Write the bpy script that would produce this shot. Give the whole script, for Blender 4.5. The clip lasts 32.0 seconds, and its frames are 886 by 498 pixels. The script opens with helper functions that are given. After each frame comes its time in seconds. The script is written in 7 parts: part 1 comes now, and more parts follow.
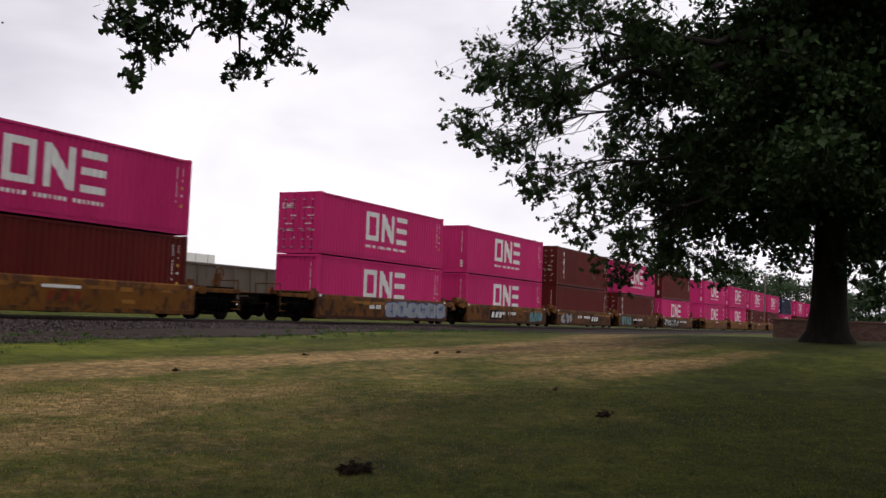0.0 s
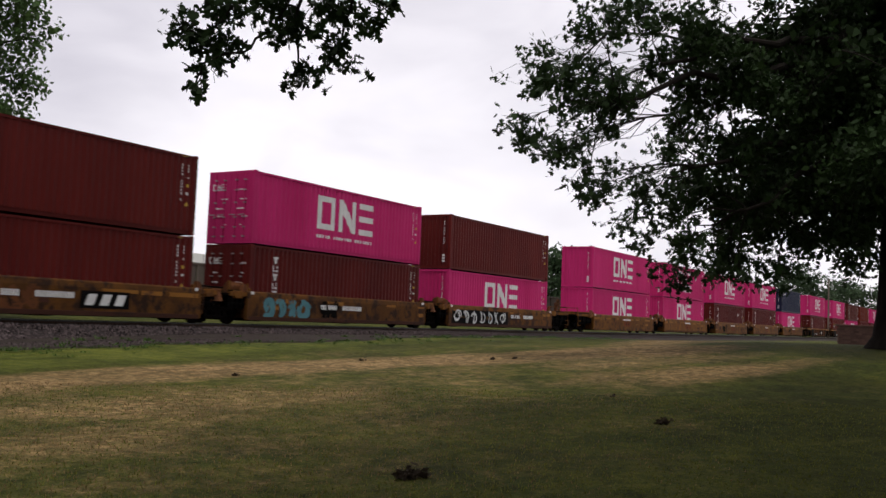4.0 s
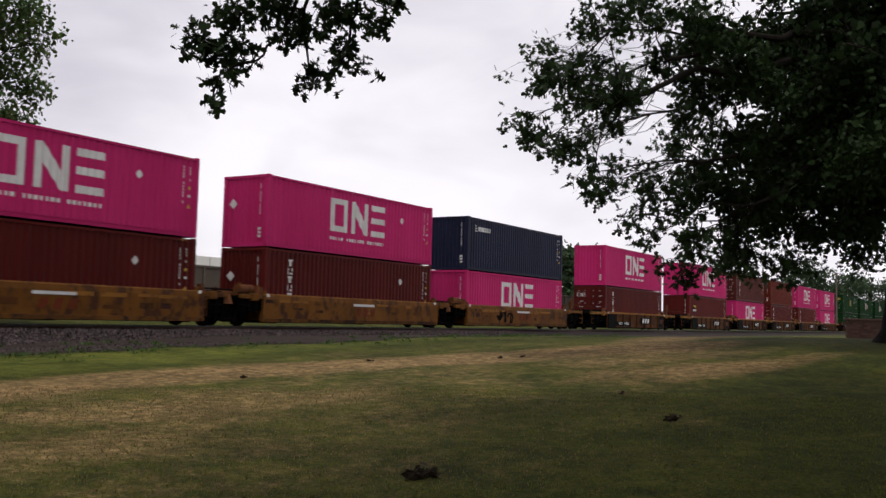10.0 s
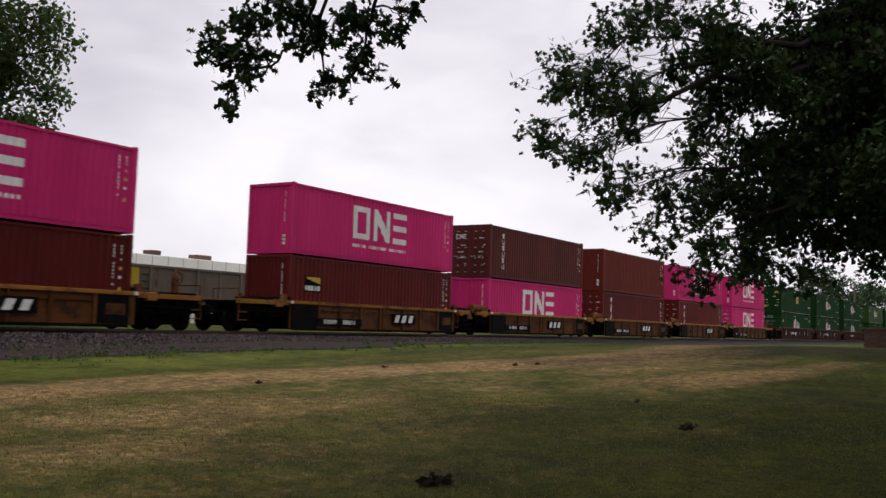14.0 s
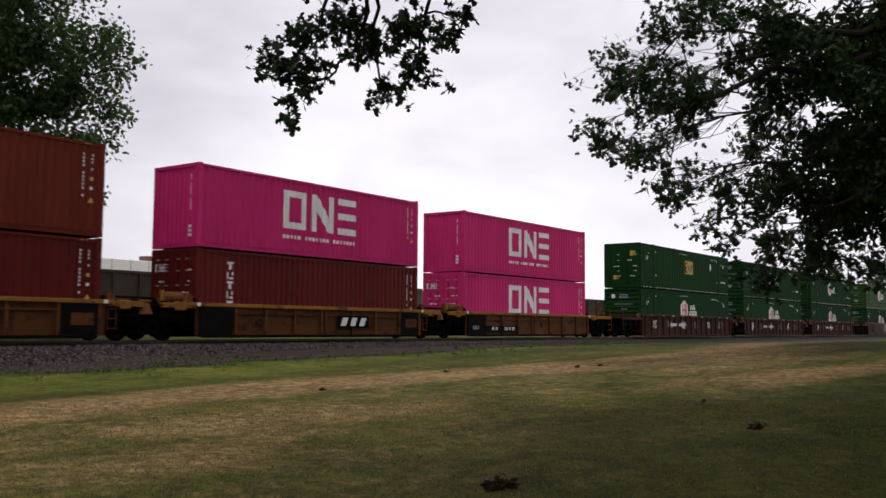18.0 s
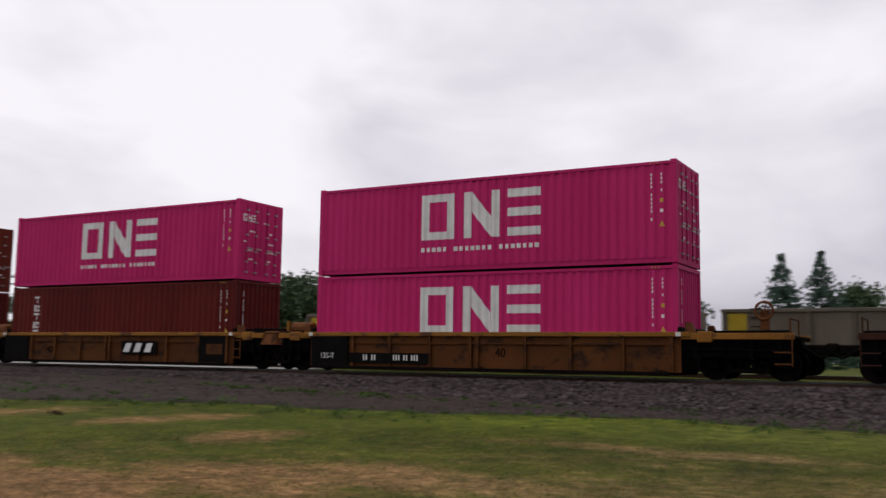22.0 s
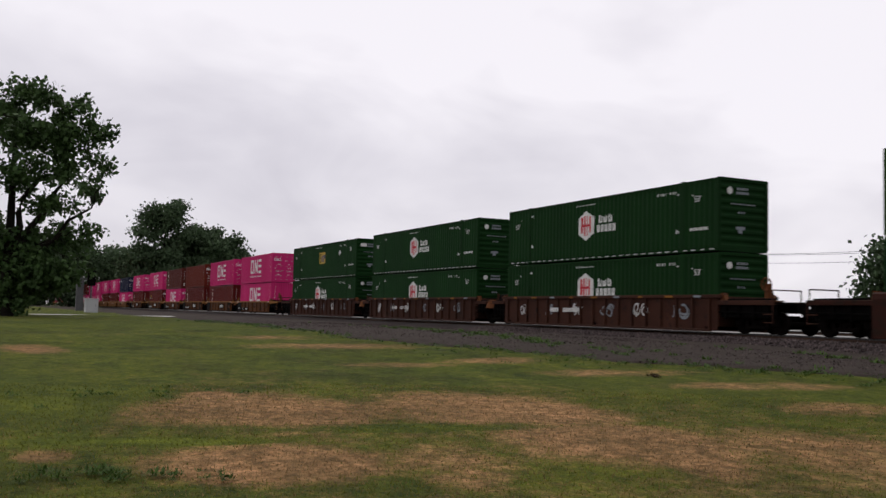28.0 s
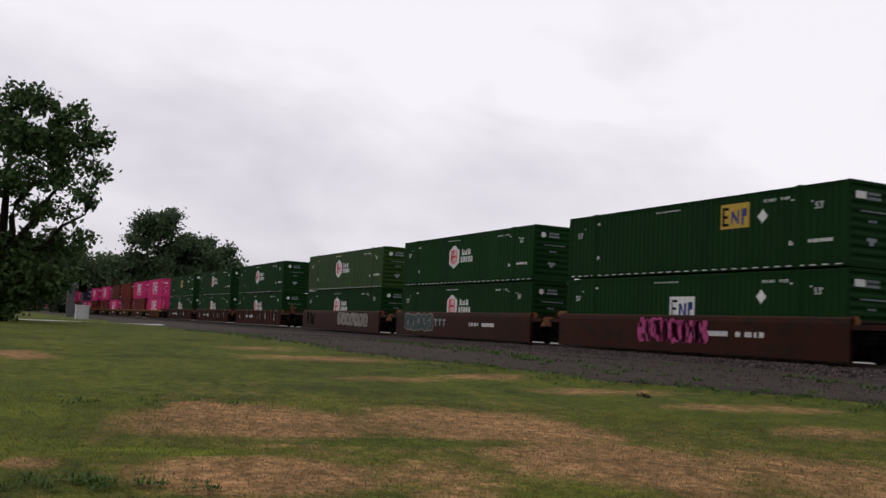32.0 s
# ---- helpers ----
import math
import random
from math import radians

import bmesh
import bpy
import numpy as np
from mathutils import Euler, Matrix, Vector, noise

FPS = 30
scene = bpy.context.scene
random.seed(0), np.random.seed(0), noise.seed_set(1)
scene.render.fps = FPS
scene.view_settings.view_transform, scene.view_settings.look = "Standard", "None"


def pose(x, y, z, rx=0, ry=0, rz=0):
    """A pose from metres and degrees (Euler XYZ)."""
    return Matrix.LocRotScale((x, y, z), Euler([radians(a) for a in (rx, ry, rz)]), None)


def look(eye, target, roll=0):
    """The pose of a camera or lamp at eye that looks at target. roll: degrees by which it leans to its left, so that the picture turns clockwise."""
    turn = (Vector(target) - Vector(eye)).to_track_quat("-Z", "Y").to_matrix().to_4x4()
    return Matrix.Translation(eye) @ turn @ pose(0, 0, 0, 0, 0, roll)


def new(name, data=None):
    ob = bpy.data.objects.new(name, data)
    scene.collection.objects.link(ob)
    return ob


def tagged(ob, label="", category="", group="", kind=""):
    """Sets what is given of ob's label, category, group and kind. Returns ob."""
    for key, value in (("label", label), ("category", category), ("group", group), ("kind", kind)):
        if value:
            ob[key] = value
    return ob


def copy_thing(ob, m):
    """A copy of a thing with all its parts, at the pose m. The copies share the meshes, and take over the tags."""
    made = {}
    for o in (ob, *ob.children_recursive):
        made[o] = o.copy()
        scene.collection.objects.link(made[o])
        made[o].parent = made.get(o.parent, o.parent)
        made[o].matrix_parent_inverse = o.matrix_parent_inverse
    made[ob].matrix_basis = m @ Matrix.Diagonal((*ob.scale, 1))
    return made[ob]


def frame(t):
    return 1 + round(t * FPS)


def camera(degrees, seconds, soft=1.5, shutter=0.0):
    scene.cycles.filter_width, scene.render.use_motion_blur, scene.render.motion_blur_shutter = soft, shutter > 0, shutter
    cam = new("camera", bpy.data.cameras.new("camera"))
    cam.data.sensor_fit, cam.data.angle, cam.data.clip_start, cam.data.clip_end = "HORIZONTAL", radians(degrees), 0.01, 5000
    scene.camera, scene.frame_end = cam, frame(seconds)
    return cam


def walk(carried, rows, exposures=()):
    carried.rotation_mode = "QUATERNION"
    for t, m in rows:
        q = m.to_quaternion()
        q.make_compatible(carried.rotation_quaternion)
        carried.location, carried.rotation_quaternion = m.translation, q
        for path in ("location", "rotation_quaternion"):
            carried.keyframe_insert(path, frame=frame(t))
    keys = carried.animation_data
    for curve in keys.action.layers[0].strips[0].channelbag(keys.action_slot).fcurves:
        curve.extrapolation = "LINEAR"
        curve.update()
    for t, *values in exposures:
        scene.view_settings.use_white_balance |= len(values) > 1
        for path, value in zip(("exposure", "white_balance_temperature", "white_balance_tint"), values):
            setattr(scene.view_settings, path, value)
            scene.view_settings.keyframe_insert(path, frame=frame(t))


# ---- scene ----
cam = camera(50.41, 32.0, soft=1.5, shutter=0.25)
PATH = [
    (0.0, pose(0, 0, 1.5, 94.06, -2.17, -62.20)),
    (0.5, pose(0, 0, 1.5, 93.95, -2.22, -62.31)),
    (1.0, pose(0, 0, 1.5, 93.94, -2.23, -62.05)),
    (1.5, pose(0, 0, 1.5, 94.02, -2.22, -61.54)),
    (2.0, pose(0, 0, 1.5, 94.22, -2.22, -61.03)),
    (2.5, pose(0, 0, 1.5, 94.35, -2.28, -60.31)),
    (3.0, pose(0, 0, 1.5, 94.32, -2.47, -59.63)),
    (3.5, pose(0, 0, 1.5, 94.33, -2.26, -58.97)),
    (5.5, pose(0, 0, 1.5, 94.23, -2.18, -58.65)),
    (6.0, pose(0, 0, 1.5, 94.31, -2.12, -58.58)),
    (7.0, pose(0, 0, 1.5, 94.28, -2.15, -58.53)),
    (8.0, pose(0, 0, 1.5, 94.28, -1.73, -58.46)),
    (9.0, pose(0, 0, 1.5, 94.33, -1.62, -58.48)),
    (10.0, pose(0, 0, 1.5, 94.23, -1.45, -58.37)),
    (10.5, pose(0, 0, 1.5, 94.28, -1.04, -58.12)),
    (11.0, pose(0, 0, 1.5, 94.19, -1.19, -58.12)),
    (12.0, pose(0, 0, 1.5, 94.34, -1.36, -57.82)),
    (13.0, pose(0, 0, 1.5, 94.54, -1.73, -57.72)),
    (14.0, pose(0, 0, 1.5, 94.61, -1.80, -57.46)),
    (14.5, pose(0, 0, 1.5, 94.51, -1.85, -57.43)),
    (16.5, pose(0, 0, 1.5, 94.47, -0.92, -57.13)),
    (17.0, pose(0, 0, 1.5, 94.54, -0.73, -56.67)),
    (17.5, pose(0, 0, 1.5, 94.63, -0.70, -55.72)),
    (18.0, pose(0, 0, 1.5, 94.78, -0.44, -53.79)),
    (18.5, pose(0, 0, 1.5, 95.05, -0.68, -49.73)),
    (19.0, pose(0, 0, 1.5, 95.08, -1.06, -43.59)),
    (19.5, pose(0, 0, 1.5, 95.25, -0.90, -35.27)),
    (20.0, pose(0, 0, 1.5, 95.70, -1.03, -24.02)),
    (20.5, pose(0, 0, 1.5, 96.28, -1.04, -11.85)),
    (21.0, pose(0, 0, 1.5, 96.72, -1.63, 2.23)),
    (21.5, pose(0, 0, 1.5, 96.93, -0.61, 15.69)),
    (22.0, pose(0, 0, 1.5, 96.58, -0.83, 29.33)),
    (22.5, pose(0, 0, 1.5, 95.59, -0.54, 41.32)),
    (23.0, pose(0, 0, 1.5, 94.63, -0.41, 50.41)),
    (23.5, pose(0, 0, 1.5, 93.79, -0.99, 56.23)),
    (24.0, pose(0, 0, 1.5, 93.48, -1.43, 59.46)),
    (24.5, pose(0, 0, 1.5, 93.43, -0.93, 61.73)),
    (25.0, pose(0, 0, 1.5, 93.35, -0.85, 62.62)),
    (25.5, pose(0, 0, 1.5, 93.35, -1.19, 62.77)),
    (26.0, pose(0, 0, 1.5, 93.36, -1.08, 63.09)),
    (26.5, pose(0, 0, 1.5, 93.43, -1.26, 63.47)),
    (28.5, pose(0, 0, 1.5, 94.01, -1.50, 64.09)),
    (29.0, pose(0, 0, 1.5, 94.04, -1.67, 64.12)),
    (29.5, pose(0, 0, 1.5, 94.21, -1.57, 63.79)),
    (30.0, pose(0, 0, 1.5, 94.24, -1.85, 63.63)),
    (30.5, pose(0, 0, 1.5, 94.20, -2.12, 63.65)),
    (31.0, pose(0, 0, 1.5, 94.27, -1.91, 63.65)),
    (31.5, pose(0, 0, 1.5, 94.53, -2.21, 63.56)),
    (32.0, pose(0, 0, 1.5, 94.84, -2.75, 63.48)),
]
EXPOSURES = [(0.0, -0.12), (3.5, -0.12), (6.0, -0.18), (17.0, -0.2), (18.8, 0.0), (19.5, 0.3), (20.0, 0.64), (20.4, 0.74), (20.7, 0.58), (21.0, 0.28), (22.0, -0.3), (23.0, -0.32), (24.5, -0.3), (29.0, -0.32), (32.0, -0.32)]
walk(cam, PATH, EXPOSURES)

# ---- light ----
world = bpy.data.worlds.new("overcast")
world.use_nodes = True
scene.world = world
wn, wl = world.node_tree.nodes, world.node_tree.links
wn.clear()
w_out = wn.new("ShaderNodeOutputWorld")
w_bg = wn.new("ShaderNodeBackground")
w_coord = wn.new("ShaderNodeTexCoord")
w_map = wn.new("ShaderNodeMapping")
w_map.inputs["Scale"].default_value = (1.0, 1.0, 2.2)
w_n1 = wn.new("ShaderNodeTexNoise")
w_n1.inputs["Scale"].default_value = 1.25
w_n1.inputs["Detail"].default_value = 5.0
w_n1.inputs["Roughness"].default_value = 0.55
w_ramp = wn.new("ShaderNodeValToRGB")
w_ramp.color_ramp.elements[0].position = 0.20
w_ramp.color_ramp.elements[0].color = (0.60, 0.57, 0.655, 1)
w_ramp.color_ramp.elements[1].position = 0.56
w_ramp.color_ramp.elements[1].color = (1.13, 1.085, 1.145, 1)
w_sky = wn.new("ShaderNodeTexSky")
w_sky.sky_type = "NISHITA"
w_sky.sun_disc = False
w_sky.sun_elevation = radians(73)
w_sky.sun_rotation = radians(243)
w_scale = wn.new("ShaderNodeVectorMath")
w_scale.operation = "SCALE"
w_scale.inputs["Scale"].default_value = 0.10
w_mix = wn.new("ShaderNodeMixRGB")
w_mix.inputs[0].default_value = 0.93
wl.new(w_coord.outputs["Generated"], w_map.inputs["Vector"])
wl.new(w_map.outputs["Vector"], w_n1.inputs["Vector"])
w_dot = wn.new("ShaderNodeVectorMath")
w_dot.operation = "DOT_PRODUCT"
w_dot.inputs[1].default_value = (0.05, -0.19, 0.35)
w_rise = wn.new("ShaderNodeMath")
w_rise.operation = "ADD"
wl.new(w_coord.outputs["Generated"], w_dot.inputs[0])
wl.new(w_dot.outputs["Value"], w_rise.inputs[0])
w_n2 = wn.new("ShaderNodeTexNoise")
w_n2.inputs["Scale"].default_value = 4.5
w_n2.inputs["Detail"].default_value = 6.0
w_n2.inputs["Distortion"].default_value = 0.6
w_fine = wn.new("ShaderNodeMath")
w_fine.operation = "MULTIPLY_ADD"
w_fine.inputs[1].default_value = 0.34
wl.new(w_map.outputs["Vector"], w_n2.inputs["Vector"])
wl.new(w_n2.outputs["Fac"], w_fine.inputs[0])
w_level = wn.new("ShaderNodeMath")
w_level.operation = "SUBTRACT"
w_level.inputs[1].default_value = 0.17
wl.new(w_n1.outputs["Fac"], w_level.inputs[0])
wl.new(w_level.outputs[0], w_fine.inputs[2])
wl.new(w_fine.outputs[0], w_rise.inputs[1])


def cloud_bank(toward, wide, amount, before):
    """Thicker or thinner cloud round one bearing of the sky."""
    d = wn.new("ShaderNodeVectorMath")
    d.operation = "DOT_PRODUCT"
    d.inputs[1].default_value = Vector(toward).normalized()
    wl.new(w_coord.outputs["Generated"], d.inputs[0])
    r = wn.new("ShaderNodeMapRange")
    r.interpolation_type = "SMOOTHSTEP"
    r.inputs["From Min"].default_value = math.cos(radians(wide))
    r.inputs["From Max"].default_value = 1.0
    r.inputs["To Max"].default_value = amount
    wl.new(d.outputs["Value"], r.inputs["Value"])
    a = wn.new("ShaderNodeMath")
    a.operation = "ADD"
    wl.new(before, a.inputs[0])
    wl.new(r.outputs[0], a.inputs[1])
    return a.outputs[0]


w_thick = cloud_bank((0.05, 0.98, 0.22), 46, -0.09, w_rise.outputs[0])
w_thick = cloud_bank((0.30, 0.92, 0.25), 26, -0.13, w_thick)
w_thick = cloud_bank((-0.44, 0.86, 0.26), 26, 0.10, w_thick)
w_thick = cloud_bank((-0.72, 0.66, 0.22), 20, -0.08, w_thick)
w_thick = cloud_bank((-0.87, 0.42, 0.26), 48, 0.11, w_thick)
w_thick = cloud_bank((-0.98, 0.19, 0.05), 24, -0.20, w_thick)
w_thick = cloud_bank((-0.93, 0.36, 0.07), 18, -0.09, w_thick)
w_thick = cloud_bank((-0.88, 0.30, 0.40), 24, 0.16, w_thick)
w_thick = cloud_bank((-0.81, 0.52, 0.30), 26, 0.10, w_thick)
wl.new(w_thick, w_ramp.inputs["Fac"])
wl.new(w_sky.outputs["Color"], w_scale.inputs[0])
wl.new(w_scale.outputs["Vector"], w_mix.inputs[1])
wl.new(w_ramp.outputs["Color"], w_mix.inputs[2])
wl.new(w_mix.outputs["Color"], w_bg.inputs["Color"])
w_bg.inputs["Strength"].default_value = 1.08
wl.new(w_bg.outputs["Background"], w_out.inputs["Surface"])
sun_data = bpy.data.lights.new("sun", "SUN")
sun_data.energy, sun_data.angle, sun_data.color = 1.5, radians(14), (1.0, 0.96, 0.9)
sun = new("sun", sun_data)
sun.matrix_world = look((-16, -8, 60), (0, 0, 0))

# ---- materials ----


def surface(name, dark, light, scale=3.0, rough=0.8, bump=0.2, metal=0.0, fine=40.0, stretch=(1, 1, 1), stain=None, stain_at=0.62, varied=0.0, spec=0.08):
    m = bpy.data.materials.new(name)
    m.use_nodes = True
    n, l = m.node_tree.nodes, m.node_tree.links
    b = n["Principled BSDF"]
    co = n.new("ShaderNodeTexCoord")
    mp = n.new("ShaderNodeMapping")
    mp.inputs["Scale"].default_value = stretch
    l.new(co.outputs["Object"], mp.inputs["Vector"])
    info = n.new("ShaderNodeObjectInfo")
    sh = n.new("ShaderNodeVectorMath")
    sh.operation = "SCALE"
    sh.inputs[0].default_value = (37.0, 11.0, 23.0)
    l.new(info.outputs["Random"], sh.inputs["Scale"])
    l.new(sh.outputs["Vector"], mp.inputs["Location"])
    a = n.new("ShaderNodeTexNoise")
    a.inputs["Scale"].default_value = scale
    a.inputs["Detail"].default_value = 5
    c = n.new("ShaderNodeTexNoise")
    c.inputs["Scale"].default_value = fine
    c.inputs["Detail"].default_value = 3
    l.new(mp.outputs["Vector"], a.inputs["Vector"])
    l.new(mp.outputs["Vector"], c.inputs["Vector"])
    add = n.new("ShaderNodeMath")
    add.operation = "MULTIPLY_ADD"
    add.inputs[1].default_value = 0.4
    l.new(c.outputs["Fac"], add.inputs[0])
    l.new(a.outputs["Fac"], add.inputs[2])
    ramp = n.new("ShaderNodeValToRGB")
    ramp.color_ramp.elements[0].position, ramp.color_ramp.elements[0].color = 0.45, (*dark, 1)
    ramp.color_ramp.elements[1].position, ramp.color_ramp.elements[1].color = 0.95, (*light, 1)
    l.new(add.outputs[0], ramp.inputs["Fac"])
    colour = ramp.outputs["Color"]
    if stain:
        s = n.new("ShaderNodeTexNoise")
        s.inputs["Scale"].default_value = scale * 2.7
        s.inputs["Detail"].default_value = 6
        s.inputs["Roughness"].default_value = 0.65
        l.new(mp.outputs["Vector"], s.inputs["Vector"])
        sr = n.new("ShaderNodeValToRGB")
        sr.color_ramp.elements[0].position, sr.color_ramp.elements[0].color = stain_at, (0, 0, 0, 1)
        sr.color_ramp.elements[1].position, sr.color_ramp.elements[1].color = stain_at + 0.1, (1, 1, 1, 1)
        l.new(s.outputs["Fac"], sr.inputs["Fac"])
        mix = n.new("ShaderNodeMixRGB")
        mix.inputs[2].default_value = (*stain, 1)
        l.new(sr.outputs["Color"], mix.inputs[0])
        l.new(colour, mix.inputs[1])
        colour = mix.outputs["Color"]
    if varied:
        hsv = n.new("ShaderNodeHueSaturation")
        va = n.new("ShaderNodeMapRange")
        va.inputs["To Min"].default_value, va.inputs["To Max"].default_value = 1 - varied, 1 + varied
        l.new(info.outputs["Random"], va.inputs["Value"])
        l.new(va.outputs["Result"], hsv.inputs["Value"])
        l.new(colour, hsv.inputs["Color"])
        colour = hsv.outputs["Color"]
    l.new(colour, b.inputs["Base Color"])
    b.inputs["Roughness"].default_value = rough
    b.inputs["Metallic"].default_value = metal
    b.inputs["Specular IOR Level"].default_value = spec
    if bump:
        bp = n.new("ShaderNodeBump")
        bp.inputs["Strength"].default_value = bump
        bp.inputs["Distance"].default_value = 0.02
        l.new(add.outputs[0], bp.inputs["Height"])
        l.new(bp.outputs["Normal"], b.inputs["Normal"])
    return m


def leafy(name, dark, light, scale=1.2, through_light=0.2):
    m = surface(name, dark, light, scale=scale, rough=0.55, bump=0.0, fine=9.0)
    n, l = m.node_tree.nodes, m.node_tree.links
    b = n["Principled BSDF"]
    geo = n.new("ShaderNodeNewGeometry")
    hsv = n.new("ShaderNodeHueSaturation")
    va = n.new("ShaderNodeMapRange")
    va.inputs["To Min"].default_value, va.inputs["To Max"].default_value = 0.65, 1.4
    l.new(geo.outputs["Random Per Island"], va.inputs["Value"])
    l.new(va.outputs["Result"], hsv.inputs["Value"])
    l.new(b.inputs["Base Color"].links[0].from_socket, hsv.inputs["Color"])
    l.new(hsv.outputs["Color"], b.inputs["Base Color"])
    tr = n.new("ShaderNodeBsdfTranslucent")
    l.new(hsv.outputs["Color"], tr.inputs["Color"])
    mx = n.new("ShaderNodeMixShader")
    mx.inputs[0].default_value = through_light
    l.new(b.outputs[0], mx.inputs[1])
    l.new(tr.outputs[0], mx.inputs[2])
    l.new(mx.outputs[0], n["Material Output"].inputs["Surface"])
    return m


STREAK = (1.0, 1.0, 0.22)
M_PINK = surface("pink_paint", (0.365, 0.0135, 0.094), (0.460, 0.0240, 0.134), 0.7, 0.6, 0.06, fine=14, stretch=STREAK, stain=(0.285, 0.020, 0.08), stain_at=0.67, varied=0.08)
M_BROWN = surface("oxide_red_paint", (0.060, 0.0060, 0.0050), (0.086, 0.0094, 0.0074), 0.8, 0.5, 0.06, fine=16, stretch=STREAK, stain=(0.05186, 0.00836, 0.00627), stain_at=0.66, varied=0.14)
M_ORANGE = surface("faded_orange_paint", (0.080, 0.0112, 0.0060), (0.108, 0.0165, 0.0088), 0.8, 0.55, 0.06, fine=16, stretch=STREAK, stain=(0.06242, 0.01338, 0.00694), stain_at=0.66)
M_DARKBROWN = surface("dark_brown_paint", (0.05347, 0.01091, 0.00837), (0.07843, 0.01587, 0.01209), 0.8, 0.5, 0.06, fine=16, stretch=STREAK, stain=(0.03565, 0.00992, 0.00697), stain_at=0.66)
M_NAVY = surface("navy_paint", (0.0077, 0.0098, 0.0252), (0.014, 0.0175, 0.0406), 0.8, 0.45, 0.06, fine=16, stretch=STREAK, stain=(0.021, 0.021, 0.028), stain_at=0.68)
M_GREEN = surface("green_paint", (0.0029, 0.0205, 0.0036), (0.0052, 0.0300, 0.0056), 0.7, 0.75, 0.06, fine=14, stretch=STREAK, stain=(0.004693, 0.01956, 0.009782), stain_at=0.68, varied=0.12)
M_LIME = surface("faded_green_paint", (0.0125, 0.0335, 0.0042), (0.018, 0.0455, 0.0066), 0.7, 0.5, 0.06, fine=14, stretch=STREAK, stain=(0.01296, 0.03456, 0.00864), stain_at=0.68)
M_WHITE = surface("white_decal", (0.5022, 0.5022, 0.486), (0.6318, 0.6318, 0.6156), 2.0, 0.55, 0.0, fine=20, stain=(0.3645, 0.3402, 0.3402), stain_at=0.66)
M_RED = surface("red_decal", (0.40, 0.02, 0.03), (0.5, 0.03, 0.04), 2.0, 0.5, 0.0)
M_YELLOW = surface("yellow_decal", (0.36, 0.245, 0.04), (0.43, 0.29, 0.055), 2.0, 0.55, 0.0, stain=(0.32, 0.224, 0.048))
M_GONDYELLOW = surface("chrome_yellow_patch", (0.30, 0.22, 0.02), (0.38, 0.28, 0.03), 2.0, 0.6, 0.05, stain=(0.2, 0.14, 0.03))
M_TARP = surface("blue_plastic_sheet", (0.025, 0.065, 0.22), (0.04, 0.10, 0.32), 3.0, 0.4, 0.3, spec=0.3)
M_BLUE = surface("blue_decal", (0.018, 0.03, 0.11), (0.028, 0.045, 0.16), 2.0, 0.5, 0.0)
M_STEEL = surface("galvanised_rod", (0.21, 0.203, 0.203), (0.294, 0.287, 0.287), 5, 0.45, 0.05, metal=0.6)
M_OLDYELLOW = surface("weathered_yellow_car_paint", (0.078, 0.030, 0.0066), (0.158, 0.064, 0.0110), 1.1, 0.7, 0.15, fine=18, stretch=(0.8, 1, 0.45), stain=(0.050, 0.0205, 0.0095), stain_at=0.50, varied=0.15)
M_RUSTYELLOW = surface("rusted_through_yellow_car_paint", (0.056, 0.0225, 0.0068), (0.128, 0.052, 0.0112), 1.1, 0.75, 0.2, fine=18, stretch=(0.8, 1, 0.6), stain=(0.028, 0.0135, 0.0085), stain_at=0.48, varied=0.2)
M_SHAPE_RED = surface("faded_red_lettering_paint", (0.095, 0.016, 0.0075), (0.135, 0.026, 0.011), 2.5, 0.7, 0.0, stain=(0.075, 0.034, 0.0085), stain_at=0.52)
M_SILL = surface("yellow_car_paint", (0.165, 0.070, 0.0135), (0.235, 0.104, 0.019), 0.9, 0.65, 0.15, fine=18, stretch=(0.7, 1, 1), stain=(0.0704, 0.032, 0.016), stain_at=0.53, varied=0.12)
M_PANEL = surface("tan_rusted_panel", (0.056, 0.0195, 0.0062), (0.094, 0.034, 0.0092), 0.8, 0.7, 0.15, fine=18, stretch=(0.7, 1, 1), stain=(0.02792, 0.01303, 0.007446), stain_at=0.52, varied=0.15)
M_RUST = surface("rust_brown_car_paint", (0.0275, 0.0112, 0.0076), (0.050, 0.0195, 0.0118), 0.9, 0.75, 0.2, fine=20, stretch=(0.7, 1, 1), stain=(0.0232, 0.01207, 0.009282), stain_at=0.55, varied=0.1)
M_REDCAR = surface("red_oxide_car_paint", (0.0215, 0.0062, 0.0035), (0.0335, 0.0094, 0.0048), 0.8, 0.6, 0.12, fine=18, stretch=(0.7, 1, 1), stain=(0.01665, 0.00841, 0.00472), stain_at=0.50, varied=0.12)
M_BLACK = surface("black_grimy_steel", (0.0021, 0.00189, 0.00189), (0.00546, 0.00483, 0.00441), 3.0, 0.75, 0.2, spec=0.015)
M_BLACKPANEL = surface("black_paint_panel", (0.003528, 0.003276, 0.003276), (0.007056, 0.006552, 0.0063), 3.0, 0.6, 0.1, spec=0.015)
M_GREASE = surface("greasy_truck_steel", (0.00294, 0.00231, 0.0021), (0.00714, 0.00546, 0.00462), 4.0, 0.7, 0.3, spec=0.015)
M_RUBBED = surface("worn_orange_fitting", (0.08008, 0.0273, 0.01092), (0.1165, 0.04368, 0.01456), 2.5, 0.65, 0.2, stain=(0.02912, 0.01456, 0.0091), stain_at=0.54)
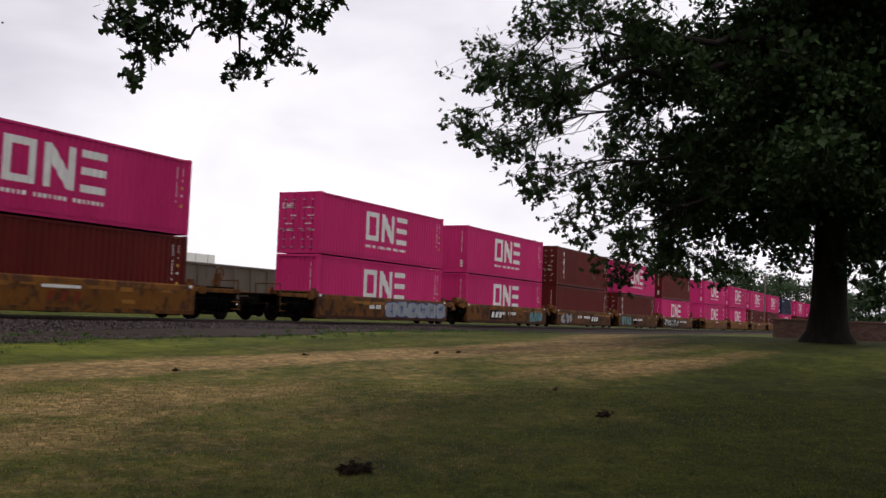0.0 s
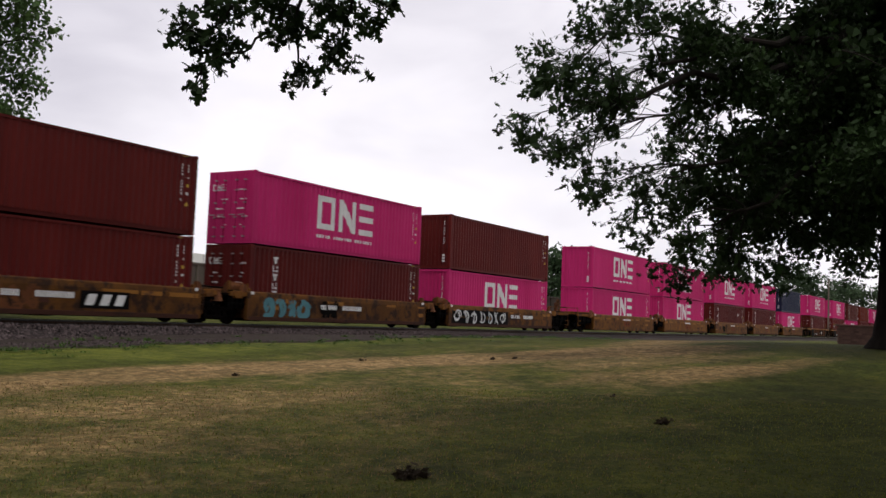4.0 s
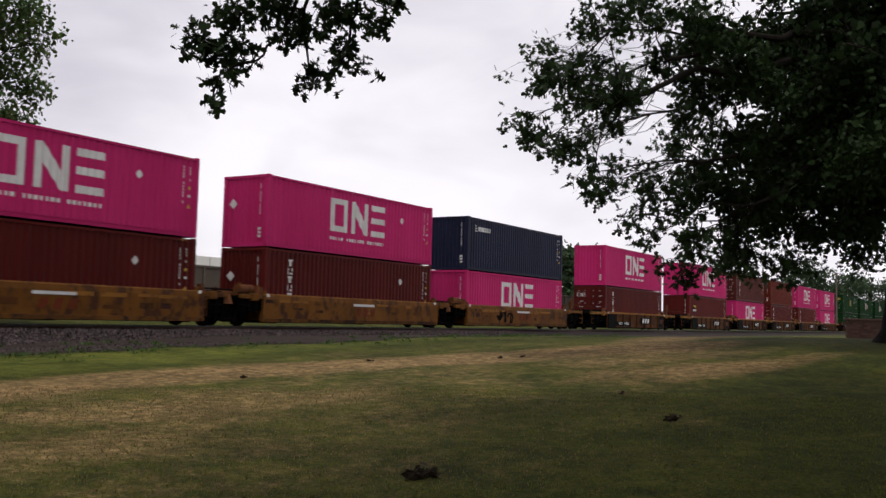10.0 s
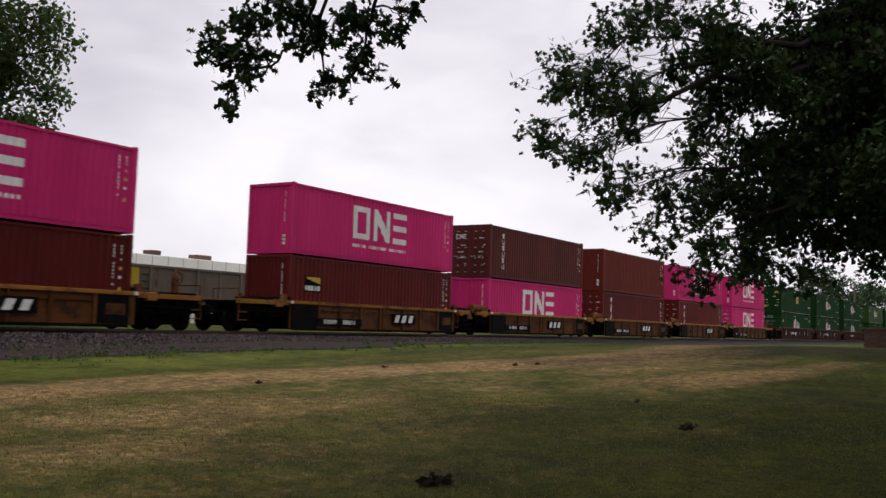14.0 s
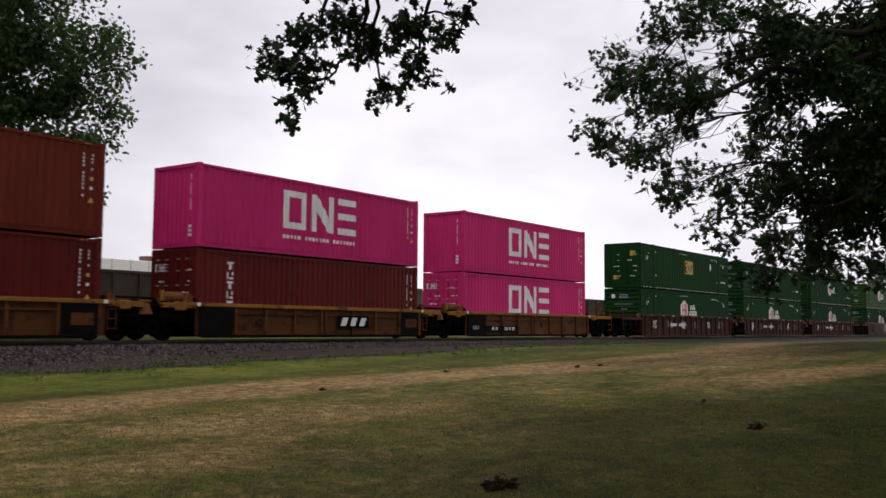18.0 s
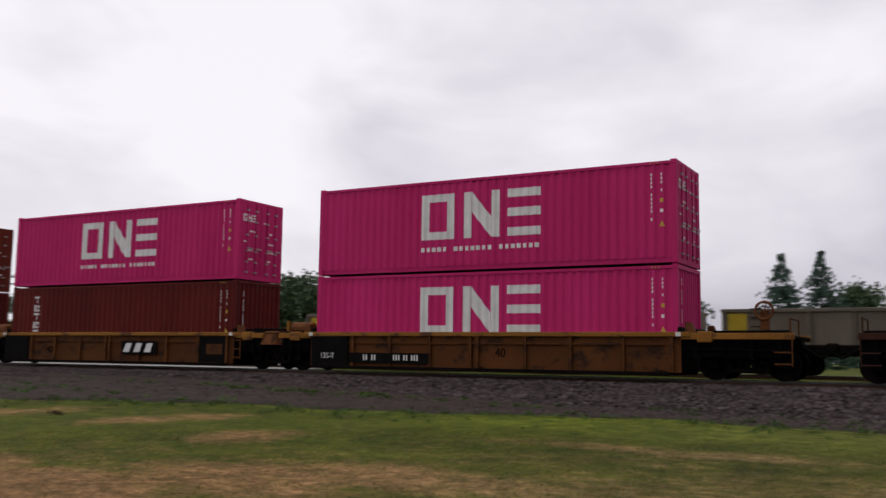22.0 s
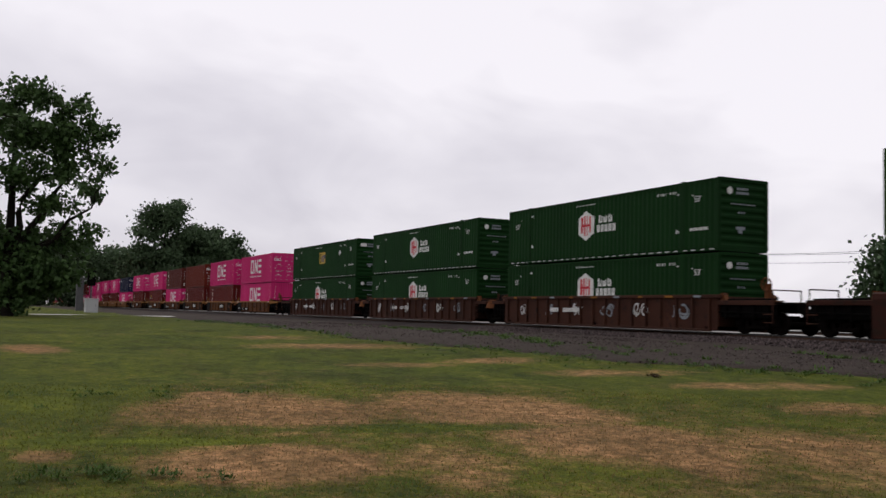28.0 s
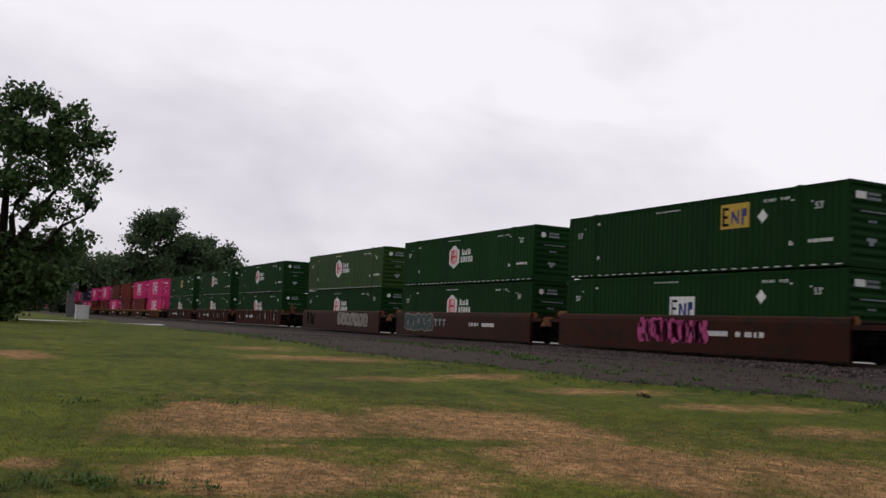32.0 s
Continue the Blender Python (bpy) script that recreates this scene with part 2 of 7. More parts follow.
M_TAG_GREY = surface("grey_spray_paint", (0.162, 0.1782, 0.1944), (0.2268, 0.2484, 0.27), 2.0, 0.6, 0.0, stain=(0.081, 0.0918, 0.108), stain_at=0.6)
M_TAG_DARK = surface("dark_teal_spray_paint", (0.028, 0.040, 0.040), (0.05, 0.07, 0.068), 2.0, 0.6, 0.0)
M_TAG_CREAM = surface("cream_spray_paint", (0.15, 0.135, 0.12), (0.22, 0.20, 0.18), 2.0, 0.6, 0.0, stain=(0.08, 0.07, 0.06), stain_at=0.58)
M_TAG_TEAL = surface("teal_spray_paint", (0.05, 0.13, 0.15), (0.08, 0.2, 0.22), 2.0, 0.6, 0.0)
M_TAG_PINK = surface("magenta_spray_paint", (0.36, 0.036, 0.132), (0.33, 0.072, 0.192), 2.0, 0.6, 0.0)
M_RAIL = surface("rusty_rail_steel", (0.045, 0.028, 0.020), (0.075, 0.045, 0.032), 3.0, 0.6, 0.2, metal=0.3)
M_RAILHEAD = surface("polished_rail_head", (0.045, 0.0435, 0.042), (0.063, 0.0615, 0.06), 3.0, 0.35, 0.0, metal=0.8)
M_TIE = surface("creosote_timber", (0.018, 0.0132, 0.0108), (0.036, 0.027, 0.0228), 3.0, 0.9, 0.4, varied=0.25)
M_BALLAST = surface("crushed_stone", (0.0135, 0.0103, 0.0100), (0.033, 0.0262, 0.0258), 1.3, 0.95, 0.6, fine=55)
M_STONE = surface("ballast_stone", (0.0170, 0.0125, 0.0122), (0.051, 0.0400, 0.0396), 6.0, 0.95, 0.3, fine=50)
M_GRAVEL = surface("cinder_gravel", (0.01909, 0.01481, 0.01239), (0.03992, 0.03150, 0.02635), 2.2, 0.95, 0.9, fine=45, stain=(0.03471, 0.03308, 0.01186), stain_at=0.60)
M_GONDDARK = surface("dark_grimy_gondola", (0.040, 0.033, 0.026), (0.072, 0.060, 0.048), 0.6, 0.75, 0.15, fine=14, stretch=STREAK, stain=(0.03, 0.02, 0.014), stain_at=0.58, varied=0.15)
M_GOND = surface("weathered_grey_gondola", (0.09450, 0.07942, 0.06336), (0.15120, 0.12936, 0.10560), 0.6, 0.75, 0.15, fine=14, stretch=STREAK, stain=(0.06930, 0.04410, 0.02904), stain_at=0.6, varied=0.15)
M_ROOFWHITE = surface("white_metal_siding", (0.62, 0.61, 0.57), (0.74, 0.73, 0.69), 0.3, 0.6, 0.05, fine=5)
M_SIDING = surface("pale_wall_panel", (0.42, 0.41, 0.38), (0.52, 0.51, 0.48), 0.3, 0.7, 0.05, fine=5)
M_GLASS = surface("dark_window_glass", (0.02, 0.025, 0.03), (0.04, 0.045, 0.05), 1.0, 0.15, 0.0)
M_BARK = surface("oak_bark", (0.0085, 0.0068, 0.0057), (0.021, 0.0172, 0.0142), 5.0, 0.95, 0.9, fine=28, stretch=(1, 1, 0.25))
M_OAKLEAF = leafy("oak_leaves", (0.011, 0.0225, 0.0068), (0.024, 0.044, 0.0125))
M_ELMLEAF = leafy("elm_leaves", (0.037, 0.073, 0.0225), (0.076, 0.127, 0.039), through_light=0.3)
M_BIRCHLEAF = leafy("pale_ash_leaves", (0.05446, 0.09406, 0.0396), (0.099, 0.1486, 0.06436))
M_MAPLELEAF = leafy("maple_leaves", (0.027, 0.054, 0.018), (0.056, 0.096, 0.031))
M_FARLEAF = leafy("distant_foliage", (0.031, 0.053, 0.026), (0.060, 0.091, 0.045))
M_CONIFER = leafy("spruce_needles", (0.0345, 0.0598, 0.046), (0.0575, 0.092, 0.069))
M_WEED = leafy("weed_leaves", (0.02728, 0.05704, 0.00992), (0.0496, 0.08928, 0.01736))
M_BLADE = leafy("grass_blades", (0.085, 0.102, 0.018), (0.165, 0.160, 0.037), 0.35, 0.5)
M_STRAW = leafy("dry_grass_blades", (0.17, 0.115, 0.056), (0.27, 0.185, 0.095), 0.5, 0.5)
M_DEBRIS = surface("dark_leaf_litter", (0.02, 0.015, 0.011), (0.05, 0.036, 0.025), 8.0, 0.9, 0.3)
M_CONCRETE = surface("pale_concrete", (0.36, 0.35, 0.33), (0.48, 0.47, 0.45), 1.2, 0.9, 0.2)
M_YARD = surface("worn_yard_concrete", (0.17, 0.165, 0.16), (0.26, 0.25, 0.245), 0.6, 0.9, 0.2, stain=(0.12, 0.115, 0.11))
M_BRICK = surface("dark_brick", (0.075, 0.045, 0.038), (0.12, 0.07, 0.056), 3.0, 0.9, 0.3, varied=0.25)
M_CABINET = surface("white_cabinet_paint", (0.338, 0.3445, 0.351), (0.416, 0.4225, 0.429), 1.0, 0.5, 0.05)
M_GREYPOST = surface("grey_mast_paint", (0.0605, 0.0605, 0.06325), (0.0825, 0.0825, 0.08525), 2.0, 0.55, 0.05)
M_POLE = surface("weathered_pole_wood", (0.09, 0.075, 0.06), (0.16, 0.135, 0.11), 2.0, 0.95, 0.3, stretch=(1, 1, 0.2))


def island_varied(m, low, high):
    """Lets each loose piece of a mesh take a lighter or darker tone."""
    n, l = m.node_tree.nodes, m.node_tree.links
    b = n["Principled BSDF"]
    geo = n.new("ShaderNodeNewGeometry")
    hsv = n.new("ShaderNodeHueSaturation")
    va = n.new("ShaderNodeMapRange")
    va.inputs["To Min"].default_value, va.inputs["To Max"].default_value = low, high
    l.new(geo.outputs["Random Per Island"], va.inputs["Value"])
    l.new(va.outputs["Result"], hsv.inputs["Value"])
    l.new(b.inputs["Base Color"].links[0].from_socket, hsv.inputs["Color"])
    l.new(hsv.outputs["Color"], b.inputs["Base Color"])


island_varied(M_STONE, 0.3, 2.5)


def lawn_material():
    """Mown grass, partly scorched to straw in drifts."""
    m = bpy.data.materials.new("patchy_lawn")
    m.use_nodes = True
    n, l = m.node_tree.nodes, m.node_tree.links
    b = n["Principled BSDF"]
    co = n.new("ShaderNodeTexCoord")

    def noise_at(scale, detail, stretch, shift=0.0):
        mp = n.new("ShaderNodeMapping")
        mp.inputs["Scale"].default_value = stretch
        mp.inputs["Location"].default_value = (shift, shift * 0.7, 0)
        l.new(co.outputs["Object"], mp.inputs["Vector"])
        t = n.new("ShaderNodeTexNoise")
        t.inputs["Scale"].default_value = scale
        t.inputs["Detail"].default_value = detail
        t.inputs["Roughness"].default_value = 0.6
        l.new(mp.outputs["Vector"], t.inputs["Vector"])
        return t.outputs["Fac"]

    def ramp(fac, p0, c0, p1, c1):
        r = n.new("ShaderNodeValToRGB")
        r.color_ramp.elements[0].position, r.color_ramp.elements[0].color = p0, (*c0, 1)
        r.color_ramp.elements[1].position, r.color_ramp.elements[1].color = p1, (*c1, 1)
        l.new(fac, r.inputs["Fac"])
        return r.outputs["Color"]

    def mix(fac, a, c):
        x = n.new("ShaderNodeMixRGB")
        l.new(fac, x.inputs[0])
        l.new(a, x.inputs[1])
        l.new(c, x.inputs[2])
        return x.outputs["Color"]

    sep = n.new("ShaderNodeSeparateXYZ")
    l.new(co.outputs["Object"], sep.inputs[0])

    def blob(cx, cy, rx, ry, turn):
        """1 in the middle of an oval drift, 0 at its edge."""
        mp = n.new("ShaderNodeMapping")
        mp.vector_type = "TEXTURE"
        mp.inputs["Location"].default_value = (cx, cy, 0)
        mp.inputs["Rotation"].default_value = (0, 0, radians(turn))
        mp.inputs["Scale"].default_value = (rx, ry, 1e4)
        l.new(co.outputs["Object"], mp.inputs["Vector"])
        d = n.new("ShaderNodeVectorMath")
        d.operation = "DOT_PRODUCT"
        l.new(mp.outputs["Vector"], d.inputs[0])
        l.new(mp.outputs["Vector"], d.inputs[1])
        k = n.new("ShaderNodeMath")
        k.operation = "SUBTRACT"
        k.use_clamp = True
        k.inputs[0].default_value = 1.0
        l.new(d.outputs["Value"], k.inputs[1])
        return k.outputs[0]

    green = ramp(noise_at(0.35, 5, (1, 1, 1)), 0.36, (0.0187, 0.0332, 0.0043), 0.64, (0.0534, 0.0649, 0.0094))
    lush = ramp(noise_at(1.3, 7, (1, 1, 1), 12.0), 0.46, (0, 0, 0), 0.60, (0.7, 0.7, 0.7))
    green = mix(lush, green, ramp(noise_at(6.0, 5, (1, 1, 1), 1.0), 0.35, (0.0404, 0.0546, 0.0065), 0.65, (0.0792, 0.0857, 0.0143)))
    fine = noise_at(12.0, 7, (1, 1, 1), 4.0)
    tips = ramp(noise_at(7.0, 3, (1, 1, 1), 3.0), 0.3, (0.046, 0.054, 0.0112), 0.7, (0.086, 0.086, 0.022))
    green = mix(ramp(fine, 0.44, (0, 0, 0), 0.60, (0.55, 0.55, 0.55)), green, tips)
    deep = ramp(noise_at(11.0, 7, (1, 1, 1), 8.0), 0.53, (0, 0, 0), 0.66, (0.75, 0.75, 0.75))
    dark = ramp(noise_at(2.0, 2, (1, 1, 1)), 0.3, (0.0101, 0.0194, 0.0029), 0.7, (0.0202, 0.0303, 0.0058))
    green = mix(deep, green, dark)
    tan = ramp(noise_at(7.0, 9, (1, 1, 1), 2.0), 0.36, (0.102, 0.068, 0.034), 0.64, (0.256, 0.184, 0.11))
    russet = ramp(noise_at(7.0, 9, (1, 1, 1), 7.0), 0.36, (0.112, 0.066, 0.034), 0.64, (0.275, 0.166, 0.102))
    west = n.new("ShaderNodeMapRange")
    west.inputs["From Min"].default_value, west.inputs["From Max"].default_value = -3.0, -7.0
    l.new(sep.outputs["X"], west.inputs["Value"])
    straw = mix(west.outputs["Result"], tan, russet)
    total = None
    for cx, cy, rx, ry, w, turn in DRIFTS:
        bl = blob(cx, cy, rx, ry, turn)
        ml = n.new("ShaderNodeMath")
        ml.operation = "MULTIPLY_ADD"
        l.new(bl, ml.inputs[0])
        ml.inputs[1].default_value = w
        if total is not None:
            l.new(total, ml.inputs[2])
        else:
            ml.inputs[2].default_value = 0.0
        total = ml.outputs[0]
    strip = n.new("ShaderNodeMapRange")
    strip.inputs["From Min"].default_value, strip.inputs["From Max"].default_value = -0.05, -0.40
    strip.inputs["To Max"].default_value = 0.55
    l.new(total, strip.inputs["Value"])
    green = mix(strip.outputs["Result"], green, ramp(noise_at(3.0, 7, (1, 1, 1), 21.0), 0.36, (0.058, 0.078, 0.013), 0.64, (0.118, 0.138, 0.028)))
    def add_scaled(value, gain, before):
        x = n.new("ShaderNodeMath")
        x.operation = "MULTIPLY_ADD"
        l.new(value, x.inputs[0])
        x.inputs[1].default_value = gain
        l.new(before, x.inputs[2])
        return x.outputs[0]

    # how dry each spot is: the drifts, broken up by patches, tufts and single blades
    dry = add_scaled(noise_at(0.6, 8, (0.85, 1.2, 1), 9.0), 0.55, total)
    dry = add_scaled(noise_at(4.0, 6, (1, 1, 1), 5.0), 0.55, dry)
    dry = add_scaled(noise_at(30.0, 5, (1, 1, 1), 17.0), 0.55, dry)
    shift = n.new("ShaderNodeMapRange")
    shift.interpolation_type = "SMOOTHSTEP"
    shift.inputs["From Min"].default_value, shift.inputs["From Max"].default_value = 0.87, 1.28
    shift.inputs["To Max"].default_value = 0.95
    l.new(dry, shift.inputs["Value"])
    lively = n.new("ShaderNodeMixRGB")
    lively.blend_type = "MULTIPLY"
    l.new(west.outputs["Result"], lively.inputs[0])
    l.new(green, lively.inputs[1])
    lively.inputs[2].default_value = (1.02, 1.11, 0.62, 1)
    base = mix(shift.outputs["Result"], lively.outputs["Color"], straw)
    for scale, low, high, move in ((0.5, (0.70, 0.72, 0.64), (1.14, 1.12, 1.06), 15.0), (3.2, (0.70, 0.74, 0.66), (1.28, 1.24, 1.22), 23.0), (22.0, (0.62, 0.66, 0.6), (1.36, 1.30, 1.26), 31.0)):
        worn = ramp(noise_at(scale, 6, (1, 1, 1), move), 0.36, low, 0.64, high)
        shade = n.new("ShaderNodeMixRGB")
        shade.blend_type = "MULTIPLY"
        shade.inputs[0].default_value = 1.0
        l.new(base, shade.inputs[1])
        l.new(worn, shade.inputs[2])
        base = shade.outputs["Color"]
    warm = n.new("ShaderNodeMixRGB")
    warm.blend_type = "MULTIPLY"
    warm.inputs[0].default_value = 1.0
    warm.inputs[2].default_value = (1.06, 1.0, 0.9, 1)
    l.new(base, warm.inputs[1])
    base = warm.outputs["Color"]
    l.new(base, b.inputs["Base Color"])
    b.inputs["Roughness"].default_value = 0.95
    b.inputs["Specular IOR Level"].default_value = 0.1
    bp = n.new("ShaderNodeBump")
    bp.inputs["Strength"].default_value = 0.7
    bp.inputs["Distance"].default_value = 0.05
    l.new(noise_at(22.0, 4, (1, 1, 1), 6.0), bp.inputs["Height"])
    l.new(bp.outputs["Normal"], b.inputs["Normal"])
    return m


# Scorched drifts of the lawn: middle, half-widths, strength, turn in degrees
EAST_DRIFTS = (
    (18.2, 5.6, 3.4, 1.3, 0.26, -28), (21.0, 6.8, 4.0, 1.4, 0.22, -28), (11.5, 2.6, 6.5, 4.0, -0.05, 0),
    (9.0, 9.5, 22.0, 8.0, 0.18, 0), (8.0, 17.0, 30.0, 2.8, -0.6, 0), (-9.0, 5.0, 10.0, 6.0, 0.14, 0), (10.3, 13.2, 3.6, 1.3, 0.4, -12),
    (14.6, 12.4, 3.8, 1.5, 0.42, -20), (19.0, 10.6, 4.2, 1.6, 0.42, -28), (23.0, 8.3, 4.5, 1.7, 0.42, -30), (20.5, 4.6, 3.5, 1.0, 0.3, -20),
    (5.0, 12.8, 6.0, 1.4, 0.36, 0), (1.0, 10.6, 6.0, 1.8, 0.2, 0), (9.5, 9.6, 3.5, 1.5, 0.14, -10), (30.0, 9.0, 9.0, 1.6, 0.4, 0),
    (6.5, 8.2, 2.4, 1.2, 0.14, -10),
)
WEST_DRIFTS = (
    (-12.4, 3.3, 2.0, 2.2, 0.44, 80), (-12.0, 6.4, 1.8, 2.1, 0.42, 77), (-8.8, 2.5, 1.45, 1.25, 0.50, 75), (-8.7, 6.5, 1.55, 1.7, 0.44, 73),
    (-10.9, 7.1, 1.1, 1.5, 0.3, 76), (-14.2, 3.1, 0.45, 0.6, 0.4, 83), (-22.3, 1.0, 0.9, 1.7, 0.4, 99), (-9.7, 0.6, 0.35, 0.44, 0.35, 77),
    (-8.1, 4.1, 0.6, 1.4, 0.24, 73), (-7.2, 6.4, 0.4, 0.8, 0.32, 72), (-7.4, 8.3, 1.0, 2.0, 0.28, 72), (-10.4, 4.9, 3.6, 0.4, -0.26, 78),
    (-10.3, 1.6, 1.6, 0.3, -0.4, 76), (-14.6, 0.5, 2.2, 3.0, -0.2, 80),
)
FAR_DRIFTS = (
    (-22.9, 8.3, 3.2, 1.3, 0.34, 92), (-18.1, 7.9, 1.6, 0.9, 0.34, 85), (-18.5, 10.3, 1.6, 0.9, 0.34, 83), (-15.6, 11.6, 2.4, 0.9, 0.34, 79),
    (-12.7, 12.5, 2.6, 0.9, 0.32, 75), (-10.0, 11.5, 1.3, 0.9, 0.32, 72), (-26.4, 7.5, 2.0, 1.2, 0.28, 99), (-6.0, 9.5, 2.6, 0.9, 0.28, 0), (-4.0, 13.6, 4.0, 0.6, 0.22, 0),
)
DRIFTS = EAST_DRIFTS + WEST_DRIFTS + FAR_DRIFTS
M_LAWN = lawn_material()

# ---- building blocks ----


def part(name, bm, material, parent=None, label=""):
    """Links a bmesh as one mesh object, under a thing or a part."""
    me = bpy.data.meshes.new(name)
    bm.to_mesh(me)
    bm.free()
    me.materials.append(material)
    ob = new(name, me)
    ob.parent = parent
    if label:
        ob["label"] = label
    if name in ("caption", "emblem_detail", "marking", "end_marking", "graffiti", "stripe", "emblem_bars", "lock_bracket"):
        ob["kind"] = "stuff"
    return ob


def part_from(name, verts, faces, material, parent=None, label="", smooth=False):
    me = bpy.data.meshes.new(name)
    me.from_pydata(verts, [], faces)
    if smooth:
        me.polygons.foreach_set("use_smooth", [True] * len(me.polygons))
    me.materials.append(material)
    ob = new(name, me)
    ob.parent = parent
    if label:
        ob["label"] = label
    return ob


def same_part(name, me, parent, m):
    ob = new(name, me)
    ob.parent = parent
    ob.matrix_local = m
    return ob


def thing(name, label, category, group="", kind=""):
    return tagged(new(name), label, category, group, kind)


def box(bm, x0, x1, y0, y1, z0, z1, bevel=0.0):
    g = bmesh.ops.create_cube(bm, size=1.0, matrix=Matrix.Translation(((x0 + x1) / 2, (y0 + y1) / 2, (z0 + z1) / 2)) @ Matrix.Diagonal((abs(x1 - x0), abs(y1 - y0), abs(z1 - z0), 1)))
    if bevel:
        es = {e for v in g["verts"] for e in v.link_edges}
        bmesh.ops.bevel(bm, geom=list(es), offset=bevel, segments=1, affect="EDGES", profile=0.5)
    return bm


def boxes(*specs, bevel=0.0):
    bm = bmesh.new()
    for s in specs:
        box(bm, *s, bevel=bevel)
    return bm


def rod(bm, a, b, r0, r1=None, seg=8):
    a, b = Vector(a), Vector(b)
    d = b - a
    m = Matrix.Translation((a + b) / 2) @ d.to_track_quat("Z", "Y").to_matrix().to_4x4()
    bmesh.ops.create_cone(bm, cap_ends=True, segments=seg, radius1=r0, radius2=r0 if r1 is None else r1, depth=d.length, matrix=m)
    return bm


def plates(y, shapes, proud=0.004):
    """Thin flat shapes on a wall that faces -y: each shape is a loop of (x, z)."""
    bm = bmesh.new()
    for s in shapes:
        front = [bm.verts.new((x, y - proud, z)) for x, z in s]
        back = [bm.verts.new((x, y, z)) for x, z in s]
        bm.faces.new(front)
        for i in range(len(s)):
            j = (i + 1) % len(s)
            bm.faces.new((front[j], front[i], back[i], back[j]))
    bmesh.ops.recalc_face_normals(bm, faces=bm.faces)
    return bm


def rect(x, z, w, h):
    return ((x, z), (x + w, z), (x + w, z + h), (x, z + h))


def dashes(x, z, w, h, count, rng, gap=0.25):
    """A row of short bars that stands for writing too small to read."""
    out, step = [], w / count
    for i in range(count):
        if rng.random() < 0.86:
            out.append(rect(x + i * step, z, step * (1 - gap), h))
    return out

# ---- the train: containers ----
RAIL_Z = 1.0            # top of the rails
SIDE_Y = 25.49          # the containers' near side
H_BOX = 2.896
FLOOR_Z = RAIL_Z + 0.255


def corrugation(pitch, depth):
    """The breaks of one wave of pressed steel: places along it and how deep they lie."""
    return ((0.0, 0.0), (0.25, 0.0), (0.5, depth), (0.75, depth), (1.0, 0.0)), pitch


def wave_breaks(x0, x1, wave):
    marks, pitch = wave
    count = max(1, round((x1 - x0) / pitch))
    step = (x1 - x0) / count
    out = [(x0, 0.0)]
    for i in range(count):
        for u, d in marks[1:]:
            out.append((x0 + (i + u) * step, d))
    return out


def wave_depth(breaks, x):
    for (xa, da), (xb, db) in zip(breaks, breaks[1:]):
        if xa <= x <= xb:
            return da + (db - da) * (x - xa) / (xb - xa)
    return 0.0


def corrugated(breaks, z0, z1, y, facing=-1):
    bm = bmesh.new()
    row = [(bm.verts.new((x, y - facing * d, z0)), bm.verts.new((x, y - facing * d, z1))) for x, d in breaks]
    for a, b in zip(row, row[1:]):
        bm.faces.new((a[0], b[0], b[1], a[1]) if facing < 0 else (b[0], a[0], a[1], b[1]))
    return bm


def painted(breaks, y, bands, proud=0.003):
    """Paint that follows the pressed wall. A band is (x0, x1, low0, low1, high0, high1): its lower and upper edge at both ends."""
    bm = bmesh.new()
    for x0, x1, l0, l1, h0, h1 in bands:
        xs = [x0] + [x for x, _ in breaks if x0 + 1e-4 < x < x1 - 1e-4] + [x1]
        row = []
        for x in xs:
            k = (x - x0) / (x1 - x0)
            yy = y + wave_depth(breaks, x) - proud
            row.append((bm.verts.new((x, yy, l0 + (l1 - l0) * k)), bm.verts.new((x, yy, h0 + (h1 - h0) * k))))
        for a, b in zip(row, row[1:]):
            bm.faces.new((a[0], b[0], b[1], a[1]))
    return bm


def bar(x, z, w, h):
    return (x, x + w, z, z, z + h, z + h)


def shape_mark(x, z, w, h):
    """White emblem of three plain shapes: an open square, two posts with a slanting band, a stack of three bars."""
    s, t = w * 0.29, h * 0.17
    a = w * 0.07
    bands = [bar(x, z, a, h), bar(x + s - a * 0.9, z, a * 0.9, h), bar(x + a, z, s - 1.9 * a, t), bar(x + a, z + h - t, s - 1.9 * a, t)]
    x2, w2 = x + w * 0.37, w * 0.30
    bands += [bar(x2, z, a * 0.95, h), bar(x2 + w2 - a * 0.95, z, a * 0.95, h),
              (x2 + a * 0.98, x2 + w2 - a * 0.98, z + h * 0.56, z, z + h * 1.0, z + h * 0.44)]
    x3, w3 = x + w * 0.735, w * 0.265
    bands += [bar(x3, z + k, w3, t * 1.05) for k in (0.0, h * 0.415, h - t * 1.05)]
    return bands


def level_ribs(bm, x, inward, W, H):
    """An end wall of level pressed ribs."""
    row = []
    for z, d in wave_breaks(0.15, H - 0.11, corrugation(0.30, 0.05)):
        row.append((bm.verts.new((x + inward * d, 0.15, z)), bm.verts.new((x + inward * d, W - 0.15, z))))
    for a, b in zip(row, row[1:]):
        bm.faces.new((a[0], b[0], b[1], a[1]) if inward > 0 else (a[1], b[1], b[0], a[0]))
    return bm


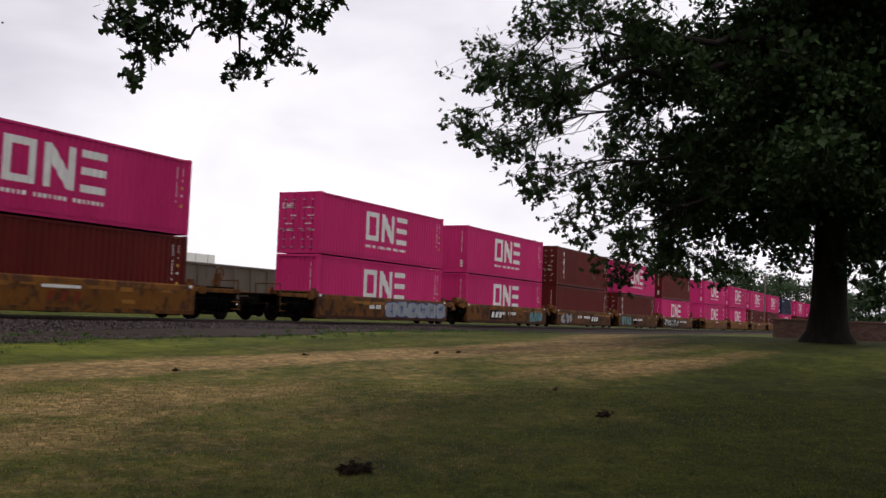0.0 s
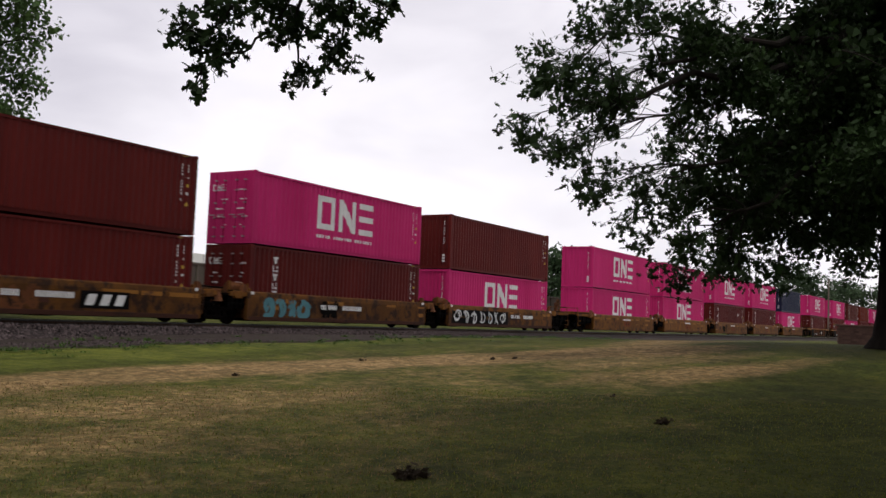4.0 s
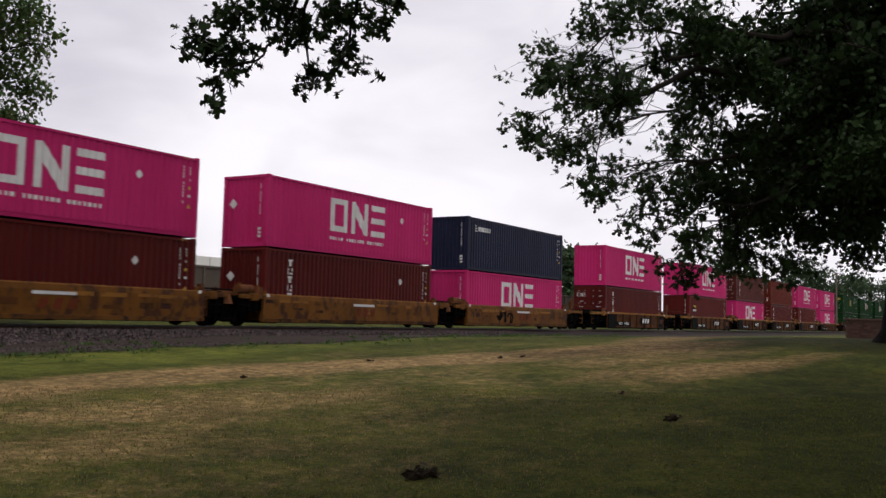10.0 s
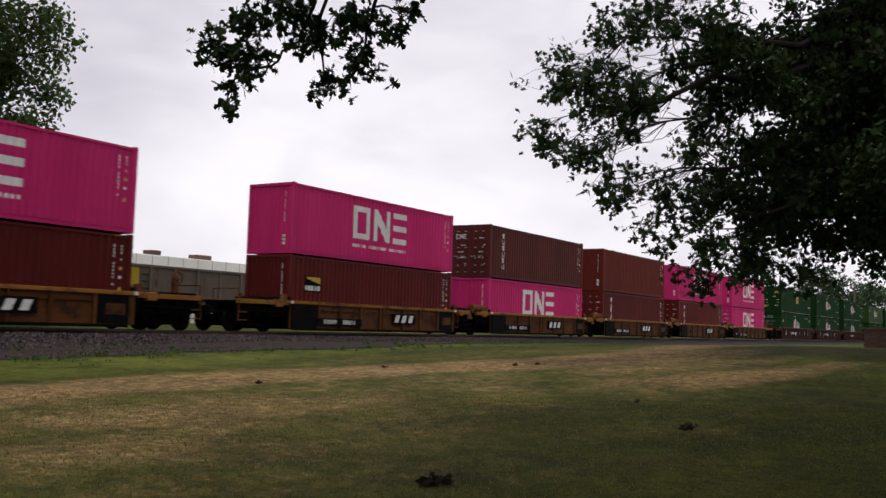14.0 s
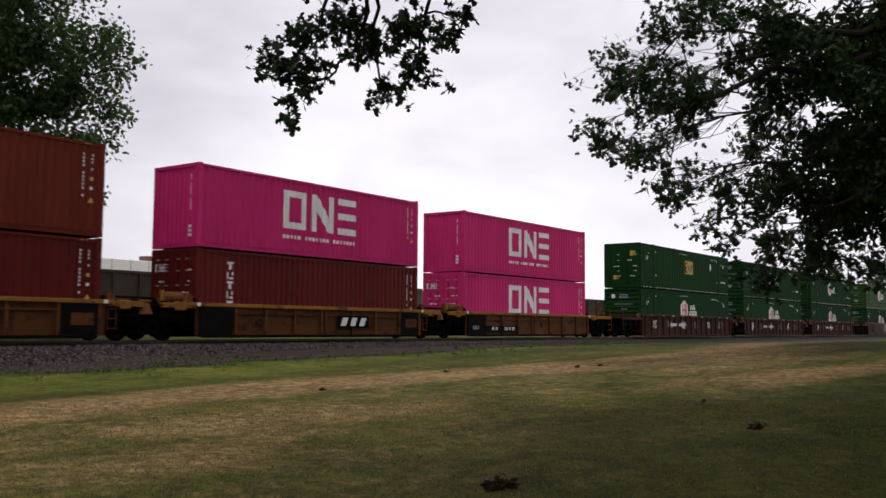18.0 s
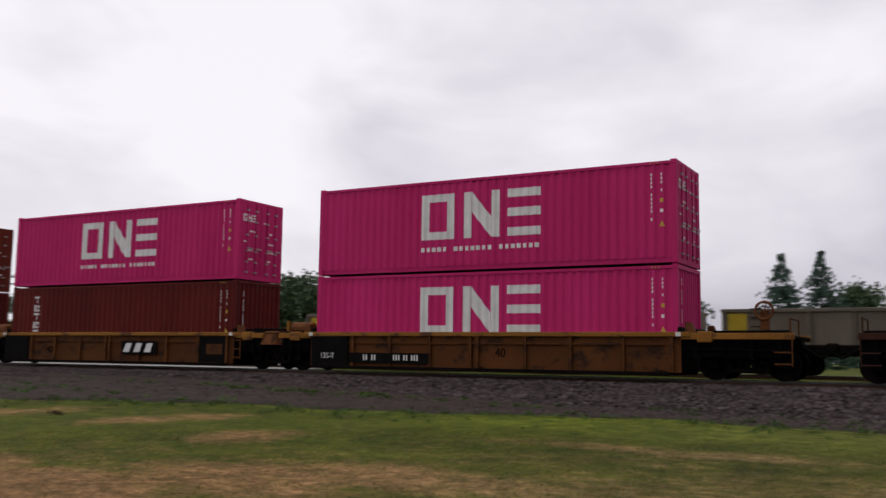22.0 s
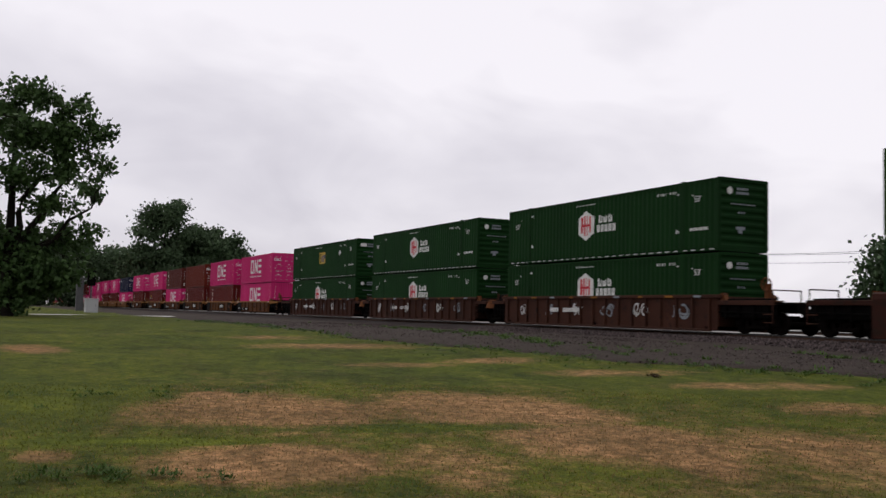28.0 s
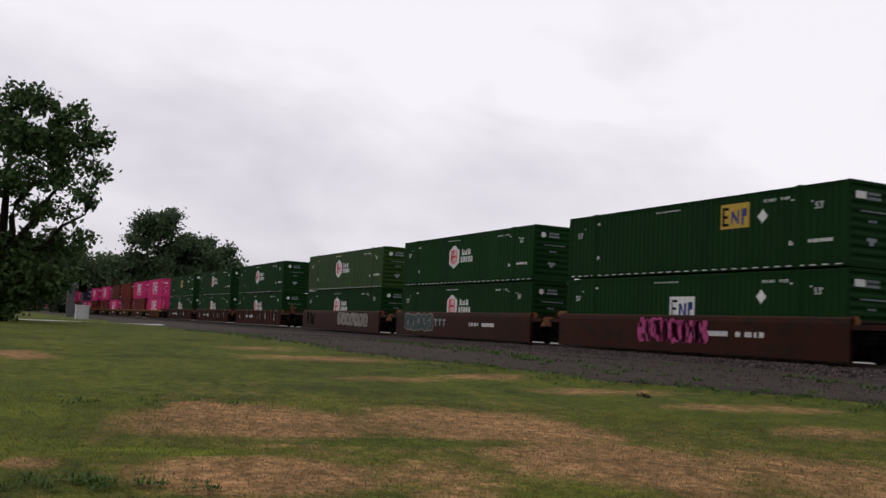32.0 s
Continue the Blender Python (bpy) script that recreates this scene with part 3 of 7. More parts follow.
def container(paint, length, label, mark="none", door_right=True, low_mark=False, seed=0, diamond=False, emblem_x=7.4):
    rng = random.Random(seed)
    L, W, H = length, (2.438 if length < 13 else 2.59), H_BOX
    far = 13 < length
    root = thing("shipping_container", label, "container", "containers on the freight train")
    wave = corrugation(0.30 if far else 0.278, 0.022 if far else 0.036)
    x_in = 0.17
    breaks = wave_breaks(x_in, L - x_in, wave)
    part("side_panel", corrugated(breaks, 0.15, H - 0.11, 0.012), paint, root)
    part("side_panel", corrugated(breaks, 0.15, H - 0.11, W - 0.012, 1), paint, root)
    part("roof_panel", boxes((0.06, L - 0.06, 0.06, W - 0.06, H - 0.08, H - 0.04)), paint, root)
    part("floor_panel", boxes((0.06, L - 0.06, 0.06, W - 0.06, 0.06, 0.12)), M_BLACKPANEL, root)
    frame_bm = boxes((0, L, 0, 0.06, H - 0.12, H - 0.035), (0, L, W - 0.06, W, H - 0.12, H - 0.035), (0, L, 0.05, 0.11, 0.012, 0.16), (0, L, W - 0.11, W - 0.05, 0.012, 0.16),
                     (0, 0.06, 0.05, W - 0.05, H - 0.12, H - 0.005), (L - 0.06, L, 0.05, W - 0.05, H - 0.12, H - 0.005), (0, 0.06, 0.05, W - 0.05, 0, 0.16), (L - 0.06, L, 0.05, W - 0.05, 0, 0.16))
    ends = (0, L)
    posts = (0.0, L - 0.17)
    for px in posts:
        box(frame_bm, px, px + 0.17, -0.003, 0.15, 0.1, H - 0.1)
        box(frame_bm, px, px + 0.17, W - 0.15, W + 0.003, 0.1, H - 0.1)
    if far:  # the lifting posts stand at forty feet on a long box
        for px in ((L - 12.19) / 2, L - (L - 12.19) / 2 - 0.2):
            box(frame_bm, px, px + 0.2, -0.006, 0.06, 0.1, H)
            box(frame_bm, px, px + 0.2, W - 0.06, W + 0.006, 0.1, H)
    part("frame", frame_bm, paint, root)
    cast = boxes((0, 0.178, 0, 0.16, 0, 0.118), bevel=0.012)
    first = part("corner_casting", cast, paint, root)
    first.matrix_local = pose(-0.004, -0.008, 0)
    spots = [(x, y, z) for x in ((0, L) if not far else ((L - 12.19) / 2, L - (L - 12.19) / 2)) for y in (0, W) for z in (-0.004, H - 0.114)]
    for x, y, z in spots[1:]:
        same_part("corner_casting", first.data, root, pose(x - 0.004 if x < L / 2 else x - 0.174, -0.008 if y == 0 else W - 0.152, z))
    first.matrix_local = pose(spots[0][0] - 0.004, -0.008, -0.004)
    # the blank end
    bx = 0.02 if door_right else L - 0.02
    eb = wave_breaks(0.15, W - 0.15, corrugation(0.23, 0.04))
    bm = bmesh.new()
    sgn = 1 if door_right else -1
    if far:  # long boxes have level ribs on their ends
        level_ribs(bm, bx, sgn, W, H)
    row = [] if far else [(bm.verts.new((bx + (d if door_right else -d), y, 0.15)), bm.verts.new((bx + (d if door_right else -d), y, H - 0.11))) for y, d in eb]
    for a, b in zip(row, row[1:]):
        bm.faces.new((b[0], a[0], a[1], b[1]) if door_right else (a[0], b[0], b[1], a[1]))
    part("end_panel", bm, paint, root)
    if not far:
        sg = -1 if door_right else 1
        face = sorted((bx + sg * 0.004, bx + sg * 0.010))
        yy = 0.40
        bm = boxes(*[(*face, yy, yy + 0.035, 1.28 + 0.105 * k, 1.36 + 0.105 * k) for k in range(12) if k not in (4, 9)])
        for k in range(3):
            box(bm, *face, yy - 0.06, yy + 0.10, 0.36 + 0.15 * k, 0.46 + 0.15 * k)
        part("end_marking", bm, M_WHITE, root, "small white code down the end wall")
        if diamond:
            bm = boxes((*face, -0.15, 0.15, -0.15, 0.15))
            bm.transform(Matrix.Translation((0, W - 0.55, 1.75)) @ Matrix.Rotation(radians(45), 4, "X"))
            part("placard", bm, M_WHITE, root, "white diamond placard on the end wall")
    # two door leaves with locking rods
    flat_end = far and mark == "hexagon"
    s = 1 if door_right else -1
    dx = L - 0.03 if door_right else 0.03
    mid = W / 2
    if flat_end:
        part("end_panel", level_ribs(bmesh.new(), dx - s * 0.01, -s, W, H), paint, root)
    for y0, y1 in () if flat_end else ((0.13, mid - 0.01), (mid + 0.01, W - 0.13)):
        bm = boxes((dx - 0.02, dx + 0.02, y0, y1, 0.16, H - 0.12))
        for k in range(5):
            z = 0.30 + k * 0.50
            box(bm, dx - 0.01 + s * 0.02, dx + 0.01 + s * 0.02, y0 + 0.08, y1 - 0.08, z, z + 0.34)
        leaf = part("door", bm, paint, root)
        for k in (0.30, 0.74):
            y = y0 + (y1 - y0) * k
            bm = rod(bmesh.new(), (dx + s * 0.055, y, 0.14), (dx + s * 0.055, y, H - 0.1), 0.02, seg=6)
            part("lock_rod", bm, paint, leaf)
            bm = bmesh.new()
            for z in (0.25, 0.62, 1.02, 1.6, 2.1, 2.5):
                box(bm, dx + s * 0.03, dx + s * 0.085, y - 0.06, y + 0.06, z, z + 0.05)
            box(bm, dx + s * 0.06, dx + s * 0.085, y - 0.02, y + 0.30, 1.12, 1.16)
            part("lock_bracket", bm, paint if far else M_STEEL, leaf, "" if far else "grey steel rod brackets and handle")
        bm = bmesh.new()
        face = sorted((dx + s * 0.031, dx + s * 0.036))
        for z in (0.72, 1.05, 1.36, 1.74, 2.12):
            ya = y0 + rng.uniform(0.10, 0.5)
            for k in range(rng.choice((1, 2, 2))):
                w = rng.uniform(0.05, 0.2)
                if ya + w < y1 - 0.06:
                    box(bm, *face, ya, ya + w, z, z + rng.uniform(0.04, 0.06))
                ya += w + 0.04
        if (y0 < 1) == (s > 0) and not far:
            ya = y0 + 0.10
            for a, b, c, d in ((0, 0.05, 0, 0.26), (0.15, 0.2, 0, 0.26), (0.05, 0.15, 0, 0.05), (0.05, 0.15, 0.21, 0.26), (0.26, 0.31, 0, 0.26), (0.42, 0.47, 0, 0.26), (0.31, 0.42, 0.1, 0.17), (0.53, 0.68, 0, 0.05), (0.53, 0.68, 0.105, 0.155), (0.53, 0.68, 0.21, 0.26)):
                lo, hi = (ya + a, ya + b) if s > 0 else (y0 + y1 - ya - b, y0 + y1 - ya - a)
                box(bm, *face, lo, hi, 2.12 + c, 2.12 + d)
        part("marking", bm, M_WHITE, leaf, "small white lettering on the door")
        if mark == "square":
            face = sorted((dx + s * 0.038, dx + s * 0.044))
            part("placard", boxes((*face, y0 + 0.25, y0 + 0.62, 2.05 if y0 < 1 else 0.55, 2.38 if y0 < 1 else 0.8)), M_YELLOW, leaf, "yellow square placard")
    # markings of the near side
    y = 0.012
    if mark == "shapes":
        w, h = 4.1, 1.44
        shapes = shape_mark(4.0, 0.99, w, h)
        for piece in (shapes[:4], shapes[4:7], shapes[7:8], shapes[8:9], shapes[9:]):
            part("emblem", painted(breaks, y, piece), M_WHITE, root, "large white painted shape")
        bands = [bar(4.0 + i * 0.196, 0.61, 0.125, 0.135) for i in range(21) if i not in (5, 13)]
        part("caption", painted(breaks, y, bands), M_WHITE, root, "row of small white painted bars")
    if diamond:
        d = (9.35, 9.5, 1.95, 1.79, 1.95, 2.11), (9.5, 9.65, 1.79, 1.95, 2.11, 1.95)
        part("placard", painted(breaks, y, d), M_WHITE, root, "white diamond placard")
    if mark == "stack":
        bands = []
        for i in range(6):
            z = 2.42 - i * 0.34
            bands += [bar(1.35, z, 0.30, 0.07), bar(1.46, z - 0.2, 0.09, 0.2)] if i % 2 == 0 else [bar(1.35, z - 0.2, 0.09, 0.26), bar(1.50, z - 0.2, 0.15, 0.08), bar(1.56, z - 0.06, 0.09, 0.12)]
        part("caption", painted(breaks, y, bands), M_WHITE, root, "white marks stacked down the side")
    if mark == "tablet":
        part("placard", painted(breaks, y, [bar(0.95, 1.42, 1.06, 0.66)]), M_BLACKPANEL, root, "black painted panel")
        part("placard", painted(breaks, y, [(1.05, 1.96, 1.98, 1.75, 2.04, 2.04)], 0.006), M_YELLOW, root, "yellow wedge on the panel")
        part("caption", painted(breaks, y, [bar(1.0 + k * 0.19, 1.48, 0.13, 0.2) for k in range(5)], 0.006), M_WHITE, root, "white bars below the patch")
    if mark == "corner":
        part("caption", painted(breaks, y, [bar(0.75, 2.12, 0.28, 0.06), bar(0.75, 2.26, 0.28, 0.06), bar(0.75, 2.40, 0.2, 0.06)] + [bar(1.2 + k * 0.24, 2.16, 0.17, 0.24) for k in range(6)]), M_WHITE, root, "small white emblem and bars near the top corner")
    if mark in ("shapes", "stack", "tablet", "corner", "none") and not far:
        xr = L - 0.62
        bands = [bar(xr + 0.17, 2.45 - 0.11 * k, 0.042, 0.07) for k in range(5) if k != 3] + [bar(xr - 0.12, 2.45 - 0.115 * k, 0.042, 0.075) for k in range(12) if k not in (4, 10)]
        part("marking", painted(breaks, y, bands), M_WHITE, root, "small white code painted near the ends")
        tri = (xr + 0.10, xr + 0.19, 1.02, 1.02, 1.02, 1.18), (xr + 0.19, xr + 0.28, 1.02, 1.02, 1.18, 1.02)
        bm = painted(breaks, y, list(tri))
        bmesh.ops.remove_doubles(bm, verts=bm.verts, dist=0.002)
        part("warning_mark", bm, M_YELLOW, root, "yellow warning triangle")
        part("warning_label", painted(breaks, y, [bar(xr + 0.14, 1.7, 0.10, 0.11)]), M_YELLOW, root, "small yellow label")
        part("height_mark", painted(breaks, y, [bar(xr + 0.14, 1.42, 0.09, 0.09)]), M_WHITE, root, "small white label")
        part("hazard_stripe", plates(0.0, [((L - 0.75 + k * 0.1, H - 0.11), (L - 0.725 + k * 0.1, H - 0.11), (L - 0.70 + k * 0.1, H - 0.06), (L - 0.725 + k * 0.1, H - 0.06)) for k in range(3)], 0.004), M_YELLOW, root, "yellow hazard dashes on the top rail")["kind"] = "stuff"
    if far:
        posts_x = ((L - 12.19) / 2, L - (L - 12.19) / 2)
        bands = [bar(p + (0.45 if k else -0.75), z, 0.06, 0.06) for k, p in enumerate(posts_x) for z in (2.25,)]
        bands += [bar(posts_x[1] - 1.7 + k * 0.16, 2.44, 0.06, 0.11) for k in range(8) if k != 4] + [bar(posts_x[1] + 0.35 + k * 0.15, 0.85, 0.1, 0.12) for k in range(7)] + [bar(6.4 + k * 0.11, 2.55, 0.05, 0.06) for k in range(14)]
        bands += [bar(posts_x[0] + 0.3, 2.37, 0.06, 0.1), bar(posts_x[0] + 0.39, 2.37, 0.05, 0.1), bar(posts_x[1] - 0.45, 2.37, 0.12, 0.05), bar(posts_x[0] + 0.35, 0.8, 0.05, 0.16), bar(posts_x[0] + 0.43, 0.8, 0.06, 0.1), bar(posts_x[1] - 0.5, 0.8, 0.06, 0.16), bar(posts_x[1] - 0.41, 0.8, 0.06, 0.1)]
        part("marking", painted(breaks, y, bands), M_WHITE, root, "small white code bars")
        stripe = [bar(0.3 + k * 0.53, 0.055, 0.26, 0.035) for k in range(30)]
        part("stripe", plates(0.0, [rect(b[0], b[2], b[1] - b[0], 0.035) for b in stripe], 0.003), M_WHITE, root, "broken white reflective stripe")
        for tx in (0.75, L - 1.35):
            lettering("53'", tx, 2.0 if tx > 3 else 1.85, 0.34, -0.012, M_WHITE, root)
        if mark == "hexagon":
            cx, cz = 7.22, 1.6
            hexa = (cx - 0.64, cx, cz - 0.38, cz - 0.70, cz + 0.38, cz + 0.70), (cx, cx + 0.64, cz - 0.70, cz - 0.38, cz + 0.70, cz + 0.38)
            part("emblem", painted(breaks, y, hexa), M_WHITE, root, "white hexagon emblem")
            inner = [bar(cx - 0.40, cz - 0.34, 0.15, 0.76), bar(cx + 0.25, cz - 0.34, 0.15, 0.76), bar(cx - 0.15, cz - 0.46, 0.10, 0.92), bar(cx + 0.05, cz - 0.46, 0.10, 0.92), bar(cx - 0.25, cz - 0.04, 0.5, 0.11)]
            part("emblem_detail", painted(breaks, y, inner, 0.006), M_RED, root, "red bars inside the hexagon")
            words = []
            for k, (ww, hh) in enumerate(((0.22, 0.36), (0.2, 0.26), (0.2, 0.36))):
                words += [bar(8.25 + k * 0.36, cz + 0.06, 0.1, hh), bar(8.25 + k * 0.36 + 0.18, cz + 0.06, 0.1, 0.3), bar(8.35 + k * 0.36, cz + 0.06, 0.08, 0.09)]
            for k in range(5):
                words += [bar(8.08 + k * 0.3, cz - 0.36, 0.1, 0.33), bar(8.23 + k * 0.3, cz - 0.36, 0.09, 0.33), bar(8.18 + k * 0.3, cz - 0.36 + (0.24 if k % 2 else 0.0), 0.05, 0.09)]
            part("caption", painted(breaks, y, words), M_WHITE, root, "two rows of bold white bars")
        if mark == "square":
            cx, cz = (emblem_x, 1.22 if emblem_x < 8 else 1.6) if not low_mark else (7.42, 1.05)
            part("emblem", painted(breaks, y, [bar(cx, cz, 1.48, 0.94)]), M_WHITE if low_mark else M_YELLOW, root, "square emblem panel")
            part("emblem_detail", painted(breaks, y, [bar(cx + 0.10, cz + 0.1, 0.10, 0.72), bar(cx + 0.20, cz + 0.1, 0.26, 0.11), bar(cx + 0.20, cz + 0.40, 0.20, 0.11), bar(cx + 0.20, cz + 0.71, 0.26, 0.11)], 0.006), M_BLACKPANEL, root, "dark bars on the panel")
            part("emblem_detail", painted(breaks, y, [bar(cx + 0.56, cz + 0.15, 0.11, 0.52), (cx + 0.67, cx + 0.86, cz + 0.45, cz + 0.15, cz + 0.67, cz + 0.37), bar(cx + 0.88, cz + 0.15, 0.11, 0.52), bar(cx + 1.1, cz + 0.1, 0.11, 0.62), bar(cx + 1.21, cz + 0.42, 0.16, 0.3)], 0.006), M_BLUE, root, "blue bars on the panel")
            d = (12.15, 12.39, 1.95, 1.68, 1.95, 2.22), (12.39, 12.63, 1.68, 1.95, 2.22, 1.95)
            part("placard", painted(breaks, y, d), M_WHITE, root, "white diamond")
        # end plates that face along the train
        bm = bmesh.new()
        ex = -0.012 if not door_right else L + 0.002
        ox = L + 0.002 if not door_right else -0.012
        for e in (ox,) if not flat_end else (ox, ex):
            for k in range(5):
                box(bm, e, e + 0.01, 0.95 + 0.12 * k, 1.03 + 0.12 * k, 2.42, 2.52)
                box(bm, e, e + 0.01, 0.92 + 0.13 * k, 1.02 + 0.13 * k, 2.26, 2.36)
            for k in range(11):
                box(bm, e, e + 0.01, 0.62 + 0.12 * k, 0.70 + 0.12 * k, 1.84, 1.89)
            for a, b in ((1.0, 1.1), (1.16, 1.22), (1.28, 1.36)):
                box(bm, e, e + 0.01, a, b, 1.5, 1.58)
            box(bm, e, e + 0.01, 0.9, 1.35, 0.86, 0.98)
            box(bm, e, e + 0.01, 1.02, 1.22, 0.72, 0.86)
        part("end_marking", bm, M_TAG_GREY, root, "small pale bars on the end wall")
        if mark == "square":
            part("end_emblem", boxes((ox, ox + 0.012, 0.35, 0.85, 2.28, 2.52)), M_WHITE, root, "small white panel on the end wall")
        for e, yy in () if mark == "square" else ((ox, 0.58),) if not flat_end else ((ox, 0.58), (ex, 1.95)):
            part("end_emblem", rod(bmesh.new(), (e, yy, 2.38), (e + 0.012, yy, 2.38), 0.15, seg=6), M_WHITE, root, "small white hexagon emblem on the end wall")
    return root


def lettering(text, x, z, size, y, material, parent):
    """Readable writing on a wall that faces -y."""
    cu = bpy.data.curves.new("lettering", "FONT")
    cu.body, cu.size, cu.extrude = text, size, 0.003
    tmp = bpy.data.objects.new("lettering", cu)
    dep = bpy.context.evaluated_depsgraph_get()
    me = bpy.data.meshes.new_from_object(tmp, depsgraph=dep)
    me.transform(Matrix.Translation((x, y, z)) @ Matrix.Rotation(radians(90), 4, "X"))
    me.materials.clear()
    me.materials.append(material)
    bpy.data.objects.remove(tmp)
    ob = new("lettering", me)
    ob.parent = parent
    ob["label"] = "painted marking that reads " + text
    return ob


# ---- the train: well cars ----


def wheelset(root, x, yc):
    """One truck under a car end: side frames, bolster, springs and four wheels."""
    bm = bmesh.new()
    for y in (yc - 1.0, yc + 0.88):
        box(bm, x - 1.15, x + 1.15, y, y + 0.12, 0.50, 0.66, bevel=0.03)
        box(bm, x - 0.42, x + 0.42, y, y + 0.12, 0.20, 0.34, bevel=0.03)
        for s in (-1, 1):
            box(bm, x + s * 0.89 - 0.16, x + s * 0.89 + 0.16, y - 0.03, y + 0.15, 0.30, 0.60, bevel=0.04)
            box(bm, x + s * 0.50 - 0.07, x + s * 0.50 + 0.07, y, y + 0.12, 0.22, 0.6)
        for k in (-0.2, 0.0, 0.2):
            rod(bm, (x + k, y + 0.05, 0.32), (x + k, y + 0.05, 0.52), 0.07, seg=8)
    box(bm, x - 0.2, x + 0.2, yc - 1.0, yc + 1.0, 0.42, 0.72)
    part("truck_frame", bm, M_GREASE, root, "black greasy cast steel truck side frame")
    for s in (-0.89, 0.89):
        bm = rod(bmesh.new(), (x + s, yc - 0.8, 0.42), (x + s, yc + 0.8, 0.42), 0.08, seg=8)
        for y0, y1 in ((yc - 0.79, yc - 0.66), (yc + 0.66, yc + 0.79)):
            rod(bm, (x + s, y0, 0.42), (x + s, y1, 0.42), 0.42, seg=20)
        part("wheel_axle", bm, M_GREASE, root)


def scrawl(root, x0, x1, z0, z1, y, material, rng, count, thick=0.09, outline=None):
    """Spray-painted fat loops and strokes with no readable form, on a darker outline."""
    strokes = []
    step = (x1 - x0) / count
    for i in range(count):
        cx = x0 + (i + 0.5) * step
        for k in range(rng.choice((2, 2, 3))):
            if rng.random() < 0.6:
                turn = rng.uniform(0.8, 1.7) * math.pi
                a0 = rng.uniform(0, 6.28)
                rx, rz = step * rng.uniform(0.28, 0.5), (z1 - z0) * rng.uniform(0.22, 0.42)
                ox, oz = cx + rng.uniform(-0.15, 0.15) * step, (z0 + z1) / 2 + rng.uniform(-0.15, 0.15) * (z1 - z0)
                pts = [(ox + rx * math.cos(a0 + turn * j / 9), oz + rz * math.sin(a0 + turn * j / 9)) for j in range(10)]
            else:
                dx = rng.uniform(-0.5, 0.5) * step
                pts = [(cx + dx * (j / 4 - 0.5) + rng.uniform(-0.04, 0.04), z0 + (z1 - z0) * (0.1 + 0.8 * j / 4)) for j in range(5)]
            strokes.append((pts, thick * rng.uniform(0.7, 1.3)))

    def ribbons(extra, yy, mat):
        bm = bmesh.new()
        for pts, w in strokes:
            prev = None
            for j, (px, pz) in enumerate(pts):
                ax, az = pts[max(0, j - 1)]
                bx, bz = pts[min(len(pts) - 1, j + 1)]
                d = math.hypot(bx - ax, bz - az) or 1.0
                nx, nz = -(bz - az) / d * (w + extra), (bx - ax) / d * (w + extra)
                p = bm.verts.new((px + nx, yy, min(z1, max(z0, pz + nz)))), bm.verts.new((px - nx, yy, min(z1, max(z0, pz - nz))))
                if prev:
                    bm.faces.new((prev[0], prev[1], p[1], p[0]))
                prev = p
        return part("graffiti", bm, mat, root, "illegible spray-painted graffiti")

    if outline:
        ribbons(thick * 0.45, y, outline)
        y -= 0.003
    ribbons(0.0, y, material)


def bubbles(root, x0, x1, z0, z1, y, material, rng, count, outline):
    """Fat rounded spray-painted shapes side by side, each with a dark rim and slits; no readable form."""
    step = (x1 - x0) / count
    fills, rims, slits = [], [], []
    for i in range(count):
        cx, cz = x0 + (i + 0.5) * step, (z0 + z1) / 2 + rng.uniform(-0.04, 0.04)
        lean = rng.uniform(-0.12, 0.12)
        wob = [rng.uniform(0.86, 1.08) for _ in range(16)]
        for grow, out in ((1.0, fills), (1.13, rims)):
            loop = []
            for k in range(16):
                a = 2 * math.pi * k / 16
                c, q = math.cos(a), math.sin(a)
                rx = 0.54 * step * math.copysign(abs(c) ** 0.55, c) * wob[k] * grow
                rz = 0.44 * (z1 - z0) * math.copysign(abs(q) ** 0.55, q) * wob[k] * grow
                loop.append((cx + rx + lean * rz, min(z1, max(z0, cz + rz))))
            out.append(loop)
        for _ in range(4):
            sx, sz = cx + rng.uniform(-0.18, 0.18) * step, cz + rng.uniform(-0.2, 0.2) * (z1 - z0)
            w, h = (0.05, rng.uniform(0.18, 0.5)) if rng.random() < 0.6 else (rng.uniform(0.2, 0.4), 0.06)
            slits.append([(sx - w * step * 0.6, sz - h * 0.5), (sx + w * step * 0.6, sz - h * 0.5), (sx + w * step * 0.6 + 0.03, sz + h * 0.5), (sx - w * step * 0.6 + 0.03, sz + h * 0.5)])
    for k, (shapes, mat) in enumerate(((rims, outline), (fills, material), (slits, outline))):
        bm = bmesh.new()
        for j, sh in enumerate(shapes):
            bm.faces.new([bm.verts.new((x, y - 0.003 * k - 0.0004 * j, z)) for x, z in sh])
        part("graffiti", bm, mat, root, "fat spray-painted graffiti shapes")


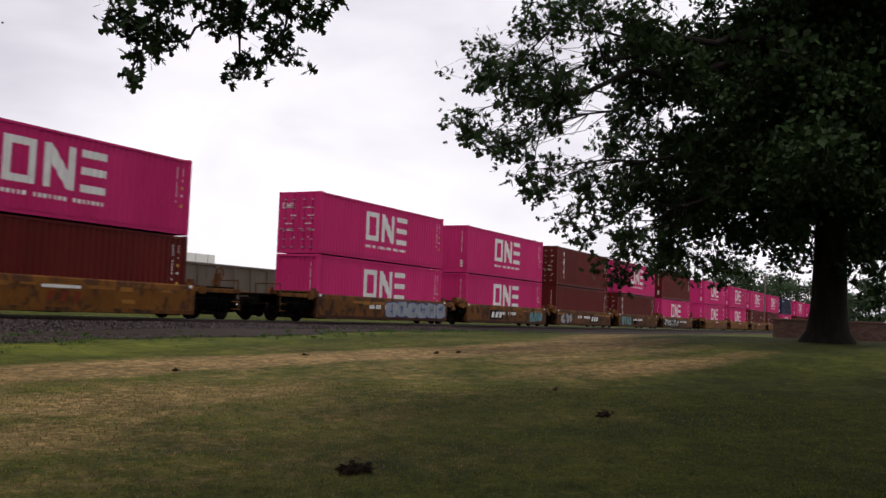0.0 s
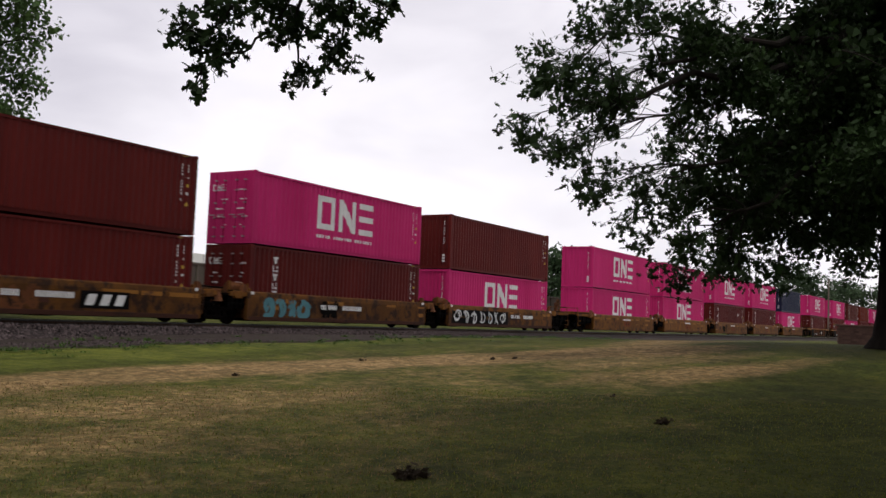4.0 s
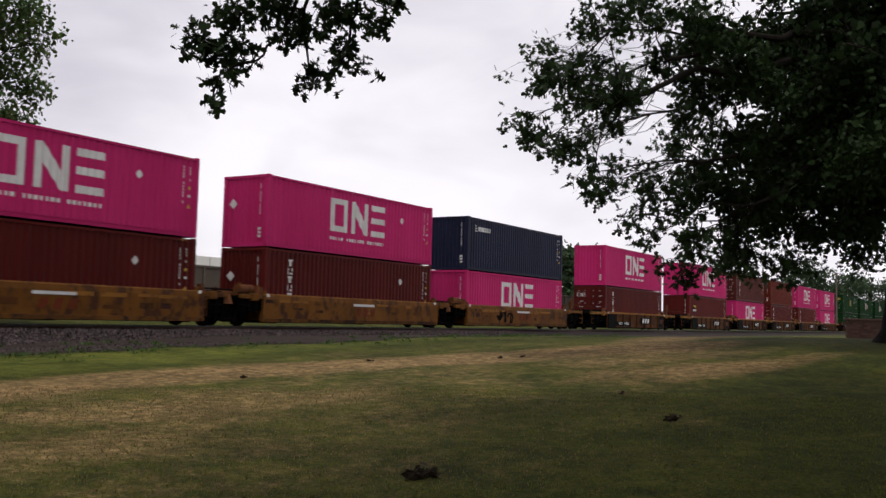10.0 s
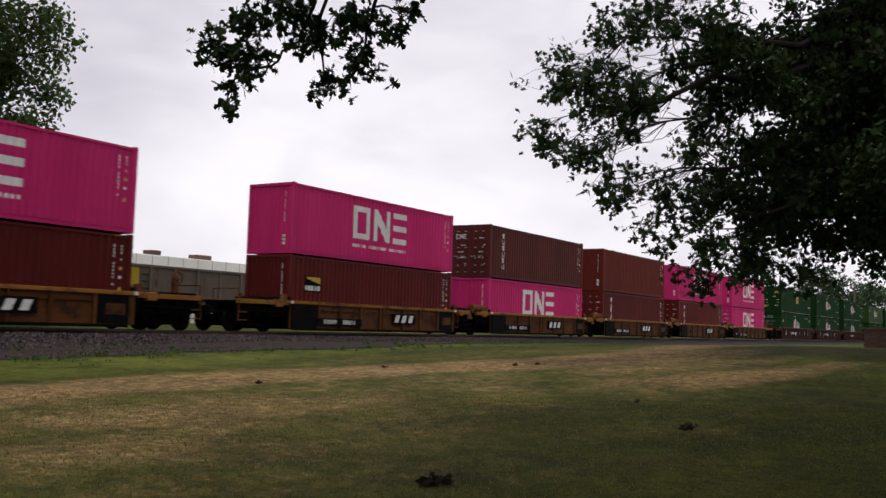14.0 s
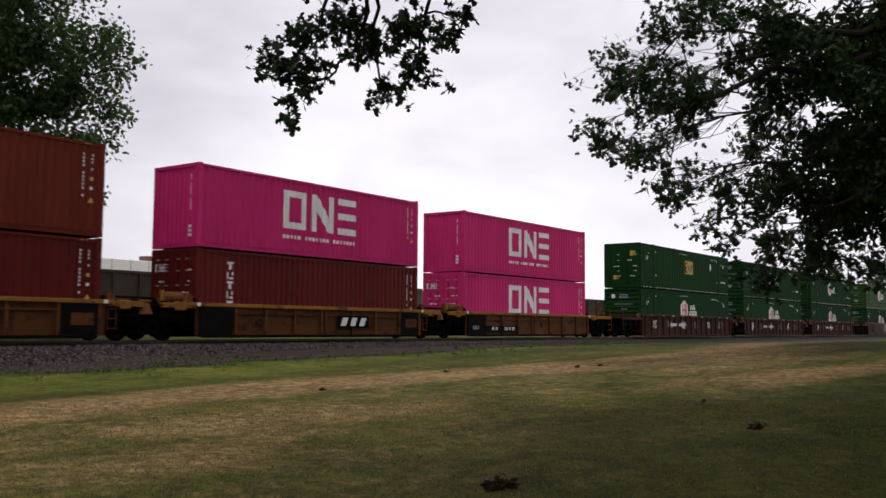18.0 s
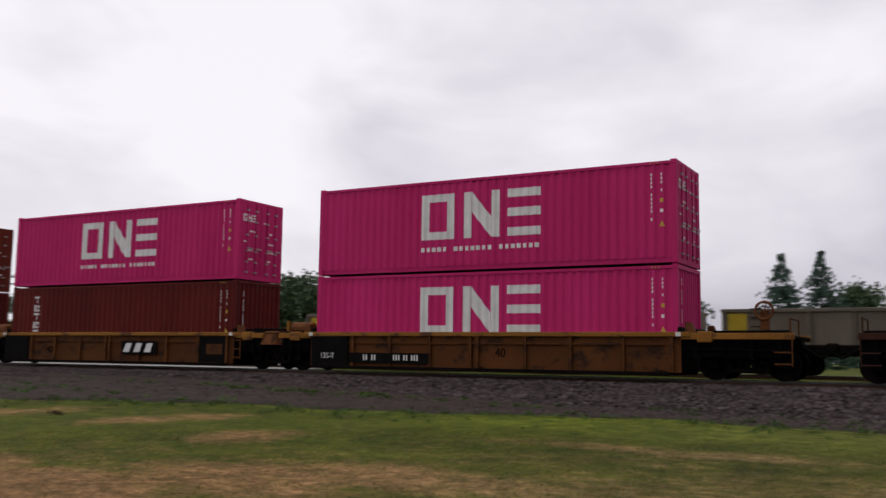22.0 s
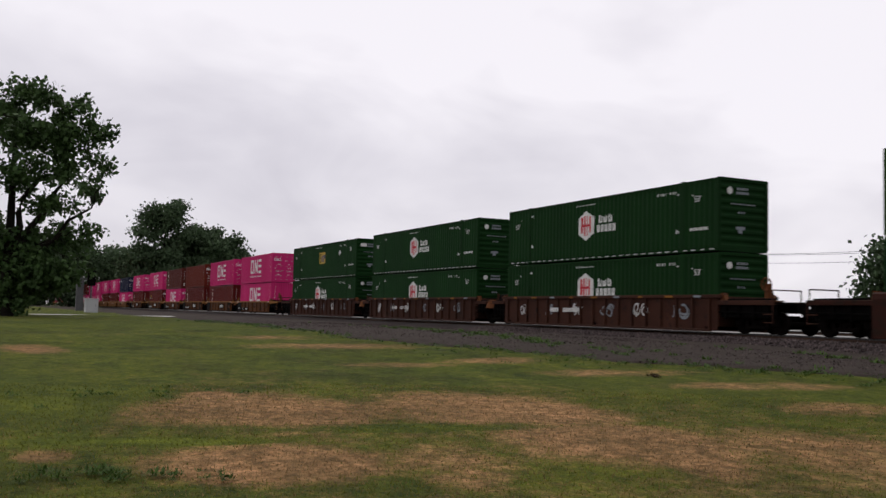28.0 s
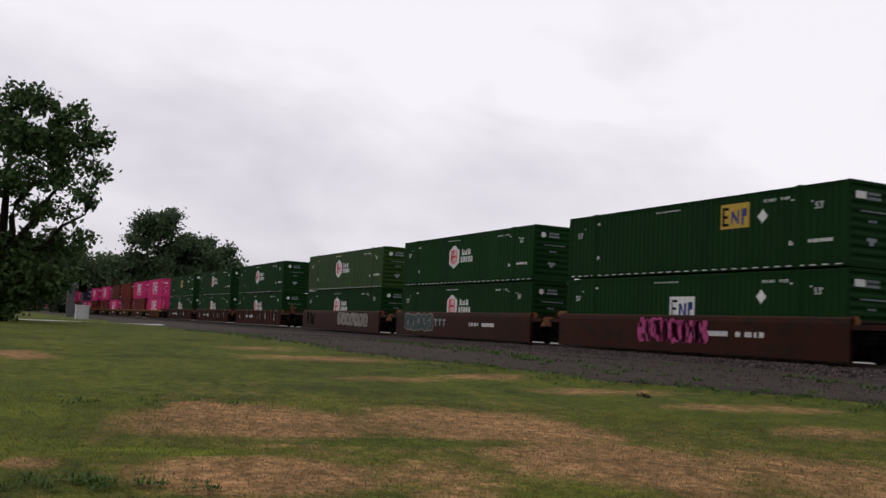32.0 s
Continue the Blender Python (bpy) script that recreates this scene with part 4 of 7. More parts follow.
def well_car(style, L, gap_l, gap_r, end_l, end_r, label, seed):
    """One unit: x = 0 .. L is the well, z = 0 the rail head. end_l and end_r tell whether a coupler end follows, with a truck of its own."""
    rng = random.Random(seed)
    root = thing("well_car", label, "rail car", "well cars of the freight train")
    W = 2.95 if L < 13 else 3.0
    y0 = 1.22 - W / 2 if L < 13 else 1.295 - W / 2
    y1 = y0 + W
    yc = (y0 + y1) / 2
    paint = {"smooth": M_OLDYELLOW, "ribbed": M_PANEL, "rust": M_RUST, "red": M_REDCAR}[style]
    chord = {"smooth": M_OLDYELLOW, "ribbed": M_SILL, "rust": M_RUST, "red": M_REDCAR}[style]
    rusty = style == "smooth" and 5 <= seed <= 9
    if rusty:
        paint = M_RUSTYELLOW
    top = {"smooth": 1.30, "ribbed": 1.28, "rust": 1.48, "red": 1.5}[style]
    low = {"smooth": 0.20, "ribbed": 0.10, "rust": 0.05, "red": 0.04}[style]
    for y, s in ((y0, 1), (y1, -1)):
        if style in ("ribbed", "rust"):
            bm = boxes((-0.1, L + 0.1, y + s * 0.10, y + s * 0.12, low + 0.08, top - 0.1))
            part("side_sheet", bm, paint, root)
            part("top_chord", boxes((-0.35, L + 0.35, y, y + s * 0.14, top - 0.13, top), bevel=0.012), chord, root, "worn yellow top rail of the car side" if style == "ribbed" else "")
            part("bottom_chord", boxes((0.2, L - 0.2, y, y + s * 0.12, low, low + 0.10), bevel=0.01), M_GREASE if style == "ribbed" else paint, root, "grimy black bottom rail" if style == "ribbed" else "")
            if style == "ribbed":
                part("stiffener", boxes((0.35, L - 0.35, y + s * 0.035, y + s * 0.10, top - 0.36, top - 0.315)), paint, root)
            places = (1.57, 2.98, 4.44, 5.87, 6.10, 7.67, 9.08, 10.64, 12.0) if style == "ribbed" else [0.25 + k * (L - 0.6) / 16 for k in range(17)]
            ribs = boxes((0, 0.10, y + s * 0.01, y + s * 0.10, low + 0.1, top - 0.13))
            rib = part("rib", ribs, paint, root)
            rib.matrix_local = pose(places[0], 0, 0)
            for x in places[1:]:
                same_part("rib", rib.data, root, pose(x, 0, 0))
            if style == "rust" and s > 0:
                for k in range(9):
                    x = 1.0 + 1.75 * k
                    part("reflector", boxes((x, x + (0.28, 0.5, 0.4)[k % 3], y - 0.006, y + 0.02, top - 0.115, top - 0.03)), (M_SILL, M_SILL, M_TAG_GREY)[k % 3], root, "worn reflector strip on the top rail")
        else:
            bm = bmesh.new()
            prof = ((0.0, low), (0.0, top - 0.22), (0.03, top - 0.05), (0.10, top), (0.18, top), (0.18, low))
            rows = [[bm.verts.new((x, y + s * dy, z)) for dy, z in prof] for x in (-0.3, L + 0.3)]
            for a in range(len(prof)):
                b = (a + 1) % len(prof)
                bm.faces.new((rows[0][a], rows[1][a], rows[1][b], rows[0][b]))
            bm.faces.new(rows[0])
            bm.faces.new(list(reversed(rows[1])))
            bmesh.ops.recalc_face_normals(bm, faces=bm.faces)
            part("side_sheet", bm, paint, root)
            if style == "smooth" and s > 0:
                part("bottom_chord", boxes((-0.2, L + 0.2, y - 0.012, y + 0.02, low - 0.02, low + 0.13), bevel=0.006), M_RUSTYELLOW if not rusty else M_RUST, root, "rusty lower edge of the car side")
                x = -0.2
                while x < L - 0.4:
                    wide = rng.uniform(0.4, 1.5)
                    edge = rng.random()
                    if edge < (0.4 if rusty else 0.85):
                        part("paint_patch", boxes((x, min(L + 0.2, x + wide), y - 0.004, y + 0.02, top - rng.uniform(0.30, 0.40), top - 0.225)), M_SILL if edge < 0.6 else M_RUSTYELLOW, root, "brighter worn paint along the top edge")
                    if rng.random() < 0.45:
                        z = rng.uniform(0.5, 0.72)
                        part("paint_patch", boxes((x + 0.1, x + rng.uniform(0.35, 0.9), y - 0.003, y + 0.02, z, z + rng.uniform(0.1, 0.22))), rng.choice((M_RUST, M_RUSTYELLOW, M_PANEL, M_SILL)), root, "touched-up patch of other paint")
                    x += wide + rng.uniform(0.05, 0.5)
    part("floor_beam", boxes((0.1, L - 0.1, yc - 1.15, yc + 1.15, 0.16, 0.24), *[(x, x + 0.3, y0 + 0.1, y1 - 0.1, 0.14, 0.25) for x in (0.3, L / 2, L - 0.6)]), M_BLACK, root)
    for side, gap, loose in ((-1, gap_l, end_l), (1, gap_r, end_r)):
        xe = 0 if side < 0 else L
        reach = 3.0 if loose else gap / 2 - 0.35
        xa, xb = sorted((xe + side * 0.12, xe + side * reach))
        box_paint = paint
        part("end_platform", boxes((xa, xb, y0 + 0.17, y1 - 0.17, 1.12, 1.19), bevel=0.01), M_GREASE, root, "dark grimy end platform deck")
        part("centre_sill", boxes((xa, xb, yc - 0.3, yc + 0.3, 0.80, 1.12)), M_BLACK, root)
        for y in (y0 + 0.05, y1 - 0.17):
            part("deck_edge", boxes((xa, xb, y, y + 0.12, 1.08, 1.25), bevel=0.012), chord, root)
        bm = boxes((xa + 0.05, xb - 0.05, y0 + 0.2, y0 + 0.26, 0.62, 1.1))
        for k in range(4):
            px = xa + (xb - xa) * (k + 0.5) / 4
            box(bm, px - 0.04, px + 0.04, y0 + 0.12, y0 + 0.2, 0.55 + 0.08 * (k % 2), 1.08)
        rod(bm, (xa, y0 + 0.14, 0.82), (xb, y0 + 0.14, 0.78), 0.03, seg=6)
        rod(bm, (xa + 0.1, y0 + 0.3, 1.28), (xb - 0.1, y0 + 0.32, 1.3), 0.035, seg=6)
        part("underframe", bm, M_BLACK, root, "black brake rigging under the deck edge")
        if style in ("smooth", "ribbed"):
            px = xe + side * 0.05
            part("reflector", boxes((px - 0.07, px + 0.07, y0 - 0.006, y0 + 0.02, top - 0.12, top - 0.01)), M_WHITE, root, "small white reflector patch")
            part("end_block", boxes((*sorted((xe + side * 0.55, xe + side * 0.95)), y0 + 0.02, y0 + 0.2, 1.0, 1.29), bevel=0.02), chord, root)
        part("bulkhead", boxes((min(xe, xe + side * 0.12), max(xe, xe + side * 0.12), y0 + 0.12, y1 - 0.12, 0.25, 1.42), bevel=0.02), M_BLACKPANEL if style == "ribbed" else paint, root)
        # guides that keep the box in the well
        for yy in (y0 + 0.16, y1 - 0.34):
            bm = bmesh.new()
            x = xe + side * 0.2
            vs = [(x, yy, 1.2), (x + side * 0.3, yy, 1.2), (x + side * 0.16, yy, 1.54), (x, yy, 1.54)]
            f = [bm.verts.new(v) for v in vs]
            g = [bm.verts.new((v[0], v[1] + 0.18, v[2])) for v in vs]
            bm.faces.new(f)
            bm.faces.new(list(reversed(g)))
            for i in range(4):
                j = (i + 1) % 4
                bm.faces.new((f[j], f[i], g[i], g[j]))
            bmesh.ops.recalc_face_normals(bm, faces=bm.faces)
            part("corner_guide", bm, M_RUBBED, root)
        if loose:
            xt = xe + side * 1.75
            wheelset(root, xt, yc)
            bm = boxes(tuple(sorted((xe + side * 3.0, xe + side * 3.75))) + (yc - 0.12, yc + 0.12, 0.72, 0.98), bevel=0.03)
            box(bm, *sorted((xe + side * 3.6, xe + side * 3.84)), yc - 0.2, yc + 0.16, 0.66, 1.02, bevel=0.04)
            part("coupler", bm, M_GREASE, root)
            bm = rod(bmesh.new(), (xe + side * 2.95, yc - 0.25, 0.95), (xe + side * 3.5, yc - 0.3, 0.62), 0.035, seg=6)
            rod(bm, (xe + side * 3.5, yc - 0.3, 0.62), (xe + side * 3.85, yc - 0.25, 0.85), 0.035, seg=6)
            part("air_hose", bm, M_BLACK, root)
            bm = bmesh.new()
            for yy in (y0 + 0.12, yc):
                rod(bm, (xe + side * 2.9, yy, 1.2), (xe + side * 2.9, yy, 1.62), 0.025, seg=6)
            rod(bm, (xe + side * 2.9, y0 + 0.12, 1.62), (xe + side * 2.9, yc, 1.62), 0.025, seg=6)
            for z in (0.45, 0.75):
                rod(bm, (xe + side * 2.95, y0 + 0.06, z), (xe + side * 2.5, y0 + 0.06, z), 0.02, seg=6)
            rod(bm, (xe + side * 2.95, y0 + 0.06, 0.4), (xe + side * 2.95, y0 + 0.06, 1.2), 0.02, seg=6)
            part("handrail", bm, box_paint, root)
            # brake wheel on its stand
            if side > 0:
                x = xe + side * 2.2
                bm = bmesh.new()
                for k in range(16):
                    a, b = 2 * math.pi * k / 16, 2 * math.pi * (k + 1) / 16
                    rod(bm, (x + 0.23 * math.cos(a), y0 + 0.5, 1.85 + 0.23 * math.sin(a)), (x + 0.23 * math.cos(b), y0 + 0.5, 1.85 + 0.23 * math.sin(b)), 0.035, seg=6)
                for k in range(5):
                    a = 2 * math.pi * k / 5
                    rod(bm, (x, y0 + 0.5, 1.85), (x + 0.23 * math.cos(a), y0 + 0.5, 1.85 + 0.23 * math.sin(a)), 0.016, seg=5)
                part("brake_wheel", bm, M_RUBBED, root, "rusty spoked brake wheel on a stand")
                part("brake_stand", boxes((x - 0.11, x + 0.11, y0 + 0.52, y0 + 0.7, 1.2, 1.86), (x - 0.4, x + 0.5, y0 + 0.4, y0 + 0.9, 1.2, 1.26), bevel=0.02), M_RUBBED, root)
        elif side > 0:
            xt = xe + gap / 2
            wheelset(root, xt, yc)
            bm = boxes((xt - 0.55, xt + 0.55, yc - 0.28, yc + 0.28, 0.72, 1.04), bevel=0.05)
            rod(bm, (xt, yc, 0.7), (xt, yc, 1.3), 0.26, seg=14)
            part("articulation_joint", bm, M_RUST, root)
            bm = rod(bmesh.new(), (xt - 0.25, y0 + 0.45, 0.86), (xt - 0.25, y0 + 0.45, 1.22), 0.42, 0.30, seg=12)
            box(bm, xt - 0.75, xt + 0.1, y0 + 0.3, y0 + 0.6, 1.22, 1.32, bevel=0.03)
            part("side_bearing", bm, M_RUBBED, root, "rusty side bearing over the truck")
            part("brake_rod", rod(bmesh.new(), (xt - 1.1, y0 + 0.5, 1.40), (xt + 0.35, y0 + 0.5, 1.38), 0.035, seg=6), M_GREASE, root)
            for a, h in ((0.48, 1.66), (1.5, 1.6)):
                part("guide_post", boxes((xt + a, xt + a + 0.1, y0 + 0.3, y0 + 0.42, 1.19, h), bevel=0.015), chord, root)
            bm = rod(bmesh.new(), (xt + 0.62, y0 + 0.55, 1.42), (xt + 1.42, y0 + 0.55, 1.42), 0.21, seg=14)
            for q in (0.6, 1.4):
                rod(bm, (xt + q, y0 + 0.55, 1.42), (xt + q + 0.06, y0 + 0.55, 1.42), 0.16, seg=14)
            box(bm, xt + 0.7, xt + 0.78, y0 + 0.4, y0 + 0.7, 1.18, 1.4)
            box(bm, xt + 1.25, xt + 1.33, y0 + 0.4, y0 + 0.7, 1.18, 1.4)
            part("brake_cylinder", bm, M_GREASE if style == "rust" else M_RUBBED, root, "rust-streaked air reservoir on the deck")
            bm = rod(bmesh.new(), (xe + 0.15, y0 + 0.06, 0.35), (xe + 0.15, y0 + 0.06, 1.2), 0.02, seg=6)
            rod(bm, (xe + 0.45, y0 + 0.06, 0.35), (xe + 0.45, y0 + 0.06, 1.2), 0.02, seg=6)
            for z in (0.4, 0.7, 1.0):
                rod(bm, (xe + 0.15, y0 + 0.06, z), (xe + 0.45, y0 + 0.06, z), 0.018, seg=6)
            part("ladder", bm, box_paint, root)
    # markings of the near side
    yf = y0 - 0.003
    if style == "ribbed":
        part("plate", boxes((0.0, 1.45, y0 + 0.004, y0 + 0.06, low + 0.02, top - 0.15)), M_BLACKPANEL, root, "black painted end of the car side")
        if seed != 19:
            part("plate", boxes((1.5, 4.5, y0 + 0.004, y0 + 0.06, 0.30, 0.62)), M_BLACKPANEL, root, "black number panel")
            part("caption", plates(y0 + 0.004, dashes(1.95, 0.39, 0.85, 0.17, 8, rng, 0.5) + dashes(3.2, 0.39, 0.95, 0.17, 10, rng, 0.5), 0.006), M_WHITE, root, "white bars of a car number")
        if seed != 20:
            part("plate", boxes((10.76, 12.1, y0 + 0.03, y0 + 0.08, low + 0.12, top - 0.15)), M_BLACKPANEL, root, "black painted patch")
            part("plate", boxes((11.1, 11.85, y0 + 0.024, y0 + 0.03, 0.5, 0.86)), paint, root, "tan window left in the black patch")
        if seed == 20:
            lettering("125-T", 0.35, 0.44, 0.24, y0 - 0.004, M_WHITE, root)
            lettering("40", 6.72, 0.55, 0.36, y0 + 0.09, M_BLACK, root)
        else:
            if seed == 19:
                lettering("40", 2.48, 0.48, 0.40, y0 + 0.09, M_BLACK, root)
            part("plate", boxes((6.85, 8.65, y0 - 0.006, y0 + 0.06, 0.46, 0.95)), M_BLACKPANEL, root, "black lettering panel on the car side")
            part("caption", plates(y0 - 0.006, [((6.95 + k * 0.55, 0.54), (7.25 + k * 0.55, 0.54), (7.39 + k * 0.55, 0.87), (7.09 + k * 0.55, 0.87)) for k in range(3)], 0.006), M_WHITE, root, "three bold white shapes on the black panel")
    else:
        xs = 9.9 if style == "red" else 4.2
        if seed == 9:
            xs = 6.8
        if style == "smooth" and not rusty:
            part("caption", plates(y0 - 0.004, [rect(5.5, top - 0.36, 1.55, 0.10)], 0.006), M_WHITE, root, "long white bar on the top edge")
            part("caption", plates(y0 - 0.004, [((5.7 + k * 0.52, 0.50), (5.98 + k * 0.52, 0.50), (6.08 + k * 0.52, 0.84), (5.8 + k * 0.52, 0.84)) for k in range(3)], 0.006), M_SHAPE_RED, root, "three faded red shapes")
            return root
        part("caption", plates(y0, dashes(xs, 0.72, 1.1, 0.19, 9, rng) + dashes(xs + 1.5, 0.72, 1.4, 0.19, 12, rng), 0.006), M_WHITE, root, "white bars of a car number")
    return root

# ---- ground ----


def smooth(a, b, x):
    k = min(1.0, max(0.0, (x - a) / (b - a)))
    return k * k * (3 - 2 * k)


def ground_z(x, y):
    """A shallow dish round the lawn's middle, a rise under the oak, level land beyond the tracks."""
    r = math.hypot(x, y)
    z = 0.85 * smooth(4, 36, r) + 0.46 * math.exp(-((x - 28) ** 2 + (y - 2.5) ** 2) / 121)
    z += 0.24 * smooth(6, 16, x) * smooth(29.5, 31.5, y) * (1 - smooth(35.5, 37.5, y))
    return z - 0.2 * math.exp(-((y - 25) / 6) ** 2) + 0.02 * math.sin(x * 0.9) * math.sin(y * 0.7)


def gravel_edge(x):
    """How near the gravel strip comes to the lawn's middle."""
    w = 18.4 - 9.0 * smooth(3, 30, -x) - 2.2 * smooth(12, 30, x)
    return w + 1.0 * smooth(-4, 6, x) * (1 - smooth(6, 20, x)) + 0.35 * math.sin(x * 0.8) + 0.22 * math.sin(x * 2.3 + 1)


def make_ground():
    verts, faces = [(0, 0, ground_z(0, 0))], []
    radii = [0.6 * 1.045 ** k for k in range(200)]
    radii = [r for r in radii if r < 2600]
    seg = 150
    for r in radii:
        for k in range(seg):
            a = 2 * math.pi * k / seg
            x, y = r * math.cos(a), r * math.sin(a)
            verts.append((x, y, ground_z(x, y)))
    for k in range(seg):
        faces.append((0, 1 + k, 1 + (k + 1) % seg))
    for i in range(len(radii) - 1):
        for k in range(seg):
            a, b = 1 + i * seg + k, 1 + i * seg + (k + 1) % seg
            faces.append((a, a + seg, b + seg, b))
    g = part_from("ground", verts, faces, M_LAWN, smooth=True)
    tagged(g, "mown lawn, green with scorched straw-coloured drifts", "ground", kind="structure")


make_ground()
TRACK_Y = SIDE_Y + 1.22


def make_gravel():
    verts, faces = [], []
    xs = [-420 + 6 * k for k in range(63)] + [-42 + 0.7 * k for k in range(1, 129)] + [48 + 8 * k for k in range(1, 45)]
    for x in xs:
        e = gravel_edge(x)
        for v in (0.0, 0.02, 0.1, 0.25, 0.5, 0.75, 1.0):
            y = e + (TRACK_Y - 2.2 - e) * v
            verts.append((x, y, ground_z(x, y) + (0.035 if v > 0.01 else -0.03) + 0.018 * noise.noise((x * 1.3, y * 1.3, 0))))
    for i in range(len(xs) - 1):
        for k in range(6):
            a = i * 7 + k
            faces.append((a, a + 7, a + 8, a + 1))
    g = part_from("gravel_strip", verts, faces, M_GRAVEL, smooth=True)
    tagged(g, "strip of dark cinder gravel beside the track", "gravel", kind="structure")


make_gravel()


def ballast_bed(name, yc, label):
    verts, faces = [], []
    prof = ((-6.6, -0.66), (-5.2, -0.50), (-3.6, -0.36), (-2.3, -0.20), (-1.5, -0.14), (1.5, -0.14), (1.9, -0.2), (2.9, -0.42), (4.0, -0.62))
    xs = [-520 + 10 * k for k in range(48)] + [-44 + 0.8 * k for k in range(1, 116)] + [48 + 10 * k for k in range(1, 50)]
    for x in xs:
        for dy, dz in prof:
            n = 0.05 * noise.noise((x * 0.9, dy * 2.0, yc)) + 0.03 * noise.noise((x * 3.1, dy * 5.0, yc))
            verts.append((x, yc + dy, RAIL_Z + dz + n))
    c = len(prof)
    for i in range(len(xs) - 1):
        for k in range(c - 1):
            a = i * c + k
            faces.append((a, a + c, a + c + 1, a + 1))
    b = part_from(name, verts, faces, M_BALLAST, smooth=True)
    return tagged(b, label, "ballast", kind="structure")


ballast_bed("ballast", TRACK_Y, "heaped bed of purplish grey crushed stone ballast")
SIDING_Y = 39.6


def make_track(yc, label, ties):
    root = thing("railway_track", label, "railway track", kind="structure")
    for y in (yc - 0.72, yc + 0.72):
        part("rail", boxes((-520, 520, y - 0.012, y + 0.012, RAIL_Z - 0.16, RAIL_Z - 0.03), (-520, 520, y - 0.07, y + 0.07, RAIL_Z - 0.185, RAIL_Z - 0.16)), M_RAIL, root)
        part("rail_head", boxes((-520, 520, y - 0.036, y + 0.036, RAIL_Z - 0.035, RAIL_Z)), M_RAILHEAD, root, "polished steel rail head")
    if ties:
        bm = boxes((-0.115, 0.115, yc - 1.3, yc + 1.3, RAIL_Z - 0.36, RAIL_Z - 0.185), bevel=0.01)
        t0 = part("tie", bm, M_TIE, root)
        t0.matrix_local = pose(-66, 0, 0)
        for k in range(1, 260):
            same_part("tie", t0.data, root, pose(-66 + 0.51 * k, 0, 0))


make_track(TRACK_Y, "railway track with rusty rails on dark timber ties", True)
make_track(SIDING_Y, "siding track behind the train", False)


def stones():
    """Loose ballast stones along the near shoulder."""
    rng = np.random.RandomState(4)
    n = 38000
    x = rng.uniform(-45, 48, n)
    dy = -rng.uniform(0.9, 6.6, n)
    prof_d = np.array([-6.6, -5.2, -3.6, -2.3, -1.5, 0])
    prof_z = np.array([-0.66, -0.50, -0.36, -0.20, -0.14, -0.14])
    z = RAIL_Z + np.interp(dy, prof_d, prof_z) + 0.01
    size = rng.uniform(0.025, 0.062, n)
    base = np.array([(1, 0, 0), (-1, 0, 0), (0, 1, 0), (0, -1, 0), (0, 0, 1), (0, 0, -1)], float)
    tri = np.array([(0, 2, 4), (2, 1, 4), (1, 3, 4), (3, 0, 4), (2, 0, 5), (1, 2, 5), (3, 1, 5), (0, 3, 5)])
    v = base[None] * size[:, None, None] * rng.uniform(0.6, 1.3, (n, 6, 3))
    a = rng.uniform(0, 6.28, n)
    c, s = np.cos(a)[:, None], np.sin(a)[:, None]
    v = np.stack([v[..., 0] * c - v[..., 1] * s, v[..., 0] * s + v[..., 1] * c + 0.3 * v[..., 2], v[..., 2]], -1)
    v += np.stack([x, TRACK_Y + dy, z], -1)[:, None]
    f = (tri[None] + 6 * np.arange(n)[:, None, None]).reshape(-1, 3)
    x2 = rng.uniform(-48, 20, 15000)
    e2 = np.array([gravel_edge(q) for q in x2])
    y2 = e2 + 0.1 + (20.3 - e2) * rng.rand(15000) ** 0.7
    z2 = np.array([ground_z(p, q) for p, q in zip(x2, y2)]) + 0.03
    n2 = len(x2)
    v2 = base[None] * rng.uniform(0.012, 0.04, n2)[:, None, None] * rng.uniform(0.6, 1.3, (n2, 6, 3)) + np.stack([x2, y2, z2], -1)[:, None]
    v = np.concatenate([v, v2])
    f = (tri[None] + 6 * np.arange(n + n2)[:, None, None]).reshape(-1, 3)
    ob = part_from("ballast_stones", v.reshape(-1, 3).tolist(), f.tolist(), M_STONE)
    tagged(ob, "loose broken ballast stones on the shoulder", "stones", kind="stuff")


stones()


def blades(name, n, spread, material, label, height, seed, keep):
    """Mown grass: bent single blades scattered over the lawn."""
    rng = np.random.RandomState(seed)
    verts, faces = [], []
    tries = 0
    while len(faces) < n and tries < n * 6:
        tries += 1
        r = spread[0] + (spread[1] - spread[0]) * rng.rand() ** 1.3
        a = radians(rng.uniform(-6, 186))
        x, y = r * math.cos(a), r * math.sin(a)
        if y > gravel_edge(x) - 0.05 + 0.4 * (rng.rand() - 0.5) or not keep(x, y, rng):
            continue
        h = height * rng.uniform(0.5, 1.5)
        w = 0.004 + 0.0005 * r
        t = rng.uniform(0, 6.28)
        cx, cy = math.cos(t) * w, math.sin(t) * w
        lx, ly = rng.uniform(-0.6, 0.6) * h, rng.uniform(-0.6, 0.6) * h
        z = ground_z(x, y) - 0.01
        k = len(verts)
        verts += [(x - cx, y - cy, z), (x + cx, y + cy, z), (x + lx, y + ly, z + h)]
        faces.append((k, k + 1, k + 2))
    ob = part_from(name, verts, faces, material)
    tagged(ob, label, "grass", kind="stuff")


